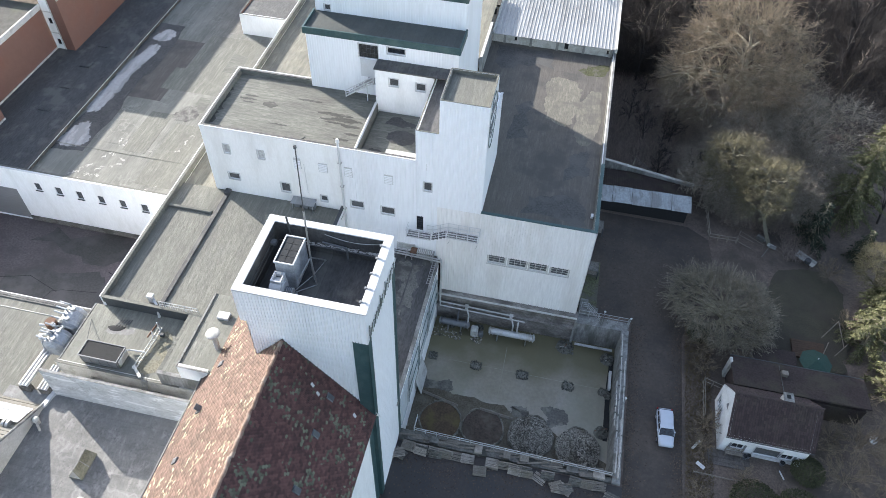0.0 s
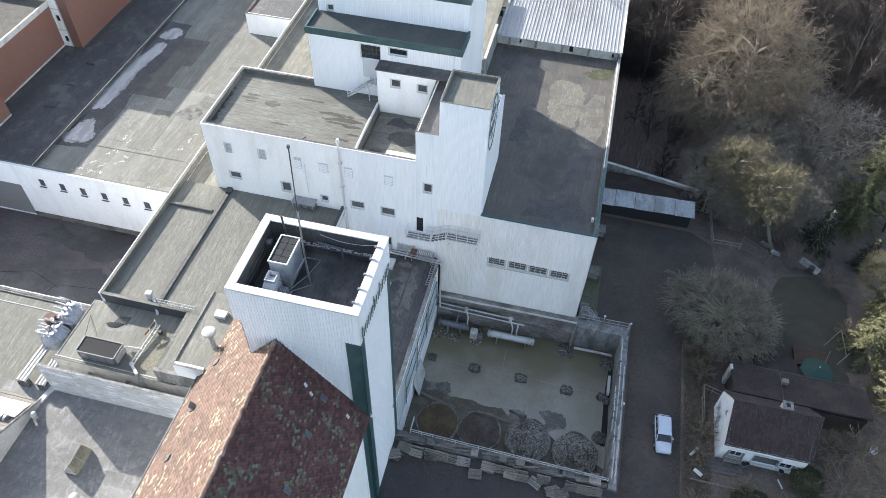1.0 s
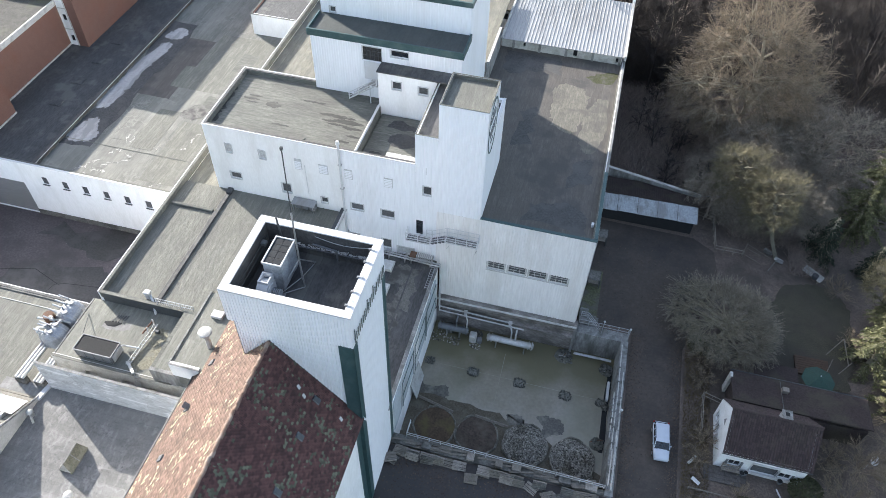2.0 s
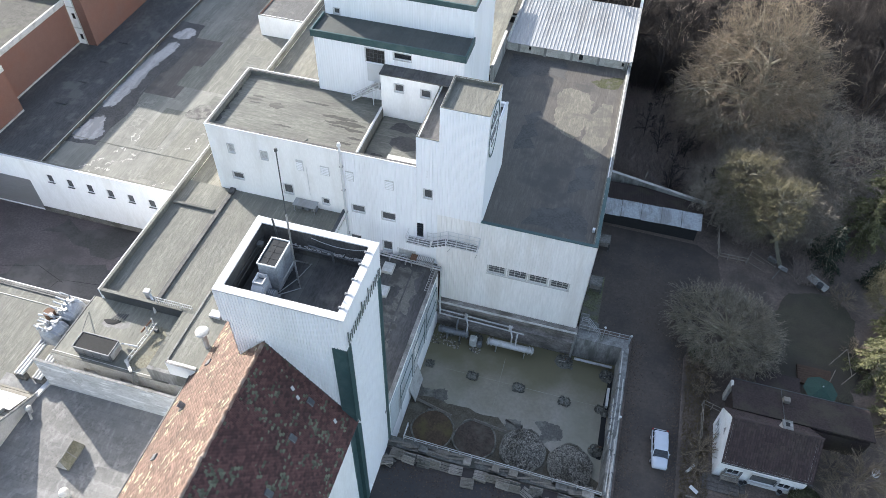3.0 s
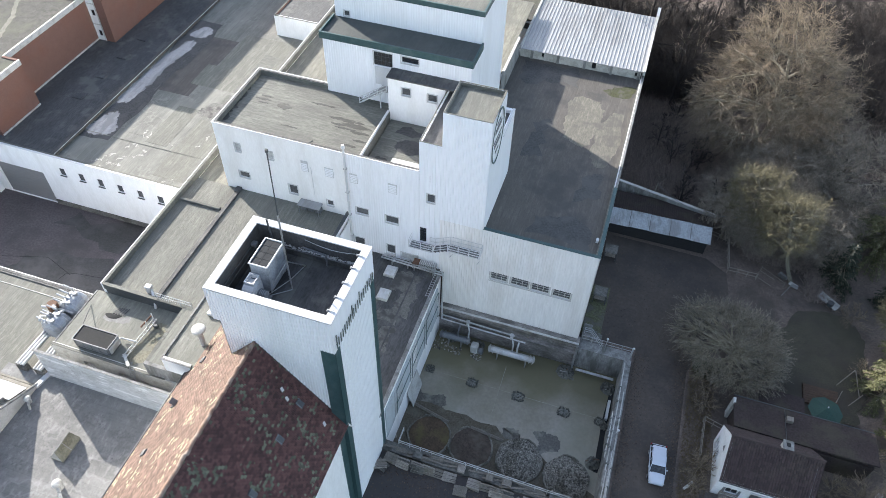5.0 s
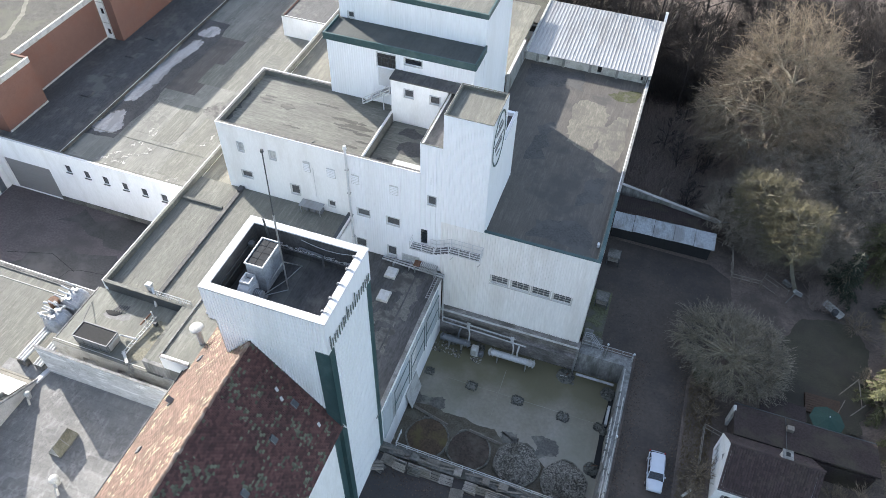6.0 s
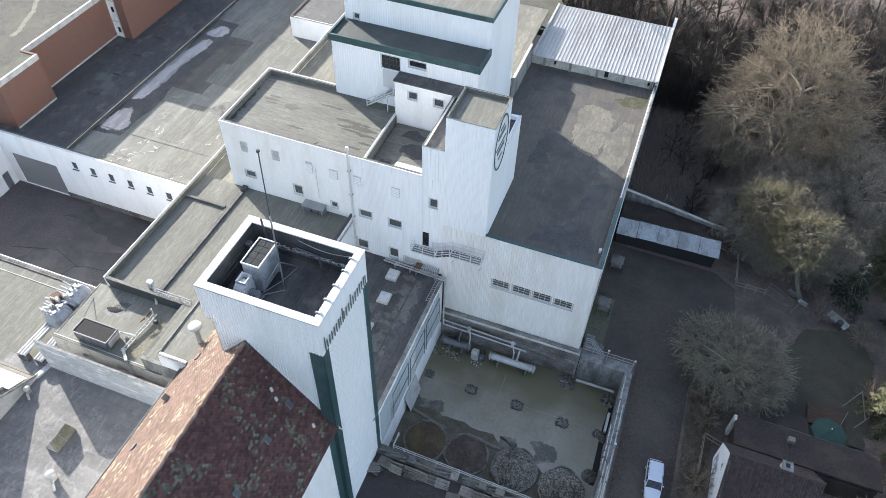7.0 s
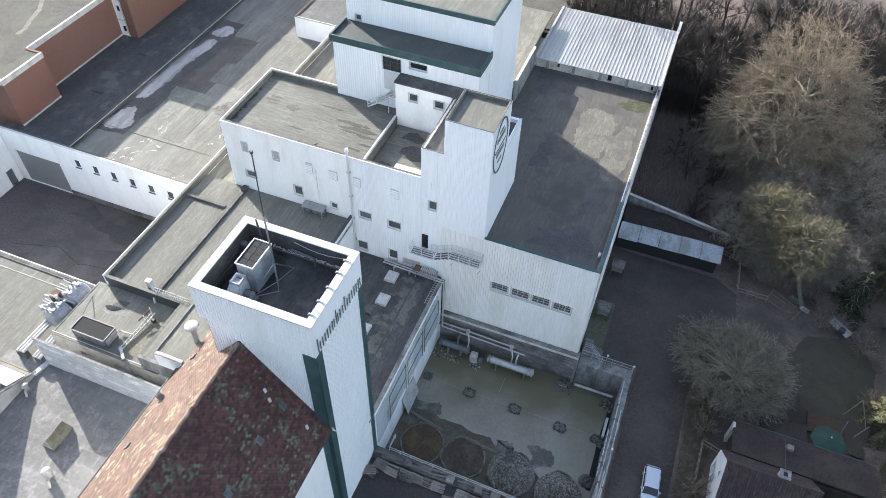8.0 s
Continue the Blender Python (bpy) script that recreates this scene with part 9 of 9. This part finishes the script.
for _ in range(6000):
    pick = rng.random()
    x, yy = (10.0 + abs(rng.gauss(0, 0.8)), rng.uniform(24, 49)) if pick < 0.3 else (15.3 - abs(rng.gauss(0, 0.7)), rng.uniform(24, 52)) if pick < 0.6 else (rng.uniform(-10.5, 10), 29.2 - abs(rng.gauss(0, 2.2))) if pick < 0.85 else (rng.uniform(4.5, 18), rng.uniform(50, 63.5))
    a, sz = rng.uniform(0, 6.28), rng.uniform(0.03, 0.075)
    k = len(v)
    v += [(x + sz * math.cos(a + q), yy + sz * math.sin(a + q), 0.036 + rng.uniform(0, 0.03)) for q in (0, 1.3, 3.1, 4.6)]
    f.append((k, k + 1, k + 2, k + 3))
lump("fallen_leaves", (v, f), mat("brown_dead_leaves", (0.078, 0.057, 0.043), 0.9, var=0.3, scale=2.0, island=0.6), (12, 35, 0.03), "brown dead leaves scattered on the asphalt", "leaves", kind="stuff")

# ---- clay tiles of the steep roof, last ----
def tile_mat(name, base, odd, odd_share, object_random, spread=2.2):
    """Clay tiles: each tile its own tone, a share of them pale or mossy replacements."""
    m = mat(name, base, 0.85, var=0.16, scale=3.0, bump=0.25, stain=(base[0] * 0.55, base[1] * 0.6, base[2] * 0.6), amount=0.6, stain_scale=0.5)
    nt = m.node_tree
    b = nt.nodes["Principled BSDF"]
    src = b.inputs["Base Color"].links[0].from_socket
    geo = nt.nodes.new("ShaderNodeNewGeometry")
    rnd = nt.nodes.new("ShaderNodeObjectInfo").outputs["Random"] if object_random else geo.outputs["Random Per Island"]
    patch = node(nt, "ShaderNodeTexNoise", Scale=0.7, Detail=2.0)
    nt.links.new(geo.outputs["Position"], patch.inputs["Vector"])
    add = node(nt, "ShaderNodeMath")
    add.operation = "MULTIPLY_ADD"
    add.inputs[1].default_value = spread
    nt.links.new(patch.outputs["Fac"], add.inputs[0])
    nt.links.new(rnd, add.inputs[2])
    gt = node(nt, "ShaderNodeMath")
    gt.operation, gt.inputs[1].default_value = "GREATER_THAN", odd_share
    nt.links.new(add.outputs[0], gt.inputs[0])
    mul = node(nt, "ShaderNodeMath")
    mul.operation, mul.inputs[1].default_value = "MULTIPLY", 7.31
    nt.links.new(rnd, mul.inputs[0])
    fr_ = node(nt, "ShaderNodeMath")
    fr_.operation = "FRACT"
    nt.links.new(mul.outputs[0], fr_.inputs[0])
    val = node(nt, "ShaderNodeMapRange")
    val.inputs[3].default_value, val.inputs[4].default_value = 0.62, 1.38
    nt.links.new(fr_.outputs[0], val.inputs[0])
    hs = node(nt, "ShaderNodeHueSaturation")
    mx = nt.nodes.new("ShaderNodeMix")
    mx.data_type = "RGBA"
    nt.links.new(gt.outputs[0], mx.inputs[0])
    nt.links.new(src, mx.inputs[6])
    mx.inputs[7].default_value = (*odd, 1)
    nt.links.new(val.outputs[0], hs.inputs["Value"])
    nt.links.new(mx.outputs[2], hs.inputs["Color"])
    nt.links.new(hs.outputs[0], b.inputs["Base Color"])
    return m


TW, TR = 0.25, 0.19


def slope_tiles(eave, ridge, y0, y1, keep=None):
    """Tiles on a slope from eave (x, z) to ridge (x, z), courses along y; returns the joined mesh and the places kept apart."""
    L = math.hypot(ridge[0] - eave[0], ridge[1] - eave[1])
    dx, dz = (ridge[0] - eave[0]) / L, (ridge[1] - eave[1]) / L
    s = 1 if dx > 0 else -1
    frame_ = Matrix(((dx, 0, -dz * s), (0, 1, 0), (dz, 0, dx * s)))
    v, f, apart = [], [], []
    rng = random.Random(9)
    for r in range(math.ceil(L / TR - 0.2)):
        y = y0 + (TW / 2 if r % 2 else 0)
        while y < y1 - 0.05:
            o = Vector((eave[0], y, eave[1])) + frame_ @ Vector((r * TR, 0, rng.uniform(0, 0.012)))
            if keep and keep(r, y):
                apart.append((o, rng.uniform(-1.2, 1.2)))
            else:
                k = len(v)
                v += [o + frame_ @ Vector(p) for p in TILE_V]
                f += [tuple(k + i for i in q) for q in TILE_F]
            y += TW
    return v, f, apart, frame_


TILE_V = [(0, 0.01, 0.055), (0, TW * 0.5, 0.068), (0, TW - 0.01, 0.055), (TR * 1.02, 0.01, 0.01), (TR * 1.02, TW * 0.5, 0.022), (TR * 1.02, TW - 0.01, 0.01), (0, 0.01, 0.0), (0, TW - 0.01, 0.0)]
TILE_F = [(0, 1, 4, 3), (1, 2, 5, 4), (6, 7, 2, 1, 0), (0, 3, 6), (2, 7, 5)]
# one clay in two tones: lighter on the sunlit slope, darker on the shaded
LIT = [tile_mat("lit_clay_tile", (0.122, 0.076, 0.06), (0.23, 0.208, 0.142), 2.09, o) for o in (False, True)]
DIM = [tile_mat("shaded_clay_tile", (0.1, 0.046, 0.043), (0.112, 0.118, 0.082), 1.9, o, 2.0) for o in (False, True)]
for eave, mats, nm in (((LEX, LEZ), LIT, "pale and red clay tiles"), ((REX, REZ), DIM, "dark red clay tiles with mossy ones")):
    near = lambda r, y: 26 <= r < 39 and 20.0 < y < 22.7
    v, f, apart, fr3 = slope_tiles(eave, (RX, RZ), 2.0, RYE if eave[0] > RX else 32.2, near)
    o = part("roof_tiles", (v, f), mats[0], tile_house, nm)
    tagged(o, kind="stuff")
    me = bpy.data.meshes.new("tile")
    me.from_pydata(TILE_V, [], TILE_F)
    me.materials.append(mats[1])
    base = origin_of(tile_house)
    for p, turn in apart:
        t_ = new("tile", me)
        t_.parent = tile_house
        t_.matrix_basis = Matrix.Translation(p - base) @ fr3.to_4x4() @ Matrix.Rotation(radians(turn), 4, "Z")
me = bpy.data.meshes.new("ridge_tile")
n = 7
v = [(0.14 * math.cos(math.pi * k / (n - 1)) * s, y, 0.13 * math.sin(math.pi * k / (n - 1)) * s) for y, s in ((0, 1.1), (0.42, 0.95)) for k in range(n)]
me.from_pydata(v, [], [(k, k + 1, n + k + 1, n + k) for k in range(n - 1)])
me.materials.append(mat("ridge_clay", (0.2, 0.13, 0.1), 0.85, var=0.2, scale=3.0, stain=(0.4, 0.37, 0.32), amount=0.4, stain_scale=1.0))
k = 0
while 2 + 0.4 * k < RYE - 0.3:
    o = new("ridge_tile", me)
    o.parent = tile_house
    o.location = Vector((RX + 0.03 * math.sin(k * 2.3), 2 + 0.4 * k, RZ + 0.02 + 0.02 * math.sin(k * 1.7))) - origin_of(tile_house)
    o.rotation_euler = (0.05 * math.sin(k * 3.1), 0.12 * math.sin(k * 1.3), 0.06 * math.sin(k * 4.7))
    k += 1


def slope_at(side, y, f):
    e = (LEX, LEZ) if side < 0 else (REX, REZ)
    return Vector((e[0] + (RX - e[0]) * f, y, e[1] + (RZ - e[1]) * f))


SKYL = glass("skylight_glass", (0.04, 0.05, 0.065), 0.5)
for side, y, f_, open_ in ((-1, 22.2, 0.24, True), (-1, 18.15, 0.26, False), (-1, 26.35, 0.23, False), (1, 23.7, 0.46, False), (1, 20.8, 0.47, False), (1, 16.9, 0.46, False)):
    p = slope_at(side, y, f_)
    e = (LEX, LEZ) if side < 0 else (REX, REZ)
    ang = math.atan2(RZ - e[1], RX - e[0])
    m = Matrix.Translation(p) @ Matrix.Rotation(-ang, 4, "Y")
    up = 1 if side < 0 else -1
    w = thing("roof_hatch", p, "small open roof hatch in the tiles" if open_ else "small metal-framed skylight in the tiles", "skylight", "hatches in the tiled roof")
    a, b = sorted((0.1 * up, 0.16 * up))
    part("frame", placed(box_vf(-0.32, 0.32, -0.22, 0.22, min(0, b), max(0.12 * up, a, b) if up > 0 else 0.02), m), DUCT, w)
    part("pane", placed(box_vf(-0.29, 0.29, -0.18, 0.18, 0.165 * up - 0.004, 0.165 * up), m), SHADE_BLACK if open_ else SKYL, w)
    if open_:
        part("lid", placed(box_vf(0.36, 0.4, -0.24, 0.24, 0.1 * up, 0.6 * up), m), DUCT, w)

for y, f_ in ((23.74, 0.2), (23.62, 0.64), (23.34, 0.57)):
    p = slope_at(1, y, f_)
    ang = math.atan2(RZ - REZ, RX - REX)
    lump("loose_plate", placed(box_vf(-0.16, 0.16, -0.11, 0.11, -0.09, -0.06), Matrix.Translation(p) @ Matrix.Rotation(-ang, 4, "Y") @ Matrix.Rotation(0.3, 4, "Z")), FRAME, p, "small white repair plate on the tiles", "plate", "repair plates on the tiles")
